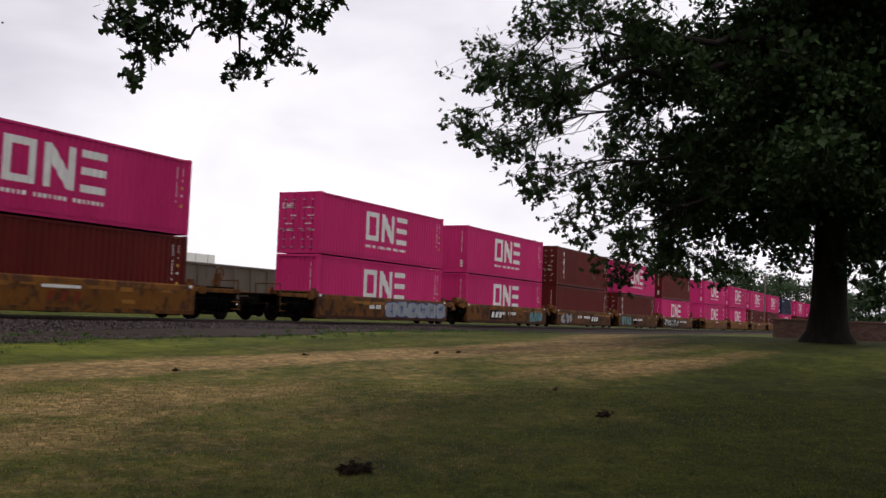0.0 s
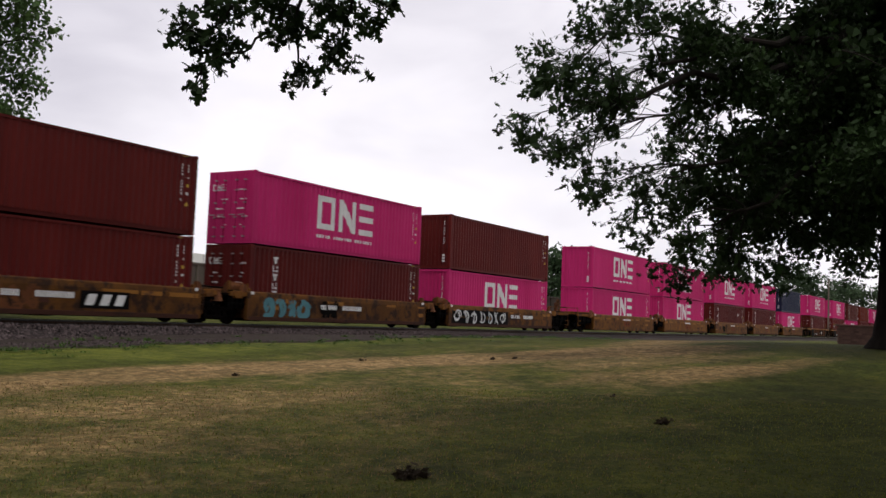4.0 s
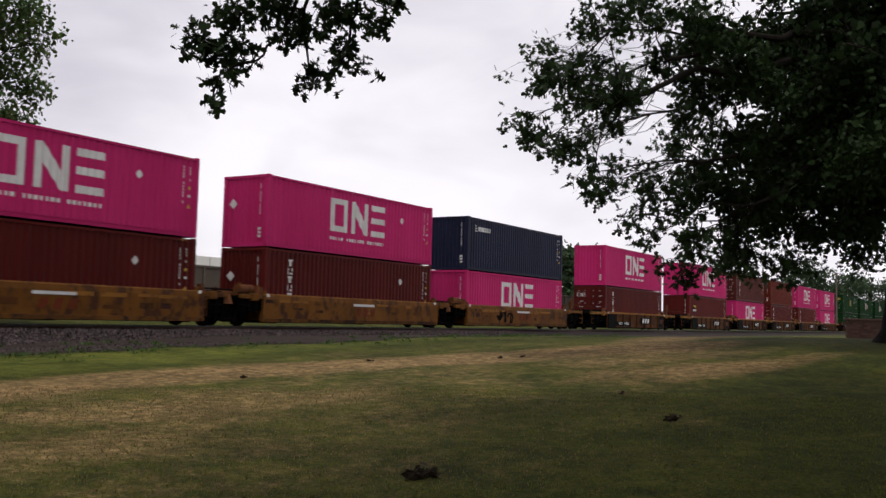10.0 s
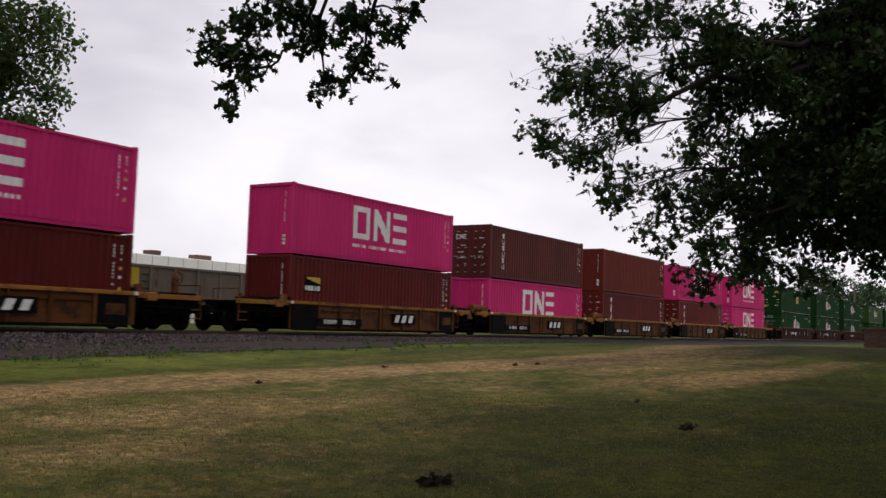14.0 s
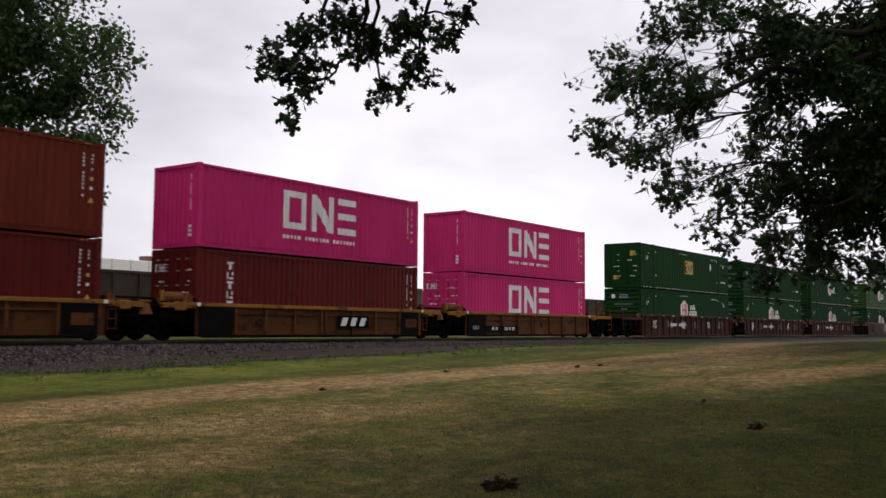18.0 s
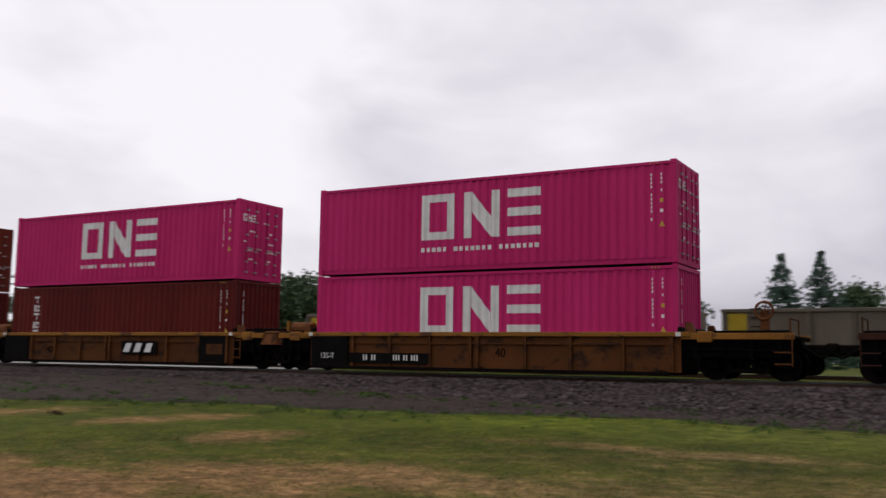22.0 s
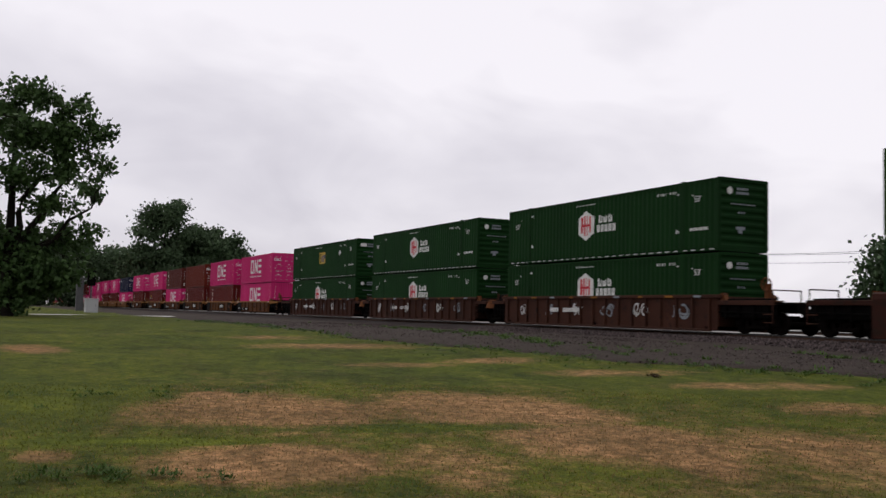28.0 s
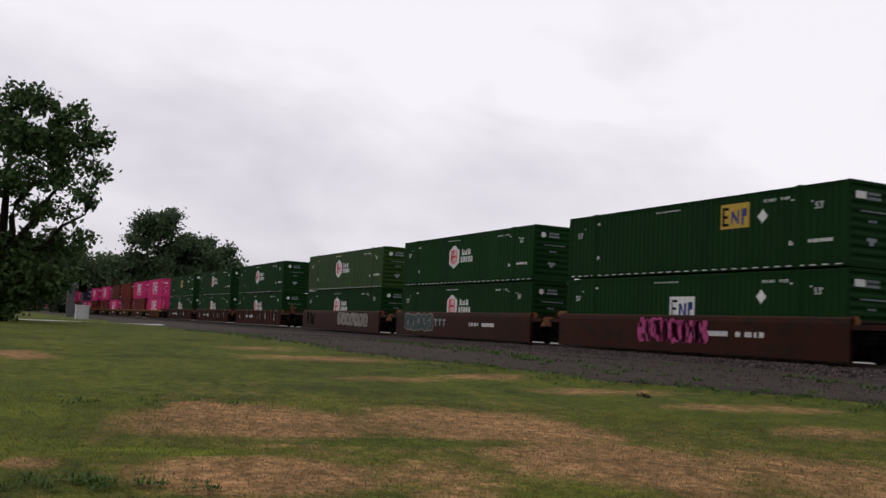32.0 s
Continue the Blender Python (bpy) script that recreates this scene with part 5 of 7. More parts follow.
def drift(x, y):
    total = 0.0
    for cx, cy, rx, ry, w, turn in DRIFTS:
        c, k = math.cos(radians(turn)), math.sin(radians(turn))
        u, v = (x - cx) * c + (y - cy) * k, (y - cy) * c - (x - cx) * k
        total += w * max(0.0, 1 - (u / rx) ** 2 - (v / ry) ** 2)
    return total


blades("grass", 130000, (2.0, 16.0), M_BLADE, "short mown green grass blades", 0.03, 3, lambda x, y, g: g.rand() > 1.9 * drift(x, y))
blades("dry_grass", 60000, (2.0, 16.0), M_STRAW, "dry straw-coloured grass blades", 0.028, 7, lambda x, y, g: g.rand() < 0.05 + 1.8 * drift(x, y))


def weed_clump(name, spots, material, label, size, seed, leaves=40):
    rng = np.random.RandomState(seed)
    verts, faces = [], []
    for x, y in spots:
        z = ground_z(x, y) + 0.02
        s = size * rng.uniform(0.6, 1.4)
        for _ in range(leaves):
            a, e = rng.uniform(0, 6.28), rng.uniform(0.0, 1.0)
            l, w = s * rng.uniform(0.4, 1.0), s * rng.uniform(0.05, 0.12)
            bx, by = x + rng.normal(0, s * 0.45), y + rng.normal(0, s * 0.45)
            d = Vector((math.cos(a) * math.cos(e), math.sin(a) * math.cos(e), math.sin(e)))
            q = Vector((-math.sin(a), math.cos(a), 0)) * w
            p = Vector((bx, by, z))
            k = len(verts)
            verts += [tuple(p), tuple(p + d * l * 0.5 + q), tuple(p + d * l), tuple(p + d * l * 0.5 - q)]
            faces.append((k, k + 1, k + 2, k + 3))
    ob = part_from(name, verts, faces, material)
    return tagged(ob, label, "weeds", kind="stuff")


g = np.random.RandomState(12)
weed_clump("edge_weeds", [(x, gravel_edge(x) - 0.15 + g.normal(0, 0.35)) for x in g.uniform(-45, 45, 700)], M_WEED, "ragged green weeds along the gravel's edge", 0.11, 1, 22)
weed_clump("strip_weeds", [(x, gravel_edge(x) - abs(g.normal(0.2, 1.3))) for x in g.uniform(-22, 32, 520)], M_WEED, "dark tufts in the rough grass beside the gravel", 0.10, 4, 16)
weed_clump("gravel_weeds", [(g.normal(-27, 6), g.normal(15.0, 0.5)) for _ in range(120)] + [(g.normal(-14, 4), g.normal(20.0, 0.5)) for _ in range(60)] + [(x, g.normal(20.2, 0.8)) for x in g.uniform(-10, 40, 60)], M_WEED, "weeds growing in the gravel strip", 0.15, 2, 34)
weed_clump("lawn_weeds", [(g.normal(-8.55, 0.22), g.normal(0.85, 0.3)) for _ in range(26)] + [(g.normal(-8.4, 0.12), g.normal(1.5, 0.12)) for _ in range(6)] + [(g.normal(-8.15, 0.12), g.normal(1.85, 0.1)) for _ in range(6)] + [(g.normal(-14.5, 0.6), g.normal(1.6, 1.0)) for _ in range(20)], M_WEED, "broad-leaved weeds in the lawn", 0.085, 3, 26)


def litter(x, y, size, seed):
    rng = random.Random(seed)
    bm = bmesh.new()
    for _ in range(int(90 * size / 0.2)):
        c = Vector((x + rng.gauss(0, size * 0.55), y + rng.gauss(0, size * 0.3), 0))
        c.z = ground_z(c.x, c.y) + abs(rng.gauss(0, 0.045)) * size / 0.2 + 0.01
        r = rng.uniform(0.03, 0.075) * max(0.6, size / 0.2)
        u = Vector((rng.gauss(0, 1), rng.gauss(0, 1), rng.gauss(0, 0.6))).normalized()
        w = u.cross(Vector((rng.gauss(0, 1), rng.gauss(0, 1), rng.gauss(0, 1)))).normalized()
        q = [bm.verts.new(c + u * (a * r) + w * (b * r)) for a, b in ((-1, 0), (-0.2, -0.5), (0.4, -0.25), (1, 0.05), (0.3, 0.45), (-0.3, 0.3))]
        bm.faces.new(q)
    ob = part("leaf_litter", bm, M_DEBRIS)
    tagged(ob, "small dark clump of dead leaves on the grass", "leaf litter")


for k, (x, y, s) in enumerate(((7.27, 4.69, 0.17), (12.41, 4.03, 0.13), (12.67, 12.0, 0.08), (16.75, 12.17, 0.06), (19.1, 10.2, 0.08), (19.6, 9.9, 0.06), (14.68, 5.6, 0.05), (-14.68, 11.74, 0.12))):
    litter(x, y, s, k)

# ---- the train put together: x of each stack at 16 s, upper and lower box ----
# kinds of box: paint, length, mark, label, door end
BOXES = {
    "pink": (M_PINK, 12.192, "shapes", True, "bright pink steel shipping container with a white emblem"),
    "pink_l": (M_PINK, 12.192, "shapes", False, "bright pink steel shipping container, doors facing forward"),
    "pink_d": (M_PINK, 12.192, "shapes", True, "bright pink steel shipping container with a white diamond placard"),
    "brown_d": (M_BROWN, 12.192, "stack", True, "red-brown steel shipping container with a white diamond placard"),
    "brown": (M_BROWN, 12.192, "stack", False, "dull red-brown steel shipping container with white marks"),
    "brown_r": (M_BROWN, 12.192, "none", True, "plain red-brown steel shipping container"),
    "tablet": (M_BROWN, 12.192, "tablet", True, "red-brown shipping container with a yellow patch"),
    "orange": (M_ORANGE, 12.192, "none", True, "faded orange-brown steel shipping container"),
    "dark": (M_DARKBROWN, 12.192, "stack", False, "dark brown steel shipping container with white marks"),
    "navy": (M_NAVY, 12.192, "corner", True, "dark navy blue steel shipping container"),
    "square": (M_GREEN, 16.154, "square", False, "dark green long container with a yellow square emblem"),
    "square_far": (M_GREEN, 16.154, "square", False, "dark green long container with a yellow square emblem near its end"),
    "square_low": (M_GREEN, 16.154, "square", False, "dark green long container with a white square emblem"),
    "hexagon": (M_GREEN, 16.154, "hexagon", False, "dark green long container with a white hexagon emblem"),
    "hexagon_lime": (M_LIME, 16.154, "hexagon", False, "faded yellowish green long container with a white hexagon emblem"),
}
# x at 16 s, upper box, lower box, car style, coupler end before, coupler end after
TRAIN = (
    (-268.0, "pink", "pink", "smooth", 0, 0), (-252.0, "pink", "brown", "smooth", 0, 0), (-236.0, "pink_l", "pink", "smooth", 0, 0), (-219.8, "brown_r", "pink", "smooth", 0, 0),
    (-203.75, "pink", "brown_r", "smooth", 0, 1),
    (-182.95, "pink_l", "pink", "smooth", 1, 0), (-167.46, "pink", "pink", "smooth", 0, 0), (-152.32, "brown", "brown_r", "smooth", 0, 0), (-137.1, "pink_l", "brown", "smooth", 0, 0), (-121.96, "brown_r", "pink", "smooth", 0, 1),
    (-102.15, "pink", "pink", "smooth", 1, 0), (-86.51, "pink_d", "pink", "smooth", 0, 0), (-70.61, "pink_d", "brown_d", "smooth", 0, 0), (-54.71, "pink_d", "brown_d", "smooth", 0, 0), (-38.88, "navy", "pink", "smooth", 0, 1),
    (-19.15, "pink", "brown", "ribbed", 1, 1),
    (0.8, "pink", "tablet", "ribbed", 1, 0), (16.88, "dark", "pink", "ribbed", 0, 0), (32.56, "orange", "brown", "ribbed", 0, 0), (48.39, "pink", "brown", "ribbed", 0, 0), (64.18, "pink", "pink_l", "ribbed", 0, 1),
    (83.87, "square", "hexagon", "rust", 1, 0), (103.53, "hexagon", "hexagon", "rust", 0, 0), (123.33, "hexagon", "hexagon", "rust", 0, 1),
    (146.95, "hexagon_lime", "hexagon", "red", 1, 0), (166.78, "hexagon", "hexagon", "red", 0, 0), (186.18, "square_far", "square_low", "red", 0, 1),
    (209.8, "hexagon", "hexagon", "red", 1, 0), (229.5, "square", "hexagon", "red", 0, 0),
)
SPEED, GAIN = 13.833, 0.01019
moving = []


def travel(t):
    return SPEED * (t - 16) + GAIN * (t - 16) ** 2


def place_train():
    made = {}
    for i, (x, upper, lower, style, el, er) in enumerate(TRAIN):
        L = BOXES[upper][1]
        side = SIDE_Y - (0.08 if L > 13 else 0.0)
        prev = TRAIN[i - 1][0] + BOXES[TRAIN[i - 1][1]][1] if i else x - 3.6
        after = TRAIN[i + 1][0] if i + 1 < len(TRAIN) else x + L + 3.6
        names = {"smooth": "yellow rust-stained well car under stacked containers", "ribbed": "tan ribbed well car with a yellow top rail", "rust": "rust-brown ribbed well car with a low side", "red": "red-brown smooth-sided well car"}
        car = well_car(style, L, x - prev, after - x - L, el, er, names[style], i)
        y0 = (1.22 - 2.95 / 2) if L < 13 else (1.295 - 1.5)
        rng = random.Random(50 + i)
        tags = {5: ((5.8, 12.3, M_TAG_GREY, 8, M_BLUE),), 6: ((9.5, 11.8, M_TAG_TEAL, 3, None),), 7: ((0.6, 3.0, M_TAG_GREY, 3, None), (3.4, 6.0, M_RUBBED, 4, None)), 8: ((0.6, 3.4, M_TAG_TEAL, 4, None), (4.2, 5.4, M_BLACK, 3, None)),
                9: ((0.2, 6.2, M_WHITE, 7, None),), 12: ((2.4, 3.9, M_BLACK, 3, None),), 14: ((3.0, 5.0, M_BLACK, 3, None),),
                24: ((8.2, 14.4, M_TAG_CREAM, 9, M_BLACK), (0.5, 3.0, M_BLACK, 3, None)), 25: ((1.1, 5.2, M_TAG_DARK, 7, M_TAG_CREAM),), 26: ((5.8, 9.9, M_TAG_PINK, 11, M_BLACK), (5.9, 9.7, M_TAG_GREY, 5, None)), 27: ((2.0, 5.0, M_TAG_GREY, 5, None),)}
        for a, b, mat, count, back in tags.get(i, ()):
            if back and i in (5, 24, 25):
                bubbles(car, a, b, 0.27, 1.2 if L < 13 else 1.44, y0 - 0.004, mat, rng, count - 2, back)
                continue
            scrawl(car, a, b, 0.3, 1.1 if L < 13 else 1.4, y0 - (0.007 if i == 9 else 0.004), mat, rng, count, 0.05 if i == 9 else 0.03 if (i == 26 and mat is M_TAG_GREY) else 0.10 if L < 13 else 0.11, back)
        if i == 9:
            part("plate", boxes((0.0, 6.4, y0 - 0.003, y0 + 0.02, 0.24, 1.06)), M_BLACKPANEL, car, "black sprayed ground of the graffiti")
        if i in (6, 7):
            a = 3.0 if i == 6 else 7.3
            part("plate", boxes((a, a + 1.95, y0 - 0.006, y0 + 0.06, 0.42, 0.98)), M_BLACKPANEL, car, "black lettering panel on the car side")
            part("caption", plates(y0 - 0.006, [((a + 0.17 + k * 0.58, 0.52), (a + 0.51 + k * 0.58, 0.52), (a + 0.65 + k * 0.58, 0.88), (a + 0.31 + k * 0.58, 0.88)) for k in range(3)], 0.006), M_WHITE, car, "three bold white shapes on the black panel")
        if i == 25:
            part("caption", plates(y0, [((5.55 + k * 0.55, 0.66), (5.68 + k * 0.55, 0.66), (5.68 + k * 0.55, 1.08), (5.55 + k * 0.55, 1.08)) for k in range(3)] + [rect(5.42 + k * 0.55, 0.97, 0.12, 0.11) for k in range(3)] + [rect(5.69 + k * 0.55, 0.97, 0.12, 0.11) for k in range(3)], 0.006), M_TAG_GREY, car, "three bold cream bars")
        if style == "rust":
            for k in range(6):
                a = 1.5 + 2.4 * k
                scrawl(car, a, a + rng.uniform(0.5, 1.2), 0.5, 1.15, y0 + 0.09, M_TAG_GREY if k % 2 else M_WHITE, rng, 2, 0.035)
        moving.append((car, x, side, RAIL_Z))
        for kind, z, low in ((lower, FLOOR_Z, True), (upper, FLOOR_Z + H_BOX + 0.04, False)):
            paint, length, mark, right, label = BOXES[kind]
            key = kind
            if key in made:
                ob = copy_thing(made[key], pose(0, 0, 0))
            else:
                ob = made[key] = container(paint, length, label, mark, right, kind.endswith("low"), seed=len(made), diamond=kind.endswith("_d"), emblem_x=10.24 if kind == "square_far" else 7.4)
            moving.append((ob, x, side, z))


place_train()


def motions():
    """The train rolls past towards -x, gaining a little speed."""
    times = [2.0 * k for k in range(17)]
    for ob, x, y, z in moving:
        walk(ob, [(t, pose(x - travel(t), y, z)) for t in times])
    # wind in the hanging branches: seconds, swing sideways, swing down
    gusts = ((0.0, -1.2, 0.2), (2.0, -0.6, 0.6), (4.0, -1.0, 0.4), (5.5, -0.9, 0.0), (6.0, -1.7, 1.1), (6.5, -1.0, 0.2), (7.5, -1.2, 0.5), (8.0, -0.4, -0.2), (8.5, 0.0, -0.3), (9.5, -0.6, 0.2), (10.5, 0.3, -0.5),
             (11.0, 0.4, -0.7), (12.0, 0.1, 0.0), (13.0, 0.0, -0.1), (14.0, -0.4, 0.2), (16.5, 0.0, -0.1), (17.0, 0.3, -0.4), (17.5, -0.4, 0.0), (18.5, 0.2, 0.0), (19.5, 0.4, -0.3), (22.0, 0.0, 0.0), (27.0, -0.3, 0.2), (32.0, 0.0, 0.0))
    for ob, anchor, k in swaying:
        # the swing turns about the line of sight's level axes through the hanging point
        walk(ob, [(t, Matrix.Translation(anchor) @ Matrix.Rotation(radians(-9.0 * k * (a - 0.3)), 4, Vector((0.7, 0.7, 0))) @ Matrix.Rotation(radians(5.0 * k * (b + 0.4)), 4, Vector((0.7, -0.7, 0)))) for t, a, b in gusts])

# ---- trees ----


def tube(path, radii, seg, verts, faces):
    """A tapering limb along a path."""
    base = len(verts)
    for i, p in enumerate(path):
        d = (path[min(i + 1, len(path) - 1)] - path[max(i - 1, 0)]).normalized()
        side = d.cross(Vector((0.31, 0.17, 0.93))).normalized()
        up = d.cross(side)
        for k in range(seg):
            a = 2 * math.pi * k / seg
            verts.append(tuple(p + (side * math.cos(a) + up * math.sin(a)) * radii[i]))
    for i in range(len(path) - 1):
        for k in range(seg):
            a, b = base + i * seg + k, base + i * seg + (k + 1) % seg
            faces.append((a, b, b + seg, a + seg))


def limb_path(rng, start, direction, length, droop, wobble, steps):
    p, d, out = Vector(start), Vector(direction).normalized(), [Vector(start)]
    for _ in range(steps):
        d = (d + Vector((rng.gauss(0, wobble), rng.gauss(0, wobble), rng.gauss(0, wobble) - droop / steps))).normalized()
        p = p + d * (length / steps)
        out.append(p.copy())
    return out


LOBED = ((0, 0), (0.05, 0.2), (0.34, 0.12), (0.12, 0.34), (0.46, 0.5), (0.12, 0.56), (0.24, 0.86), (0, 1.0), (-0.24, 0.86), (-0.12, 0.56), (-0.46, 0.5), (-0.12, 0.34), (-0.34, 0.12), (-0.05, 0.2))
PLAIN = ((0, 0), (0.34, 0.45), (0, 1), (-0.34, 0.45))


def leaves(centres, per, spread, size, seed, outline=PLAIN, flat=0.7):
    """Leaf faces round the given points, as vertex and face lists."""
    rng = np.random.RandomState(seed)
    c = np.repeat(np.array(centres, float), per, axis=0)
    n = len(c)
    c = c + rng.normal(0, 1, (n, 3)) * np.array([spread, spread, spread * flat])
    s = size * rng.uniform(0.6, 1.35, n)
    u = rng.normal(0, 1, (n, 3))
    u[:, 2] -= 0.35
    u /= np.linalg.norm(u, axis=1)[:, None]
    w = np.cross(u, rng.normal(0, 1, (n, 3)))
    w /= np.linalg.norm(w, axis=1)[:, None]
    o = np.array(outline)
    v = c[:, None] + s[:, None, None] * (u[:, None] * o[None, :, 1:2] + w[:, None] * o[None, :, 0:1])
    k = len(o)
    f = (np.arange(k)[None] + k * np.arange(n)[:, None]).tolist()
    return v.reshape(-1, 3).tolist(), f


def broadleaf(name, label, base, height, radius, crown_low, trunk_r, leaf_mat, seed, limbs=26, twigs=9, per=22, leaf=0.16, spread=0.42, shape=0.6, droop=0.25, lean=(0, 0), outline=PLAIN, blunt=0.45):
    """A tree: trunk, limbs that carry twigs, and leaves round the twigs. shape: where, as a share of the crown's height, it is widest."""
    rng = random.Random(seed)
    bx, by = base
    bz = ground_z(bx, by) - 0.08
    root = thing(name, label, "tree")
    tv, tf = [], []
    steps = 9
    path = [Vector((bx + lean[0] * (i / steps) + rng.gauss(0, 0.04), by + lean[1] * (i / steps) + rng.gauss(0, 0.04), bz + height * 0.9 * i / steps)) for i in range(steps + 1)]
    rad = [trunk_r * (1.0 - 0.85 * (i / steps) ** 0.8) for i in range(steps + 1)]
    path.insert(1, path[0] + Vector((0, 0, 0.45)))
    rad = [trunk_r * 1.55, trunk_r * 1.08] + rad[1:]
    tube(path, rad, 12, tv, tf)
    part_from("trunk", tv, tf, M_BARK, root, smooth=True)
    centres = []
    for i in range(limbs):
        u = (i + rng.random()) / limbs
        z = crown_low + (height * 0.93 - crown_low) * u
        k = min(steps, max(1, int(z / (height * 0.9) * steps) + 1))
        start = Vector((bx + lean[0] * z / height, by + lean[1] * z / height, bz + z))
        wide = (u / shape) if u < shape else (1 - u) / (1 - shape)
        reach = radius * (blunt + (1 - blunt) * max(0.0, wide) ** (0.6 if blunt > 0.4 else 0.9)) * rng.uniform(0.75, 1.1)
        a = i * 2.39996 + rng.uniform(-0.4, 0.4)
        rise = 0.15 + 0.9 * u
        lp = limb_path(rng, start, (math.cos(a), math.sin(a), rise), reach * math.hypot(1, rise * 0.6), droop, 0.12, 7)
        lv, lf = [], []
        r0 = max(0.03, trunk_r * 0.33 * (1 - 0.6 * u))
        tube(lp, [r0 * (1 - 0.85 * j / 7) for j in range(8)], 6, lv, lf)
        for q in range(twigs):
            j = 2 + int(5.9 * (q + rng.random()) / twigs)
            j = min(j, 7)
            d = (lp[j] - lp[j - 1]).normalized()
            side = Vector((rng.gauss(0, 1), rng.gauss(0, 1), rng.gauss(0, 0.7)))
            tp = limb_path(rng, lp[j], d * 0.6 + side.normalized(), radius * rng.uniform(0.12, 0.26), 0.3, 0.2, 3)
            tube(tp, [r0 * 0.22, r0 * 0.16, r0 * 0.1, r0 * 0.05], 4, lv, lf)
            centres += [tuple(tp[1]), tuple(tp[2]), tuple(tp[3])]
        part_from("limb", lv, lf, M_BARK, root)
    v, f = leaves(centres, per, spread, leaf, seed, outline)
    part_from("crown", v, f, leaf_mat, root, "leafy crown with gaps")
    return root


def spruce(base, height, radius, seed, label):
    rng = random.Random(seed)
    bx, by = base
    bz = ground_z(bx, by)
    root = thing("spruce_tree", label, "tree")
    bm = rod(bmesh.new(), (bx, by, bz - 0.05), (bx, by, bz + height), 0.16, 0.02, 8)
    part("trunk", bm, M_BARK, root)
    verts, faces = [], []
    z = 1.0
    while z < height:
        for k in range(9):
            a = rng.uniform(0, 6.28)
            r = (radius * (1 - z / height) + 0.12) * rng.uniform(0.55, 1.12)
            rise = rng.uniform(-0.5, 0.5) * height / 15
            d = Vector((math.cos(a), math.sin(a), -0.12))
            s = Vector((-math.sin(a), math.cos(a), 0))
            for j in range(7):
                p = Vector((bx, by, bz + z + rise)) + d * r * (j + 0.5) / 7 + Vector((0, 0, rng.uniform(-0.25, 0.3)))
                w = max(0.17, r * 0.20 * (1.15 - j / 8))
                for q in (-1, 1):
                    i = len(verts)
                    verts += [tuple(p), tuple(p + s * q * w + d * w * 0.7), tuple(p + s * q * w * 0.6 - Vector((0, 0, 0.34)) + d * 0.1)]
                    faces.append((i, i + 1, i + 2))
        z += height / 17
    part_from("crown", verts, faces, M_CONIFER, root)
    return root


OAK_WIDTH = ((2.3, 1.5), (3.0, 4.2), (4.0, 5.6), (5.0, 6.2), (9.2, 6.6), (12.0, 6.4), (15.0, 4.5), (17.5, 1.5))


def width_at(table, h):
    """The crown's reach at a height above the trunk's foot."""
    for (h0, w0), (h1, w1) in zip(table, table[1:]):
        if h <= h1:
            return w0 + (w1 - w0) * max(0.0, (h - h0) / (h1 - h0))
    return 0.3


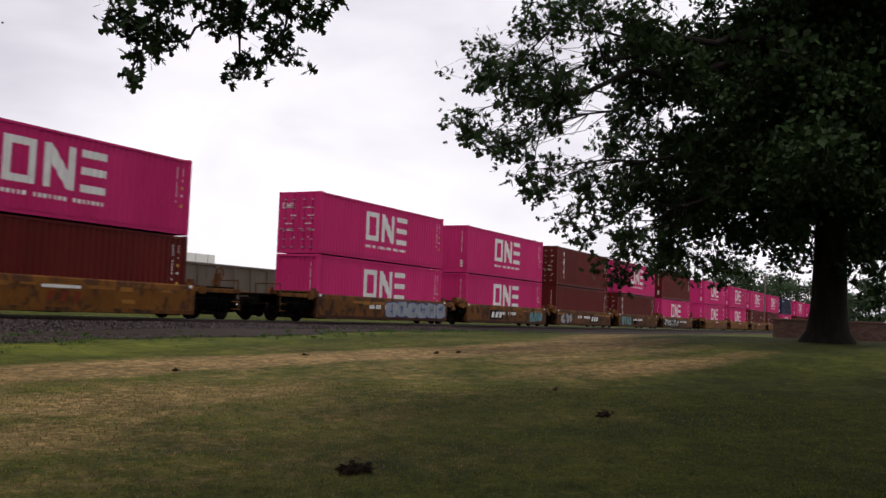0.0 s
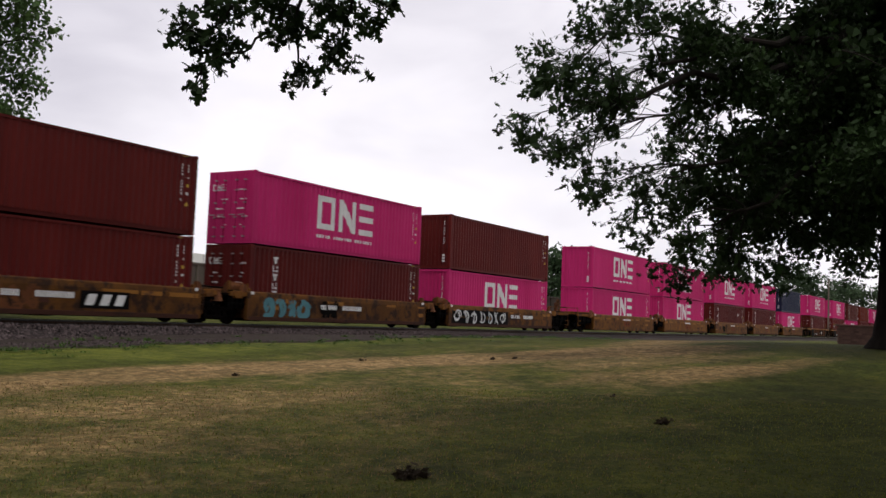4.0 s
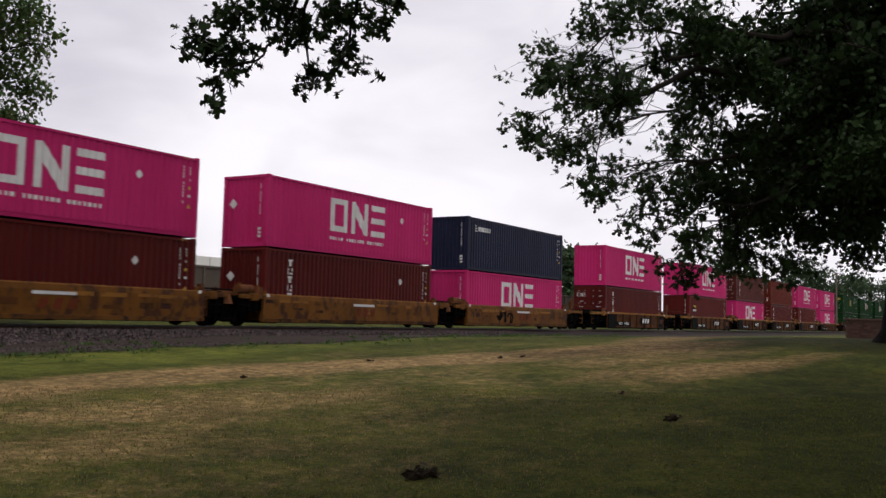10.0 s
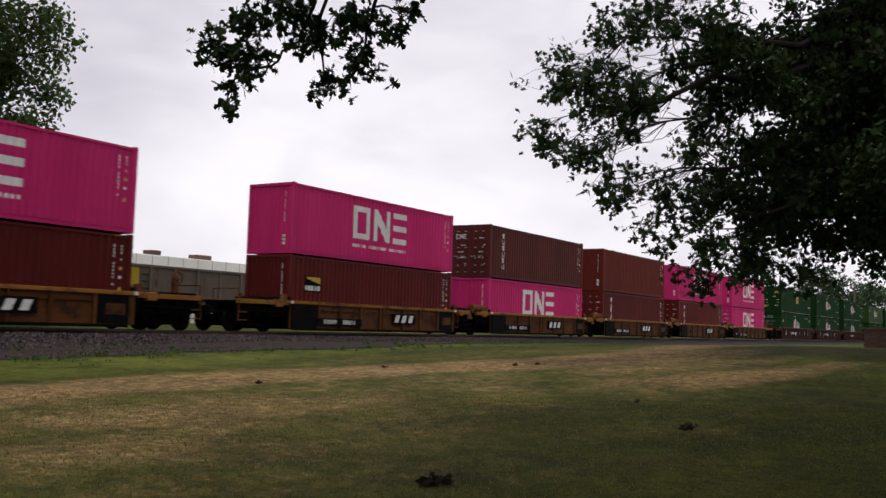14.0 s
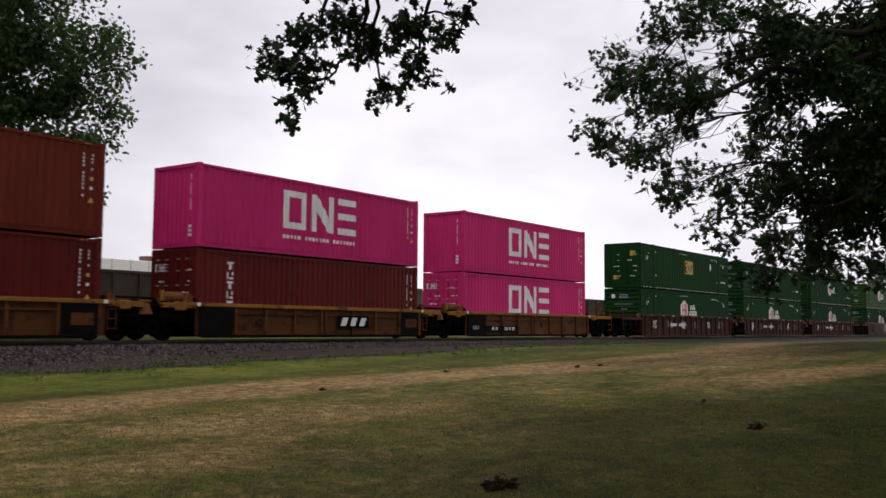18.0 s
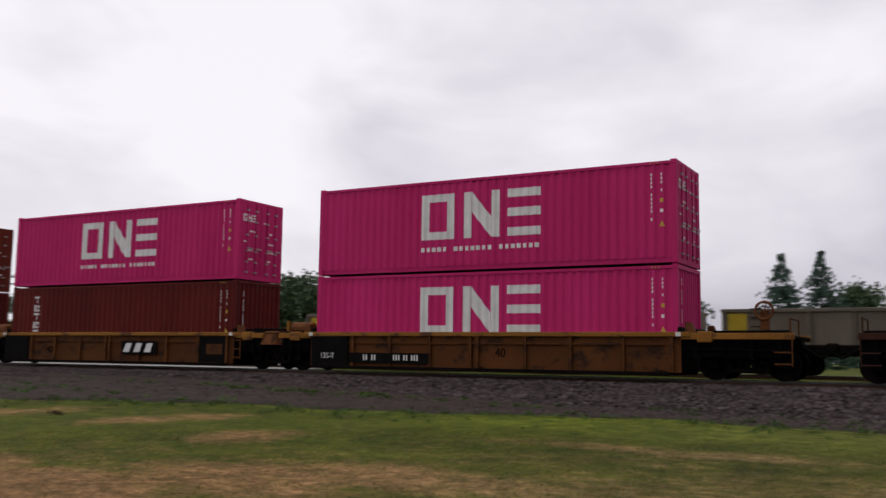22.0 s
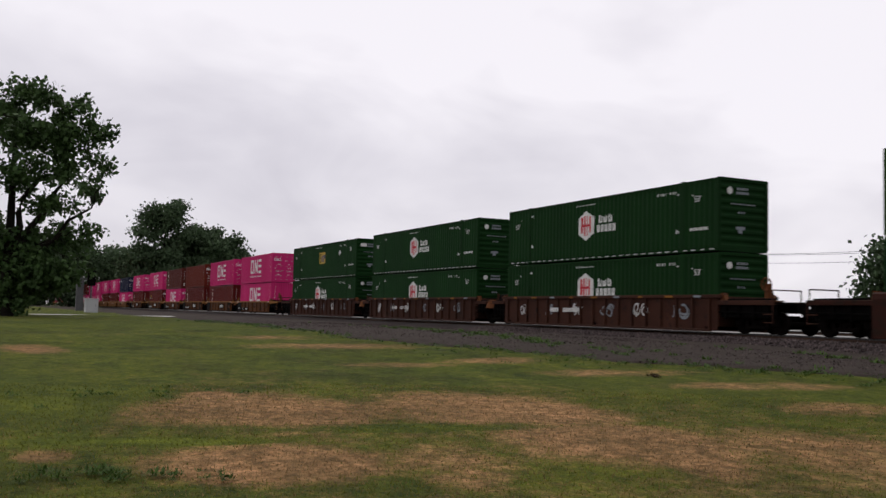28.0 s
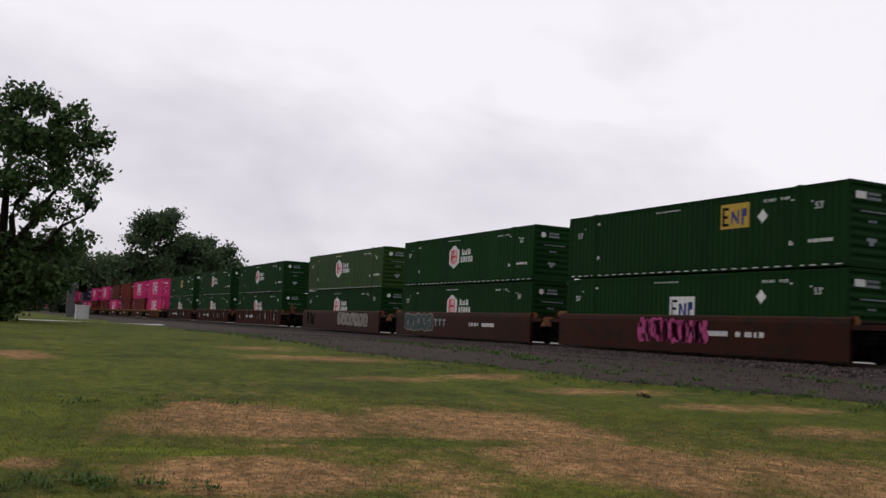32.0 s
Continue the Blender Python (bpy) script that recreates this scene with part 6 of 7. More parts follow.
def crown_oak(label, bx, by, table, heights, radii, first, count, per, seed, size=0.19, lean=(0.03, -0.02)):
    """An oak: a stout trunk, rising upper limbs and long drooping lower ones, leaves in bunches at the twigs' ends."""
    rng = random.Random(seed)
    bz = ground_z(bx, by) - 0.05
    root = thing("oak_tree", label, "tree")
    tv, tf = [], []
    tube([Vector((bx + lean[0] * h, by + lean[1] * h, bz + h)) for h in heights], radii, 16, tv, tf)
    part_from("trunk", tv, tf, M_BARK, root, smooth=True)
    centres, inner = [], []
    for i in range(count):
        u = i / (count - 1)
        h = first + (heights[-1] * 0.9 - first) * u
        a = i * 2.39996 + rng.uniform(-0.3, 0.3)
        reach = max(w for z, w in table) * (1.02 - 0.75 * u)
        rise = 0.34 + 0.8 * u
        lp = limb_path(rng, (bx, by, bz + h), (math.cos(a), math.sin(a), rise), reach, 0.85 - 0.55 * u, 0.11, 9)
        keep = [p for p in lp if math.hypot(p.x - bx, p.y - by) < 0.97 * width_at(table, p.z - bz) + 0.4]
        lv, lf = [], []
        if len(keep) < 3:
            continue
        n = len(keep) - 1
        r0 = 0.13 - 0.06 * u
        tube(keep, [max(0.014, r0 * (1 - 0.88 * j / n)) for j in range(n + 1)], 7, lv, lf)
        for q in range(22):
            j = min(n, 1 + int((n - 0.1) * (q + rng.random()) / 22))
            d = (keep[j] - keep[j - 1]).normalized()
            side = Vector((rng.gauss(0, 1), rng.gauss(0, 1), rng.gauss(0, 0.7) - 0.25)).normalized()
            tp = limb_path(rng, keep[j], d * 0.5 + side, rng.uniform(1.0, 2.3), 0.7, 0.22, 5)
            tp = [p for p in tp if math.hypot(p.x - bx, p.y - by) < width_at(table, p.z - bz) * (0.92 + 0.2 * noise.noise(p * 0.45)) and p.z - bz > table[0][0]]
            if len(tp) < 2:
                continue
            tube(tp, [max(0.006, r0 * 0.15 * (1 - 0.15 * i)) for i in range(len(tp))], 4, lv, lf)
            if keep[j].y - keep[j].x < by - bx + 5:
                inner += [tuple(tp[0]), tuple(tp[1])]
            centres += [tuple(p) for p in tp[-2:] if noise.noise(p * 0.6) > (-0.12 if math.hypot(p.x - bx, p.y - by) > 0.66 * width_at(table, p.z - bz) and p.y - p.x > by - bx + 5 else -0.5)]
        part_from("limb", lv, lf, M_BARK, root)
    v, f = leaves(centres, per, 0.24, size, seed, PLAIN, 0.85)
    if inner:
        v2, f2 = leaves(inner, 12, 0.34, size * 1.7, seed + 1, PLAIN, 0.85)
        k = len(v)
        v += v2
        f += [[i + k for i in q] for q in f2]
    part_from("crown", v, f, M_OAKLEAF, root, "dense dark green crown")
    return root, centres


def far_point(azimuth, elevation, distance):
    a, e = radians(azimuth), radians(elevation)
    return (distance * math.cos(e) * math.sin(a), distance * math.cos(e) * math.cos(a), 1.5 + distance * math.sin(e))


def bend(a, b, sag, steps, rng, wobble=0.05):
    """A limb's line from a to b that arches over and wavers."""
    length = (b - a).length
    return [a.lerp(b, i / steps) + Vector((0, 0, sag * length * math.sin(math.pi * i / steps))) + Vector((rng.gauss(0, 1), rng.gauss(0, 1), rng.gauss(0, 1))) * (wobble * length / steps if 0 < i < steps else 0.0) for i in range(steps + 1)]


def bough_clumps(root, hubs, clumps, rng, thick, density, droop, least=6):
    """Limbs from the nearest of the hubs to each clump (middle, half-width, half-height), with twigs that spread inside it. Returns the twigs' ends."""
    ends = []
    for c, rw, rh in clumps:
        hub = min(hubs, key=lambda h: (h - c).length + 0.6 * max(0.0, h.z - c.z + 0.5))
        line = bend(hub, c, 0.10, 8, rng, 0.25)
        lv, lf = [], []
        r0 = thick * (0.5 + 0.08 * (c - hub).length)
        tube(line, [max(0.012, r0 * (1 - 0.82 * i / 8)) for i in range(9)], 6, lv, lf)
        n = max(least, int(density * 4.2 * rw * rw * rh))
        for _ in range(n):
            d = Vector((rng.gauss(0, 1), rng.gauss(0, 1), rng.gauss(0, 1))).normalized() * rng.random() ** 0.45
            p = c + Vector((d.x * rw, d.y * rw, d.z * rh))
            start = line[rng.choice((5, 6, 6, 7, 7, 8))]
            twig = bend(start, p, droop, 4, rng, 0.22)
            tube(twig, [max(0.006, r0 * 0.2), max(0.006, r0 * 0.15), 0.008, 0.006, 0.004], 4, lv, lf)
            ends.append(tuple(p))
            if rng.random() < 0.5:
                ends.append(tuple(twig[3]))
        part_from("limb", lv, lf, M_BARK, root)
    return ends


def seen_clumps(rows, distance, depth, rng):
    """Clumps from their bearing, height angle and half-sizes in degrees, near one distance."""
    out = []
    for az, el, w, h in rows:
        d = distance(az) + rng.uniform(-depth, depth)
        out.append((Vector(far_point(az, el, d)), d * math.tan(radians(w)), d * math.tan(radians(h))))
    return out


oak_root, _ = crown_oak("large spreading oak with a stout dark trunk", 27.9, 2.75, OAK_WIDTH, (0.0, 0.35, 1.0, 2.2, 3.6, 5.5, 8.0, 11.0, 14.0, 17.0), (0.80, 0.57, 0.48, 0.44, 0.42, 0.40, 0.33, 0.24, 0.15, 0.05), 3.4, 66, 44, 21, 0.165)
# bearing, height, half-width and half-height in degrees of the outer leaf clumps
OAK_UPPER = (
    (62.8, 12.0, 1.38, 1.03), (64.1, 10.8, 1.55, 0.86), (65.0, 14.7, 2.58, 0.96), (67.4, 15.4, 1.72, 1.38), (67.7, 17.7, 2.06, 1.55), (70.4, 18.0, 2.06, 1.38),
    (66.8, 13.1, 1.72, 1.03), (69.2, 13.8, 1.89, 1.2), (66.0, 10.2, 1.55, 0.86), (67.1, 8.7, 1.2, 0.86), (67.4, 7.5, 0.86, 0.69), (68.7, 11.6, 1.38, 0.62),
    (71.2, 15.4, 1.55, 1.72), (72.3, 12.5, 1.38, 1.38), (72.0, 10.4, 0.76, 0.76), (73.6, 14.1, 2.06, 3.1), (74.2, 17.0, 2.41, 2.06), (76.2, 14.6, 2.1, 2.2),
    (76.0, 10.8, 2.1, 2.1), (78.6, 12.2, 2.0, 2.0),
)
OAK_LOWER = (
    (70.7, 8.1, 1.72, 1.03), (69.4, 6.2, 1.38, 0.76), (70.1, 5.2, 1.2, 0.52), (72.4, 7.1, 1.72, 1.72), (73.1, 4.8, 1.72, 1.55), (71.8, 3.4, 1.03, 0.96),
    (72.5, 2.5, 0.96, 0.41), (75.4, 4.5, 2.41, 1.55), (76.1, 3.1, 2.06, 0.62), (78.4, 3.5, 1.72, 1.1), (79.9, 5.1, 1.38, 1.1), (82.2, 3.6, 1.1, 1.24),
    (81.8, 5.6, 2.06, 1.38), (73.7, 8.1, 2.06, 2.06), (78.6, 8.0, 2.0, 1.7), (76.6, 7.2, 1.9, 1.6), (86.2, 4.0, 1.38, 2.41), (87.1, 1.8, 1.03, 0.86),
)


def oak_boughs():
    """The oak's long outer boughs, with star-lobed leaves in ragged bunches."""
    rng = random.Random(77)
    z0 = ground_z(27.9, 2.75)
    hubs = [Vector((27.9 + 0.03 * h, 2.75 - 0.02 * h, z0 + h)) for h in (4.0, 5.5, 7.0, 8.5, 10.0)]
    for az, el, d, h in ((71.5, 15.5, 23.0, 8.0), (73.5, 9.5, 23.5, 5.5), (69.0, 13.2, 22.0, 7.0), (76.5, 7.0, 24.0, 5.5)):
        tip = Vector(far_point(az, el, d))
        line = bend(Vector((27.9, 2.75, z0 + h)), tip, 0.06, 8, rng, 0.2)
        lv, lf = [], []
        tube(line, [0.17 - 0.016 * i for i in range(9)], 8, lv, lf)
        part_from("bough", lv, lf, M_BARK, oak_root)
        hubs += line[5:]
    clumps = seen_clumps(OAK_UPPER + OAK_LOWER, lambda az: 21.5 + 0.22 * max(0.0, az - 62), 1.2, rng)
    ends = bough_clumps(oak_root, hubs, clumps, rng, 0.04, 14.0, -0.05, 7)
    # boughs on the far sides
    far = []
    for k in range(26):
        a = radians(-60 + 170 * rng.random())
        r, h = rng.uniform(6.5, 10.5), rng.uniform(4.5, 12.0)
        far.append((Vector((28.5 + r * math.cos(a), 2.5 + r * math.sin(a) * 0.9 + 1.0, z0 + h)), rng.uniform(1.2, 1.9), rng.uniform(0.8, 1.3)))
    ends += bough_clumps(oak_root, hubs[:5], far, rng, 0.06, 3.0, -0.05)
    v, f = leaves(ends, 6, 0.11, 0.21, 78, LOBED, 0.85)
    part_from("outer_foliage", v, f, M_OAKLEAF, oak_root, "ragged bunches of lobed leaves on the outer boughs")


oak_boughs()

# out of view: crown reach and oversized leaves set to shade the lawn
NEAR_WIDTH = ((6.0, 4.8), (7.2, 9.0), (9.0, 12.0), (12.0, 11.4), (15.0, 7.0), (17.0, 1.0))
near_root, _ = crown_oak("tall oak whose crown overhangs the lawn", 8.2, -2.7, NEAR_WIDTH, (0.0, 0.4, 1.5, 4.0, 7.0, 10.0, 13.0, 16.0), (0.75, 0.52, 0.44, 0.4, 0.34, 0.26, 0.16, 0.05), 5.4, 84, 76, 8, 0.44)


def shade_boughs():
    """Unseen drooping boughs, added on the near oak's other sides to shade the lawn."""
    rng = random.Random(15)
    z0 = ground_z(8.2, -2.7)
    hubs = [Vector((8.3, -2.8, z0 + h)) for h in (4.6, 6.0, 7.5)]
    low = []
    for k in range(44):
        a = radians(-188 + 200 * (k + rng.random()) / 44)
        r, h = rng.uniform(5.5, 11.5), rng.uniform(2.6, 7.5)
        low.append((Vector((8.2 + r * math.cos(a), -4.2 + r * math.sin(a), z0 + h)), rng.uniform(1.5, 2.2), rng.uniform(1.0, 1.5)))
    ends = bough_clumps(near_root, hubs, low, rng, 0.06, 1.6, -0.05)
    v, f = leaves(ends, 14, 0.3, 0.42, 16, PLAIN, 0.85)
    part_from("low_foliage", v, f, M_OAKLEAF, near_root, "unseen drooping leaf bunches added to shade the lawn")


shade_boughs()
# the hanging twigs: bearing, height, half-width, half-height in degrees
SPRAY_TIP = (
    (43.1, 15.5, 0.96, 1.31), (44.6, 15.0, 1.44, 0.96), (45.9, 15.7, 1.03, 0.86), (45.5, 17.5, 1.55, 1.2),
)
SPRAY_TAIL = (
    (46.2, 14.4, 0.76, 0.48), (45.3, 13.9, 0.76, 0.55), (44.6, 13.2, 0.5, 0.5), (44.6, 12.3, 0.24, 0.36),
)
SPRAY_MIDDLE = (
    (45.2, 20.2, 1.2, 0.9), (48.2, 20.3, 1.6, 1.1), (47.9, 17.9, 1.72, 1.38), (49.7, 17.2, 1.38, 1.2), (48.6, 16.5, 1.38, 0.69), (50.1, 14.6, 1.03, 0.83), (50.0, 13.8, 0.76, 0.48),
)
SPRAY_END = (
    (51.8, 15.7, 1.1, 1.1), (53.2, 14.9, 0.62, 0.69), (51.5, 14.3, 0.69, 0.52), (51.7, 18.0, 1.55, 1.03), (53.8, 17.5, 0.86, 1.2), (54.7, 18.7, 0.62, 1.03),
    (51.5, 20.4, 1.4, 1.0), (54.2, 20.6, 1.2, 0.9),
)


def spray(label, anchor, rows, via, seed, sway):
    """A hanging branch with lobed leaves, which swings a little in the wind about the place where it hangs."""
    rng = random.Random(seed)
    root = thing("oak_branch", label, "branch", "hanging oak branches")
    anchor = Vector(anchor)
    stem = [Vector((0, 0, 0))] + [Vector(far_point(*p)) - anchor for p in via]
    sv, sf = [], []
    if len(stem) > 1:
        full = []
        for a, b in zip(stem, stem[1:]):
            full += bend(a, b, 0.03, 4, rng, 0.15)[:-1]
        full.append(stem[-1])
        tube(full, [0.022 - 0.015 * i / len(full) for i in range(len(full))], 6, sv, sf)
        part_from("stem", sv, sf, M_BARK, root)
        stem = full
    centres = []
    for c, rw, rh in seen_clumps(rows, lambda az: 9.3, 0.15, rng):
        c = c - anchor
        hub = min(stem, key=lambda h: (h - c).length)
        line = bend(hub, c, 0.06, 5, rng, 0.2)
        lv, lf = [], []
        tube(line, [0.012, 0.011, 0.010, 0.008, 0.006, 0.004], 5, lv, lf)
        for _ in range(max(3, int(330 * rw * rh))):
            d = Vector((rng.gauss(0, 1), rng.gauss(0, 1), rng.gauss(0, 1))).normalized() * rng.random() ** 0.45
            p = c + Vector((d.x * rw, d.y * rw, d.z * rh))
            twig = bend(line[rng.choice((2, 3, 4, 4, 5))], p, -0.05, 3, rng, 0.2)
            tube(twig, [0.006, 0.005, 0.004, 0.003], 4, lv, lf)
            centres += [tuple(p), tuple(twig[2])]
        part_from("twig", lv, lf, M_BARK, root)["kind"] = "stuff"
    v, f = leaves(centres, 3, 0.05, 0.112, seed, LOBED, 0.9)
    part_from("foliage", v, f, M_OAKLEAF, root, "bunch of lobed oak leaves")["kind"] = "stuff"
    root.matrix_world = Matrix.Translation(anchor)
    swaying.append((root, anchor, sway))
    return root


swaying = []
hung = [far_point(az, el, 9.3) for az, el in ((46.5, 21.0), (49.5, 21.0), (53.0, 21.0))]
spray("leafy oak branch hanging over the lawn", hung[0], SPRAY_TIP, ((46.3, 18.0, 9.3), (44.8, 15.4, 9.3)), 3, 1.0)
spray("thin drooping oak branch over the lawn", hung[1], SPRAY_TAIL, ((48.8, 17.8, 9.3), (48.4, 16.4, 9.3), (47.0, 14.8, 9.25), (44.8, 13.6, 9.2)), 6, 0.8)
spray("leafy oak branch hanging over the lawn", hung[1], SPRAY_MIDDLE, ((49.4, 17.0, 9.4), (50.1, 14.4, 9.4)), 4, 0.55)
spray("thin leafy oak branch hanging over the lawn", hung[2], SPRAY_END, ((52.6, 18.0, 9.45), (52.2, 15.6, 9.4)), 5, 0.5)
# the bough that they hang from
bough = [Vector(p) for p in ((8.25, -2.7, 6.4), (8.2, 0.0, 7.0), (8.1, 2.6, 6.6), (7.9, 4.4, 5.6), hung[2], hung[1], hung[0])]
bv, bf = [], []
tube(bough, (0.2, 0.15, 0.11, 0.08, 0.05, 0.04, 0.025), 8, bv, bf)
part_from("bough", bv, bf, M_BARK, near_root)


def clump_tree(name, label, base, heights, radii, lean, tables, distance, depth, leaf_mat, seed, density, per, leaf, thick=0.05, stems=(), fill=0.9):
    """A tree of rising stems and rounded leaf clumps with gaps between them."""
    rng = random.Random(seed)
    bx, by = base
    z0 = ground_z(bx, by) - 0.05
    root = thing(name, label, "tree")
    tv, tf = [], []
    trunk = [Vector((bx + lean[0] * h, by + lean[1] * h, z0 + h)) for h in heights]
    tube(trunk, radii, 14, tv, tf)
    part_from("trunk", tv, tf, M_BARK, root, smooth=True)
    hubs = [p for p, h in zip(trunk, heights) if h > heights[-1] * 0.2]
    for h0, sx, sy, h1 in stems:
        line = bend(Vector((bx + lean[0] * h0, by + lean[1] * h0, z0 + h0)), Vector((bx + sx, by + sy, z0 + h1)), 0.05, 8, rng, 0.15)
        lv, lf = [], []
        tube(line, [radii[0] * 0.42 * (1 - 0.1 * i) for i in range(9)], 8, lv, lf)
        part_from("stem", lv, lf, M_BARK, root)
        hubs += line[3:]
    rows = [(c, fill * w, fill * h) for c, w, h in seen_clumps(tables, lambda az: distance, depth, rng)]
    # the same again, looser, on the far side
    deep = [(c + Vector((bx, by, 0)).normalized() * rng.uniform(2.0, 5.0) * depth / 2 + Vector((rng.gauss(0, 0.5), 0, rng.gauss(0, 0.5))), w * 0.8, h * 0.8) for c, w, h in rows[::2]]
    ends = bough_clumps(root, hubs, rows + deep, rng, thick, density, 0.04)
    v, f = leaves(ends, per, 0.17, leaf, seed, PLAIN, 0.85)
    part_from("crown", v, f, leaf_mat, root, "leafy crown of rounded clumps with gaps")
    return root


ELM_LEFT = (
    (15.6, 19.2, 1.72, 1.89), (14.9, 15.6, 1.2, 1.2), (14.5, 17.5, 0.76, 1.03), (17.7, 17.5, 2.41, 2.06), (18.6, 19.8, 2.41, 1.55), (21.2, 19.1, 2.41, 2.06),
    (24.3, 19.3, 2.75, 2.06), (27.6, 18.7, 2.75, 2.06), (30.5, 18.8, 2.06, 2.06), (32.0, 19.0, 0.76, 1.38), (17.8, 13.5, 1.55, 1.31), (20.5, 15.2, 2.41, 2.06),
    (19.5, 12.5, 1.72, 1.03), (23.2, 13.8, 2.06, 1.72), (23.6, 16.1, 2.06, 1.38), (26.9, 14.6, 2.41, 2.06),
)
ELM_RIGHT = (
    (30.2, 15.4, 2.41, 2.06), (33.0, 16.1, 1.72, 1.55), (34.3, 15.1, 1.14, 1.38), (32.3, 13.3, 2.06, 1.72), (34.1, 12.0, 1.2, 1.2), (30.1, 12.2, 2.41, 1.38),
    (27.5, 11.6, 2.06, 1.38), (30.4, 9.9, 1.72, 1.2), (32.9, 10.4, 1.72, 0.96), (30.0, 7.6, 1.2, 1.2), (31.6, 7.3, 1.38, 0.86), (33.4, 7.1, 1.14, 0.34),
    (30.3, 5.8, 1.2, 0.69), (31.8, 5.5, 0.86, 0.52),
)
ELM_ENDS = (
    (17.8, 11.5, 1.55, 1.72), (20.1, 9.4, 1.72, 1.89), (17.6, 9.0, 1.03, 0.76), (18.7, 5.0, 1.38, 0.96), (20.8, 4.0, 1.38, 0.62), (17.8, 3.9, 0.86, 0.48),
    (18.0, 7.2, 1.2, 1.1), (19.6, 6.6, 1.4, 1.2), (21.0, 6.2, 1.3, 1.2),
    (17.7, 23.0, 2.75, 2.06), (21.9, 23.2, 3.1, 2.41), (26.0, 23.2, 3.1, 2.41), (29.6, 22.3, 2.75, 2.06), (23.6, 26.1, 3.1, 2.41), (27.0, 25.8, 2.75, 2.06),
)
MAPLE_UPPER = (
    (-89.0, 11.5, 1.38, 1.03), (-87.8, 11.6, 1.38, 1.1), (-86.3, 11.1, 1.2, 1.03), (-85.4, 11.2, 0.83, 0.83), (-88.3, 9.5, 1.72, 1.38), (-86.5, 9.3, 1.72, 1.38),
    (-84.7, 10.1, 1.2, 0.86), (-84.0, 9.6, 0.55, 0.62), (-88.4, 7.5, 1.72, 1.2), (-86.4, 7.4, 1.55, 1.2), (-84.6, 8.2, 1.03, 0.76), (-83.9, 7.9, 0.41, 0.31),
    (-84.8, 6.5, 0.96, 0.48), (-84.4, 6.1, 0.48, 0.24),
)
MAPLE_LOWER = (
    (-87.2, 5.6, 1.38, 0.86), (-85.5, 5.4, 0.86, 0.62), (-88.2, 3.3, 2.06, 1.2), (-86.2, 3.6, 1.55, 1.1), (-84.7, 4.0, 0.76, 0.96), (-87.2, 1.6, 2.41, 1.38),
    (-88.6, 0.4, 2.06, 1.2), (-85.6, 2.0, 1.2, 0.86), (-90.6, 10.4, 1.72, 1.72), (-91.0, 7.3, 2.06, 2.06), (-90.7, 3.6, 2.06, 2.06),
)

# trees between the two tracks
clump_tree("elm_tree", "tall leafy tree standing between the tracks", (13.2, 33.9), (0.0, 0.4, 1.5, 4.0, 6.5, 9.0, 12.0, 15.0, 18.0), (0.56, 0.42, 0.36, 0.31, 0.26, 0.20, 0.14, 0.09, 0.04), (0.17, 0.0), ELM_LEFT + ELM_RIGHT + ELM_ENDS, 36.6, 2.0, M_ELMLEAF, 31, 8.5, 11, 0.19, 0.06, ((3.0, -2.5, -0.5, 12.0), (3.5, 6.0, 0.5, 12.5), (4.5, 0.0, 1.5, 15.0), (3.5, 7.0, -0.5, 8.0)), 1.08)
broadleaf("elm_tree", "low leafy young tree beside the siding", (10.3, 35.0), 5.6, 1.4, 1.0, 0.08, M_ELMLEAF, 36, limbs=14, twigs=8, per=11, leaf=0.2, spread=0.28)
broadleaf("elm_tree", "slim leafy young tree beside the siding", (7.1, 35.0), 8.0, 1.4, 2.2, 0.08, M_ELMLEAF, 37, limbs=14, twigs=8, per=14, leaf=0.2, spread=0.28)
broadleaf("ash_tree", "slim pale green tree behind the train", (3.5, 33.0), 10.4, 4.2, 0.7, 0.16, M_BIRCHLEAF, 32, limbs=48, twigs=10, per=12, leaf=0.17, spread=0.24, shape=0.08, droop=0.05, blunt=0.12)
broadleaf("ash_tree", "slender pale green tree behind the train", (5.8, 33.4), 10.0, 1.2, 2.5, 0.07, M_BIRCHLEAF, 38, limbs=18, twigs=7, per=9, leaf=0.18, spread=0.2, shape=0.3, droop=-0.3)
broadleaf("elm_tree", "leafy tree standing between the tracks", (17.6, 34.3), 9.5, 3.4, 1.6, 0.16, M_ELMLEAF, 33, limbs=24, twigs=10, per=9, leaf=0.26, spread=0.36, shape=0.6)
# the lone tree by the path, and the wood's edge far down the line
clump_tree("maple_tree", "broad leafy tree beside the concrete path", (-50.5, 1.0), (0.0, 0.4, 1.2, 2.4, 4.0, 6.0, 8.0, 10.0), (0.5, 0.36, 0.30, 0.27, 0.22, 0.16, 0.1, 0.04), (0.02, 0.0), MAPLE_UPPER + MAPLE_LOWER, 49.5, 1.8, M_MAPLELEAF, 34, 7.0, 11, 0.26, 0.05, ((2.2, 0.5, 2.6, 7.5), (2.0, -0.5, -2.8, 7.0), (2.6, 1.5, 1.5, 8.6), (2.0, 1.0, 3.6, 5.5)))
broadleaf("maple_tree", "small young tree on the lawn's edge", (-60.5, -0.4), 5.0, 2.2, 0.6, 0.09, M_BIRCHLEAF, 35, limbs=16, twigs=6, per=14, leaf=0.24, spread=0.35)
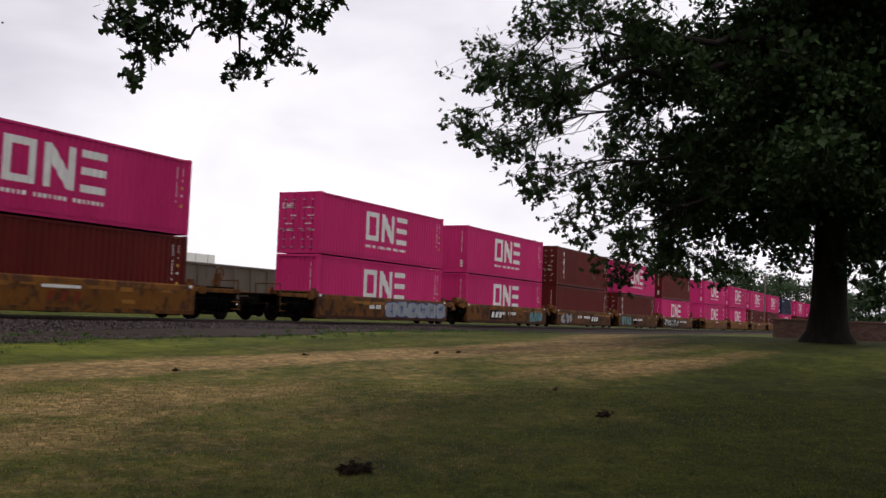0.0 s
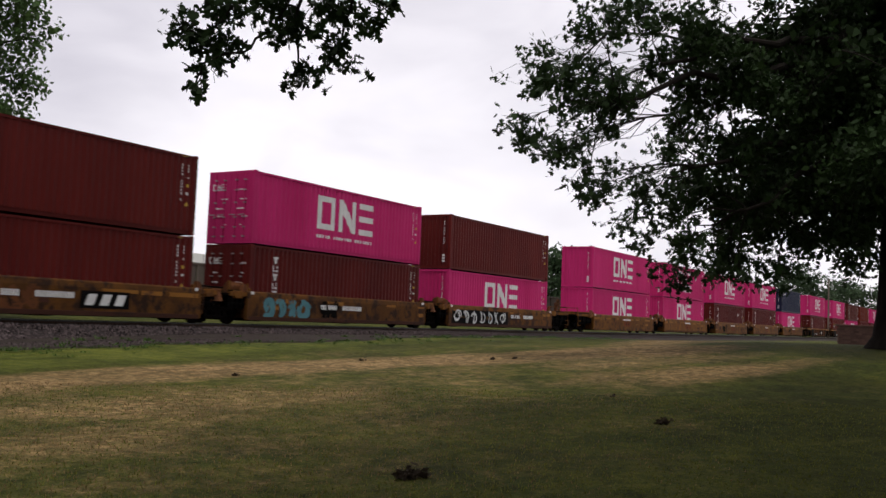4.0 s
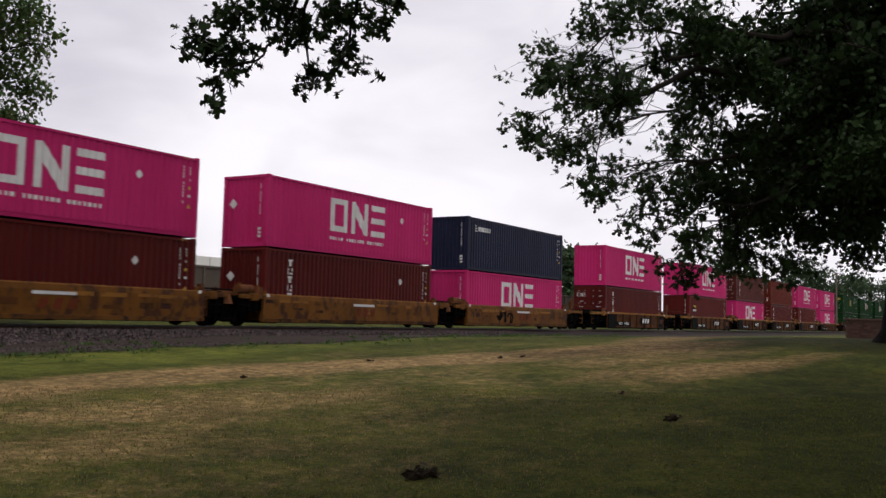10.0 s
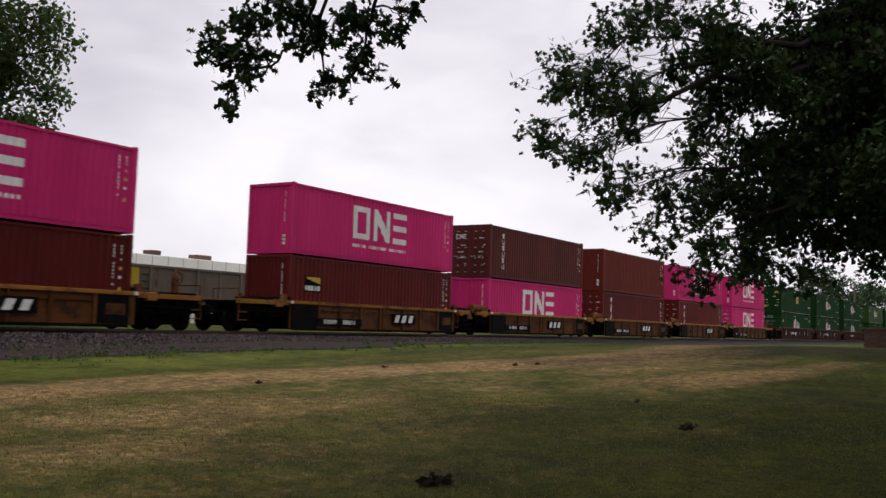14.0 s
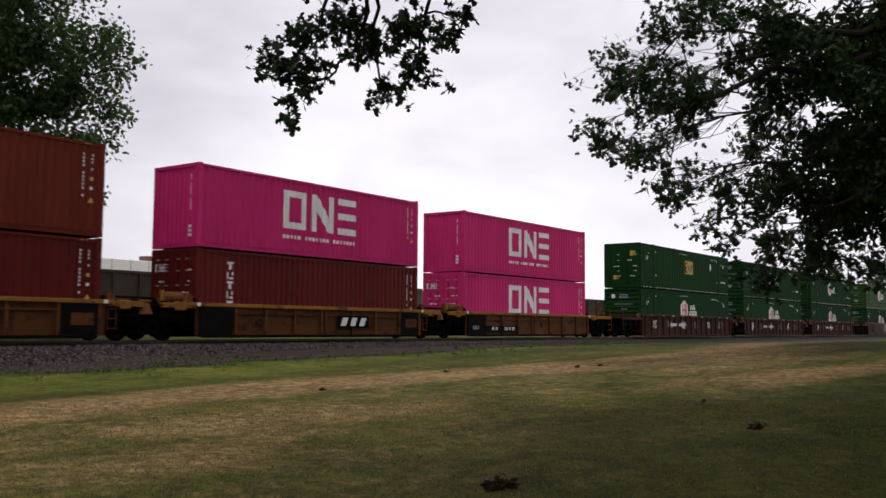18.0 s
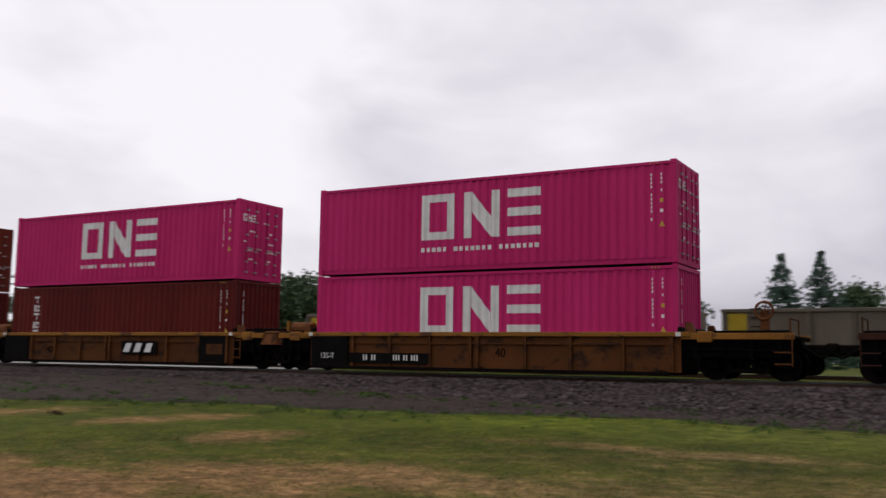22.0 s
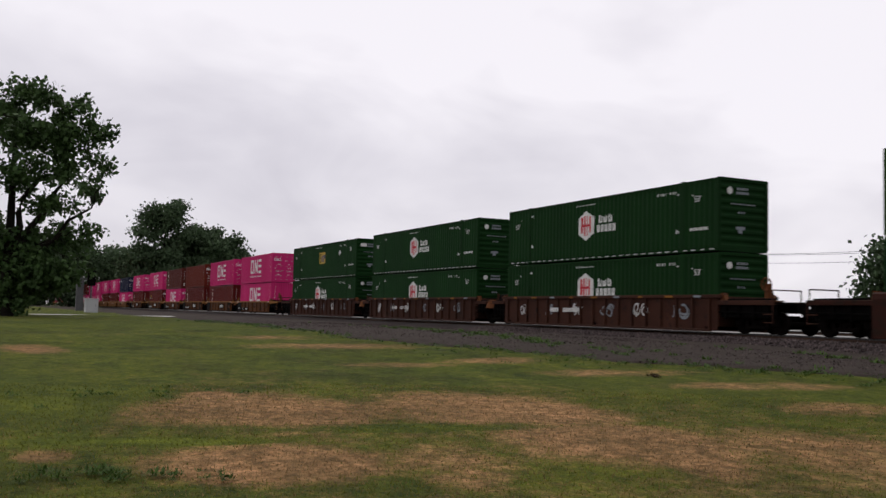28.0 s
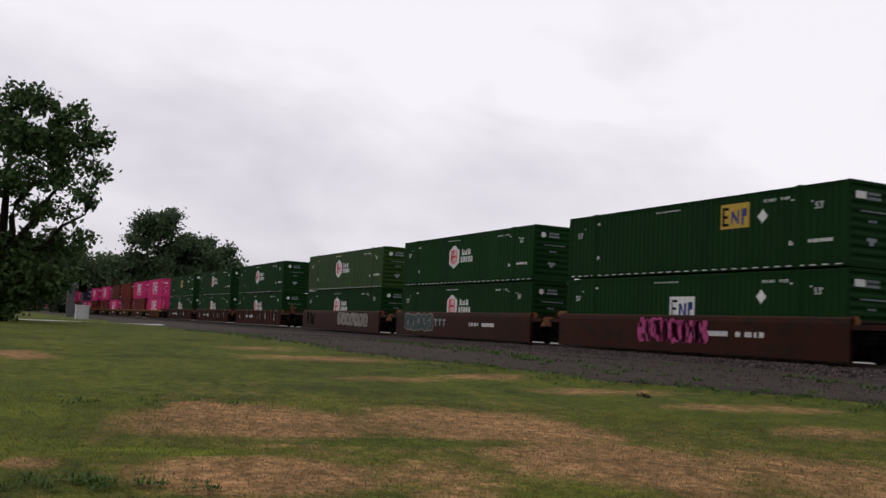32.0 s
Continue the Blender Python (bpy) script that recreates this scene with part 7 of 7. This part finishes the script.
for k, (az, d, h, r) in enumerate(((-80.6, 215, 21.5, 7.5), (-78.7, 222, 17.5, 7.0), (-77.3, 215, 14.5, 5.5), (-82.0, 225, 13.0, 4.5))):
    p = far_point(az, 0, d)
    broadleaf("far_tree", "large tree at the edge of a distant wood", p[:2], h, r, 2.0, 0.5, M_FARLEAF, 40 + k, limbs=28, twigs=11, per=20, leaf=0.7, spread=0.9, shape=0.55)
for k, (az, d, h, r) in enumerate(((-84.0, 330, 17, 10), (-85.6, 300, 16, 10), (-87.3, 280, 15, 10), (-89.0, 260, 15, 10), (-83.0, 300, 13, 9), (-90.5, 250, 14, 9))):
    p = far_point(az, 0, d)
    broadleaf("far_tree", "hazy tree of the wood down the line", p[:2], h, r, 1.0, 0.5, M_FARLEAF, 60 + k, limbs=20, twigs=8, per=12, leaf=1.0, spread=1.3, shape=0.5)
for k, (az, d, h, r) in enumerate(((-17.8, 150, 10.6, 6), (-15.5, 150, 9.5, 5), (-21.3, 120, 8.6, 5), (-24.4, 120, 7.8, 4.5), (-38.3, 118, 9.0, 4.5), (-31.0, 130, 8.2, 5), (-28.5, 130, 7.8, 4.5), (-26.0, 135, 7.5, 4.5), (-55.3, 140, 6.5, 4.0), (-61.0, 150, 7, 4), (-5.5, 140, 9.5, 4), (79.5, 220, 13, 8), (82.0, 230, 10, 8), (66.5, 120, 9, 4), (84.5, 260, 9, 9), (87.0, 240, 10, 9))):
    p = far_point(az, 0, d)
    broadleaf("far_tree", "distant rounded tree beyond the yard", p[:2], h, r, 1.0, 0.3, M_FARLEAF, 80 + k, limbs=18, twigs=8, per=16, leaf=0.6, spread=0.8, shape=0.5)
spruce(far_point(-9.55, 0, 100)[:2], 11.3, 7.2, 1, "dark pointed spruce behind the siding")
spruce(far_point(-7.45, 0, 100)[:2], 11.6, 7.2, 2, "dark pointed spruce behind the siding")

# ---- standing gondola cars on the siding ----


def gondola(label, paint, panel, L=19.2, z1=2.95):
    root = thing("gondola_car", label, "rail car", "gondola cars on the siding")
    W, z0 = 3.0, 1.05
    for y in (-W / 2, W / 2 - 0.05):
        part("side_wall", boxes((0, L, y, y + 0.05, z0, z1)), paint, root)
        part("top_rail", boxes((-0.05, L + 0.05, y - 0.06, y + 0.11, z1 - 0.02, z1 + 0.12), bevel=0.015), paint, root)
    for x in (0.0, L - 0.06):
        part("end_wall", boxes((x, x + 0.06, -W / 2 + 0.05, W / 2 - 0.05, z0, z1)), paint, root)
    part("side_sill", boxes((-0.2, L + 0.2, -W / 2 - 0.02, W / 2 + 0.02, z0 - 0.28, z0)), M_GREASE, root)
    n = 13
    r0 = part("rib", boxes((0, 0.12, -W / 2 - 0.11, -W / 2, z0, z1)), paint, root)
    for k in range(1, n):
        same_part("rib", r0.data, root, pose(k * (L - 0.12) / (n - 1), 0, 0))
    if panel:
        part("yellow_panel", boxes((0.22, 0.95, -W / 2 - 0.03, -W / 2, z1 - 0.98, z1 - 0.06)), M_GONDYELLOW, root, "yellow painted panel near the end")
    part("ladder", boxes(*[(1.1, 1.5, -W / 2 - 0.10, -W / 2 - 0.06, z0 + 0.1 + 0.35 * k, z0 + 0.14 + 0.35 * k) for k in range(5)]), M_GREASE, root)
    for x in (2.2, L - 2.2):
        wheelset(root, x, 0.0)
    part("coupler", boxes((-1.0, -0.2, -0.12, 0.12, 0.75, 0.98), (L + 0.2, L + 1.0, -0.12, 0.12, 0.75, 0.98), bevel=0.03), M_GREASE, root)
    return root


g0 = gondola("weathered grey ribbed gondola car with a yellow panel", M_GOND, True, 19.2, 2.45)
g0.matrix_world = pose(-8.7, SIDING_Y, RAIL_Z)
g3 = gondola("tall weathered gondola car with a yellow panel", M_GOND, True)
g3.matrix_world = pose(30.4, SIDING_Y, RAIL_Z)
copy_thing(g0, pose(-29.25, SIDING_Y, RAIL_Z))
g1 = gondola("dark grimy ribbed gondola car standing on the siding", M_GONDDARK, False, 17.2)
g1.matrix_world = pose(11.85, SIDING_Y, RAIL_Z)
g2 = gondola("weathered brown ribbed gondola car standing on the siding", M_GONDDARK, False)
g2.matrix_world = pose(50.95, SIDING_Y, RAIL_Z)
copy_thing(g2, pose(71.5, SIDING_Y, RAIL_Z))


def blue_scraps():
    """A crumpled plastic sheet by the rail, and a wrapped bundle in a gondola car."""
    bm = bmesh.new()
    bmesh.ops.create_grid(bm, x_segments=9, y_segments=4, size=0.5)
    for v in bm.verts:
        v.co = Vector((9.95 + v.co.x * 1.1, 24.55 + v.co.y * 0.5, RAIL_Z - 0.14 + 0.07 * noise.noise(v.co * 5) + 0.05))
    ob = part("plastic_sheet", bm, M_TARP)
    tagged(ob, "crumpled blue plastic sheet lying on the ballast", "litter")
    bm = boxes((14.7, 16.0, SIDING_Y - 0.7, SIDING_Y + 0.7, RAIL_Z + 1.1, RAIL_Z + 3.75), bevel=0.15)
    tagged(part("bundle", bm, M_TARP), "tall bundle wrapped in blue tarpaulin in a gondola car", "tarpaulin")


blue_scraps()

# ---- the buildings behind ----


def warehouse():
    root = thing("warehouse", "long low pale metal warehouse with a white roof edge", "building")
    x0, x1, y0, y1, zt = 46.0, 84.0, 75.0, 105.0, 7.55
    part("wall", boxes((x0, x1, y0, y0 + 0.3, 0.6, zt - 1.2), (x0, x0 + 0.3, y0 + 0.3, y1, 0.6, zt - 1.2), (x1 - 0.3, x1, y0 + 0.3, y1, 0.6, zt - 1.2)), M_SIDING, root)
    part("roof", boxes((x0 - 0.3, x1 + 0.3, y0 - 0.3, y1, zt - 1.2, zt), bevel=0.05), M_ROOFWHITE, root, "white metal roof edge")
    seam = part("seam", boxes((0, 0.08, y0 - 0.34, y0 - 0.3, zt - 1.2, zt)), M_SIDING, root)
    seam.matrix_local = pose(x0 + 1, 0, 0)
    for k in range(1, 19):
        same_part("seam", seam.data, root, pose(x0 + 1 + 2 * k, 0, 0))
    for x, w in ((66.5, 1.3), (72.8, 2.2), (50.0, 1.0), (58.0, 1.2)):
        part("roof_vent", boxes((x, x + w, y0 + 4, y0 + 5.4, zt, zt + 0.85), bevel=0.05), M_BRICK, root, "brown rooftop vent box")


warehouse()


def small_house(x, y, label):
    root = thing("house", label, "house")
    z = ground_z(x, y)
    part("wall", boxes((x - 4, x + 4, y - 3, y + 3, z - 0.1, z + 3.2)), M_BRICK, root)
    bm = bmesh.new()
    a = [bm.verts.new(p) for p in ((x - 4.4, y - 3.4, z + 3.1), (x - 4.4, y + 3.4, z + 3.1), (x - 4.4, y, z + 5.6))]
    b = [bm.verts.new(p) for p in ((x + 4.4, y - 3.4, z + 3.1), (x + 4.4, y + 3.4, z + 3.1), (x + 4.4, y, z + 5.6))]
    bm.faces.new(a)
    bm.faces.new(list(reversed(b)))
    for i in range(3):
        j = (i + 1) % 3
        bm.faces.new((a[j], a[i], b[i], b[j]))
    bmesh.ops.recalc_face_normals(bm, faces=bm.faces)
    part("roof", bm, M_GREYPOST, root)
    part("window", boxes((x - 1, x, y - 3.04, y - 3, z + 1, z + 2.2)), M_GLASS, root)


small_house(*far_point(-65.6, 0, 165)[:2], "small brick house with a grey gabled roof")

# ---- poles and wires, signal, cabinet, path, planter ----


def utility_pole(x, y, height, label, turn=0.0):
    root = thing("utility_pole", label, "utility pole")
    z = ground_z(x, y)
    part("pole", rod(bmesh.new(), (x, y, z - 0.1), (x, y, z + height), 0.16, 0.11, 8), M_POLE, root)
    c, s = math.cos(turn), math.sin(turn)
    bm = bmesh.new()
    for h in (0.35, 1.1):
        rod(bm, (x - 1.2 * c, y - 1.2 * s, z + height - h), (x + 1.2 * c, y + 1.2 * s, z + height - h), 0.07, seg=6)
    part("crossarm", bm, M_POLE, root)
    for k in (-1.1, -0.5, 0.5, 1.1):
        part("insulator", rod(bmesh.new(), (x + k * c, y + k * s, z + height - 0.35), (x + k * c, y + k * s, z + height - 0.1), 0.05, seg=6), M_GREYPOST, root)
    return Vector((x, y, z + height - 0.15))


tops = []
for az, d, h in ((-66, 150, 9.6), (-53.8, 112, 9.0), (-33.4, 100, 8.6), (-18.5, 96, 8.6)):
    p = far_point(az, 0, d)
    tops.append(utility_pole(p[0], p[1], h, "weathered wooden utility pole with crossarms", 1.57))
utility_pole(*far_point(81.0, 0, 165)[:2], 9.9, "distant wooden utility pole")
utility_pole(*far_point(58.3, 0, 92)[:2], 6.4, "distant wooden utility pole")


def wire(a, b, sag, off):
    verts, faces = [], []
    path = [a.lerp(b, k / 14) + Vector((off[0], off[1], off[2] - sag * (1 - (2 * k / 14 - 1) ** 2))) for k in range(15)]
    tube(path, [0.02] * 15, 4, verts, faces)
    ob = part_from("overhead_wire", verts, faces, M_BLACK)
    tagged(ob, "thin dark overhead wire between the poles", "wire", "overhead wires")


for a, b in zip(tops, tops[1:]):
    for off in ((0, -1.0, 0), (0, 1.0, 0), (0, 0.4, -0.9)):
        wire(a, b, 1.0, off)


def signal_mast():
    root = thing("signal_mast", "grey railway signal mast with a dark signal head", "railway signal")
    x, y, _ = far_point(-85.1, 0, 104)
    z = ground_z(x, y)
    part("mast", boxes((x - 0.3, x + 0.3, y - 0.35, y + 0.35, z - 0.1, z + 3.4), bevel=0.04), M_GREYPOST, root)
    bm = boxes((x - 0.2, x + 0.2, y + 0.7, y + 1.5, z + 2.6, z + 4.2), bevel=0.06)
    for k in range(3):
        rod(bm, (x + 0.2, y + 1.1, z + 2.9 + 0.5 * k), (x + 0.55, y + 1.1, z + 2.9 + 0.5 * k), 0.16, 0.2, 10)
    part("signal_head", bm, M_BLACK, root, "black signal head with hooded lamps")
    part("bracket", boxes((x - 0.08, x + 0.08, y + 0.3, y + 0.8, z + 3.2, z + 3.35)), M_GREYPOST, root)
    part("post", rod(bmesh.new(), (x, y + 1.1, z - 0.1), (x, y + 1.1, z + 2.7), 0.09, seg=8), M_GREYPOST, root)


signal_mast()


def relay_cabinet():
    root = thing("relay_cabinet", "white metal trackside equipment cabinet", "cabinet")
    x, y, _ = far_point(-84.45, 0, 84)
    z = ground_z(x, y)
    part("body", boxes((x - 0.6, x + 0.6, y - 0.5, y + 0.5, z - 0.02, z + 1.1), bevel=0.03), M_CABINET, root)
    part("roof", boxes((x - 0.68, x + 0.68, y - 0.58, y + 0.58, z + 1.1, z + 1.17), bevel=0.02), M_CABINET, root)
    d = part("door", boxes((x + 0.6, x + 0.62, y - 0.42, y + 0.42, z + 0.1, z + 1.02)), M_CABINET, root)
    part("handle", boxes((x + 0.62, x + 0.65, y + 0.25, y + 0.3, z + 0.5, z + 0.7)), M_STEEL, d, "steel handle")


relay_cabinet()


def concrete_path():
    verts, faces = [], []
    for k in range(31):
        y = -8 + 0.62 * k
        for dx in (-1.1, 1.1):
            x = -56 - 0.9 * math.sin(k / 9) + dx - 0.35 * y
            verts.append((x, y, ground_z(x, y) + 0.05))
    for k in range(30):
        a = 2 * k
        faces.append((a, a + 1, a + 3, a + 2))
    ob = part_from("path", verts, faces, M_CONCRETE)
    tagged(ob, "pale concrete path across the lawn", "path", kind="structure")


concrete_path()


def planter():
    """Low dark brick planter wall behind the oak."""
    root = thing("planter_wall", "long low dark brick planter wall", "wall")
    x0, y0, ang = 37.5, 5.6, radians(-58)
    z = 1.0
    c, s = math.cos(ang), math.sin(ang)
    brick = boxes((0, 0.20, -0.10, 0.10, 0, 0.065))
    m0 = part("brick", brick, M_BRICK, root)
    n = 0
    for row in range(11):
        for k in range(26):
            d = 0.212 * k + (0.106 if row % 2 else 0)
            m = pose(x0 + c * d, y0 + s * d, z - 0.08 + row * 0.075, 0, 0, math.degrees(ang))
            if n == 0:
                m0.matrix_local = m
            else:
                same_part("brick", m0.data, root, m)
            n += 1
    core = boxes((0.02, 9.0, -0.085, 0.085, -0.1, 0.82))
    core.transform(Matrix.Translation((x0, y0, z)) @ Matrix.Rotation(ang, 4, "Z"))
    part("mortar_core", core, M_BRICK, root)
    cap = boxes((-0.05, 9.05, -0.14, 0.14, 0.82, 0.89), bevel=0.01)
    cap.transform(Matrix.Translation((x0, y0, z)) @ Matrix.Rotation(ang, 4, "Z"))
    part("coping", cap, M_BRICK, root)


planter()


def far_road():
    """Pale concrete road beyond the tracks, glimpsed below the cars."""
    verts, faces = [], []
    xs = [-300 + 8 * k for k in range(35)]
    for x in xs:
        for y in (31.5, 54.0):
            verts.append((x, y, ground_z(x, y) + 0.06))
    for i in range(len(xs) - 1):
        a = 2 * i
        faces.append((a, a + 2, a + 3, a + 1))
    ob = part_from("road", verts, faces, M_YARD)
    tagged(ob, "pale concrete yard beyond the tracks", "road", kind="structure")


far_road()

motions()
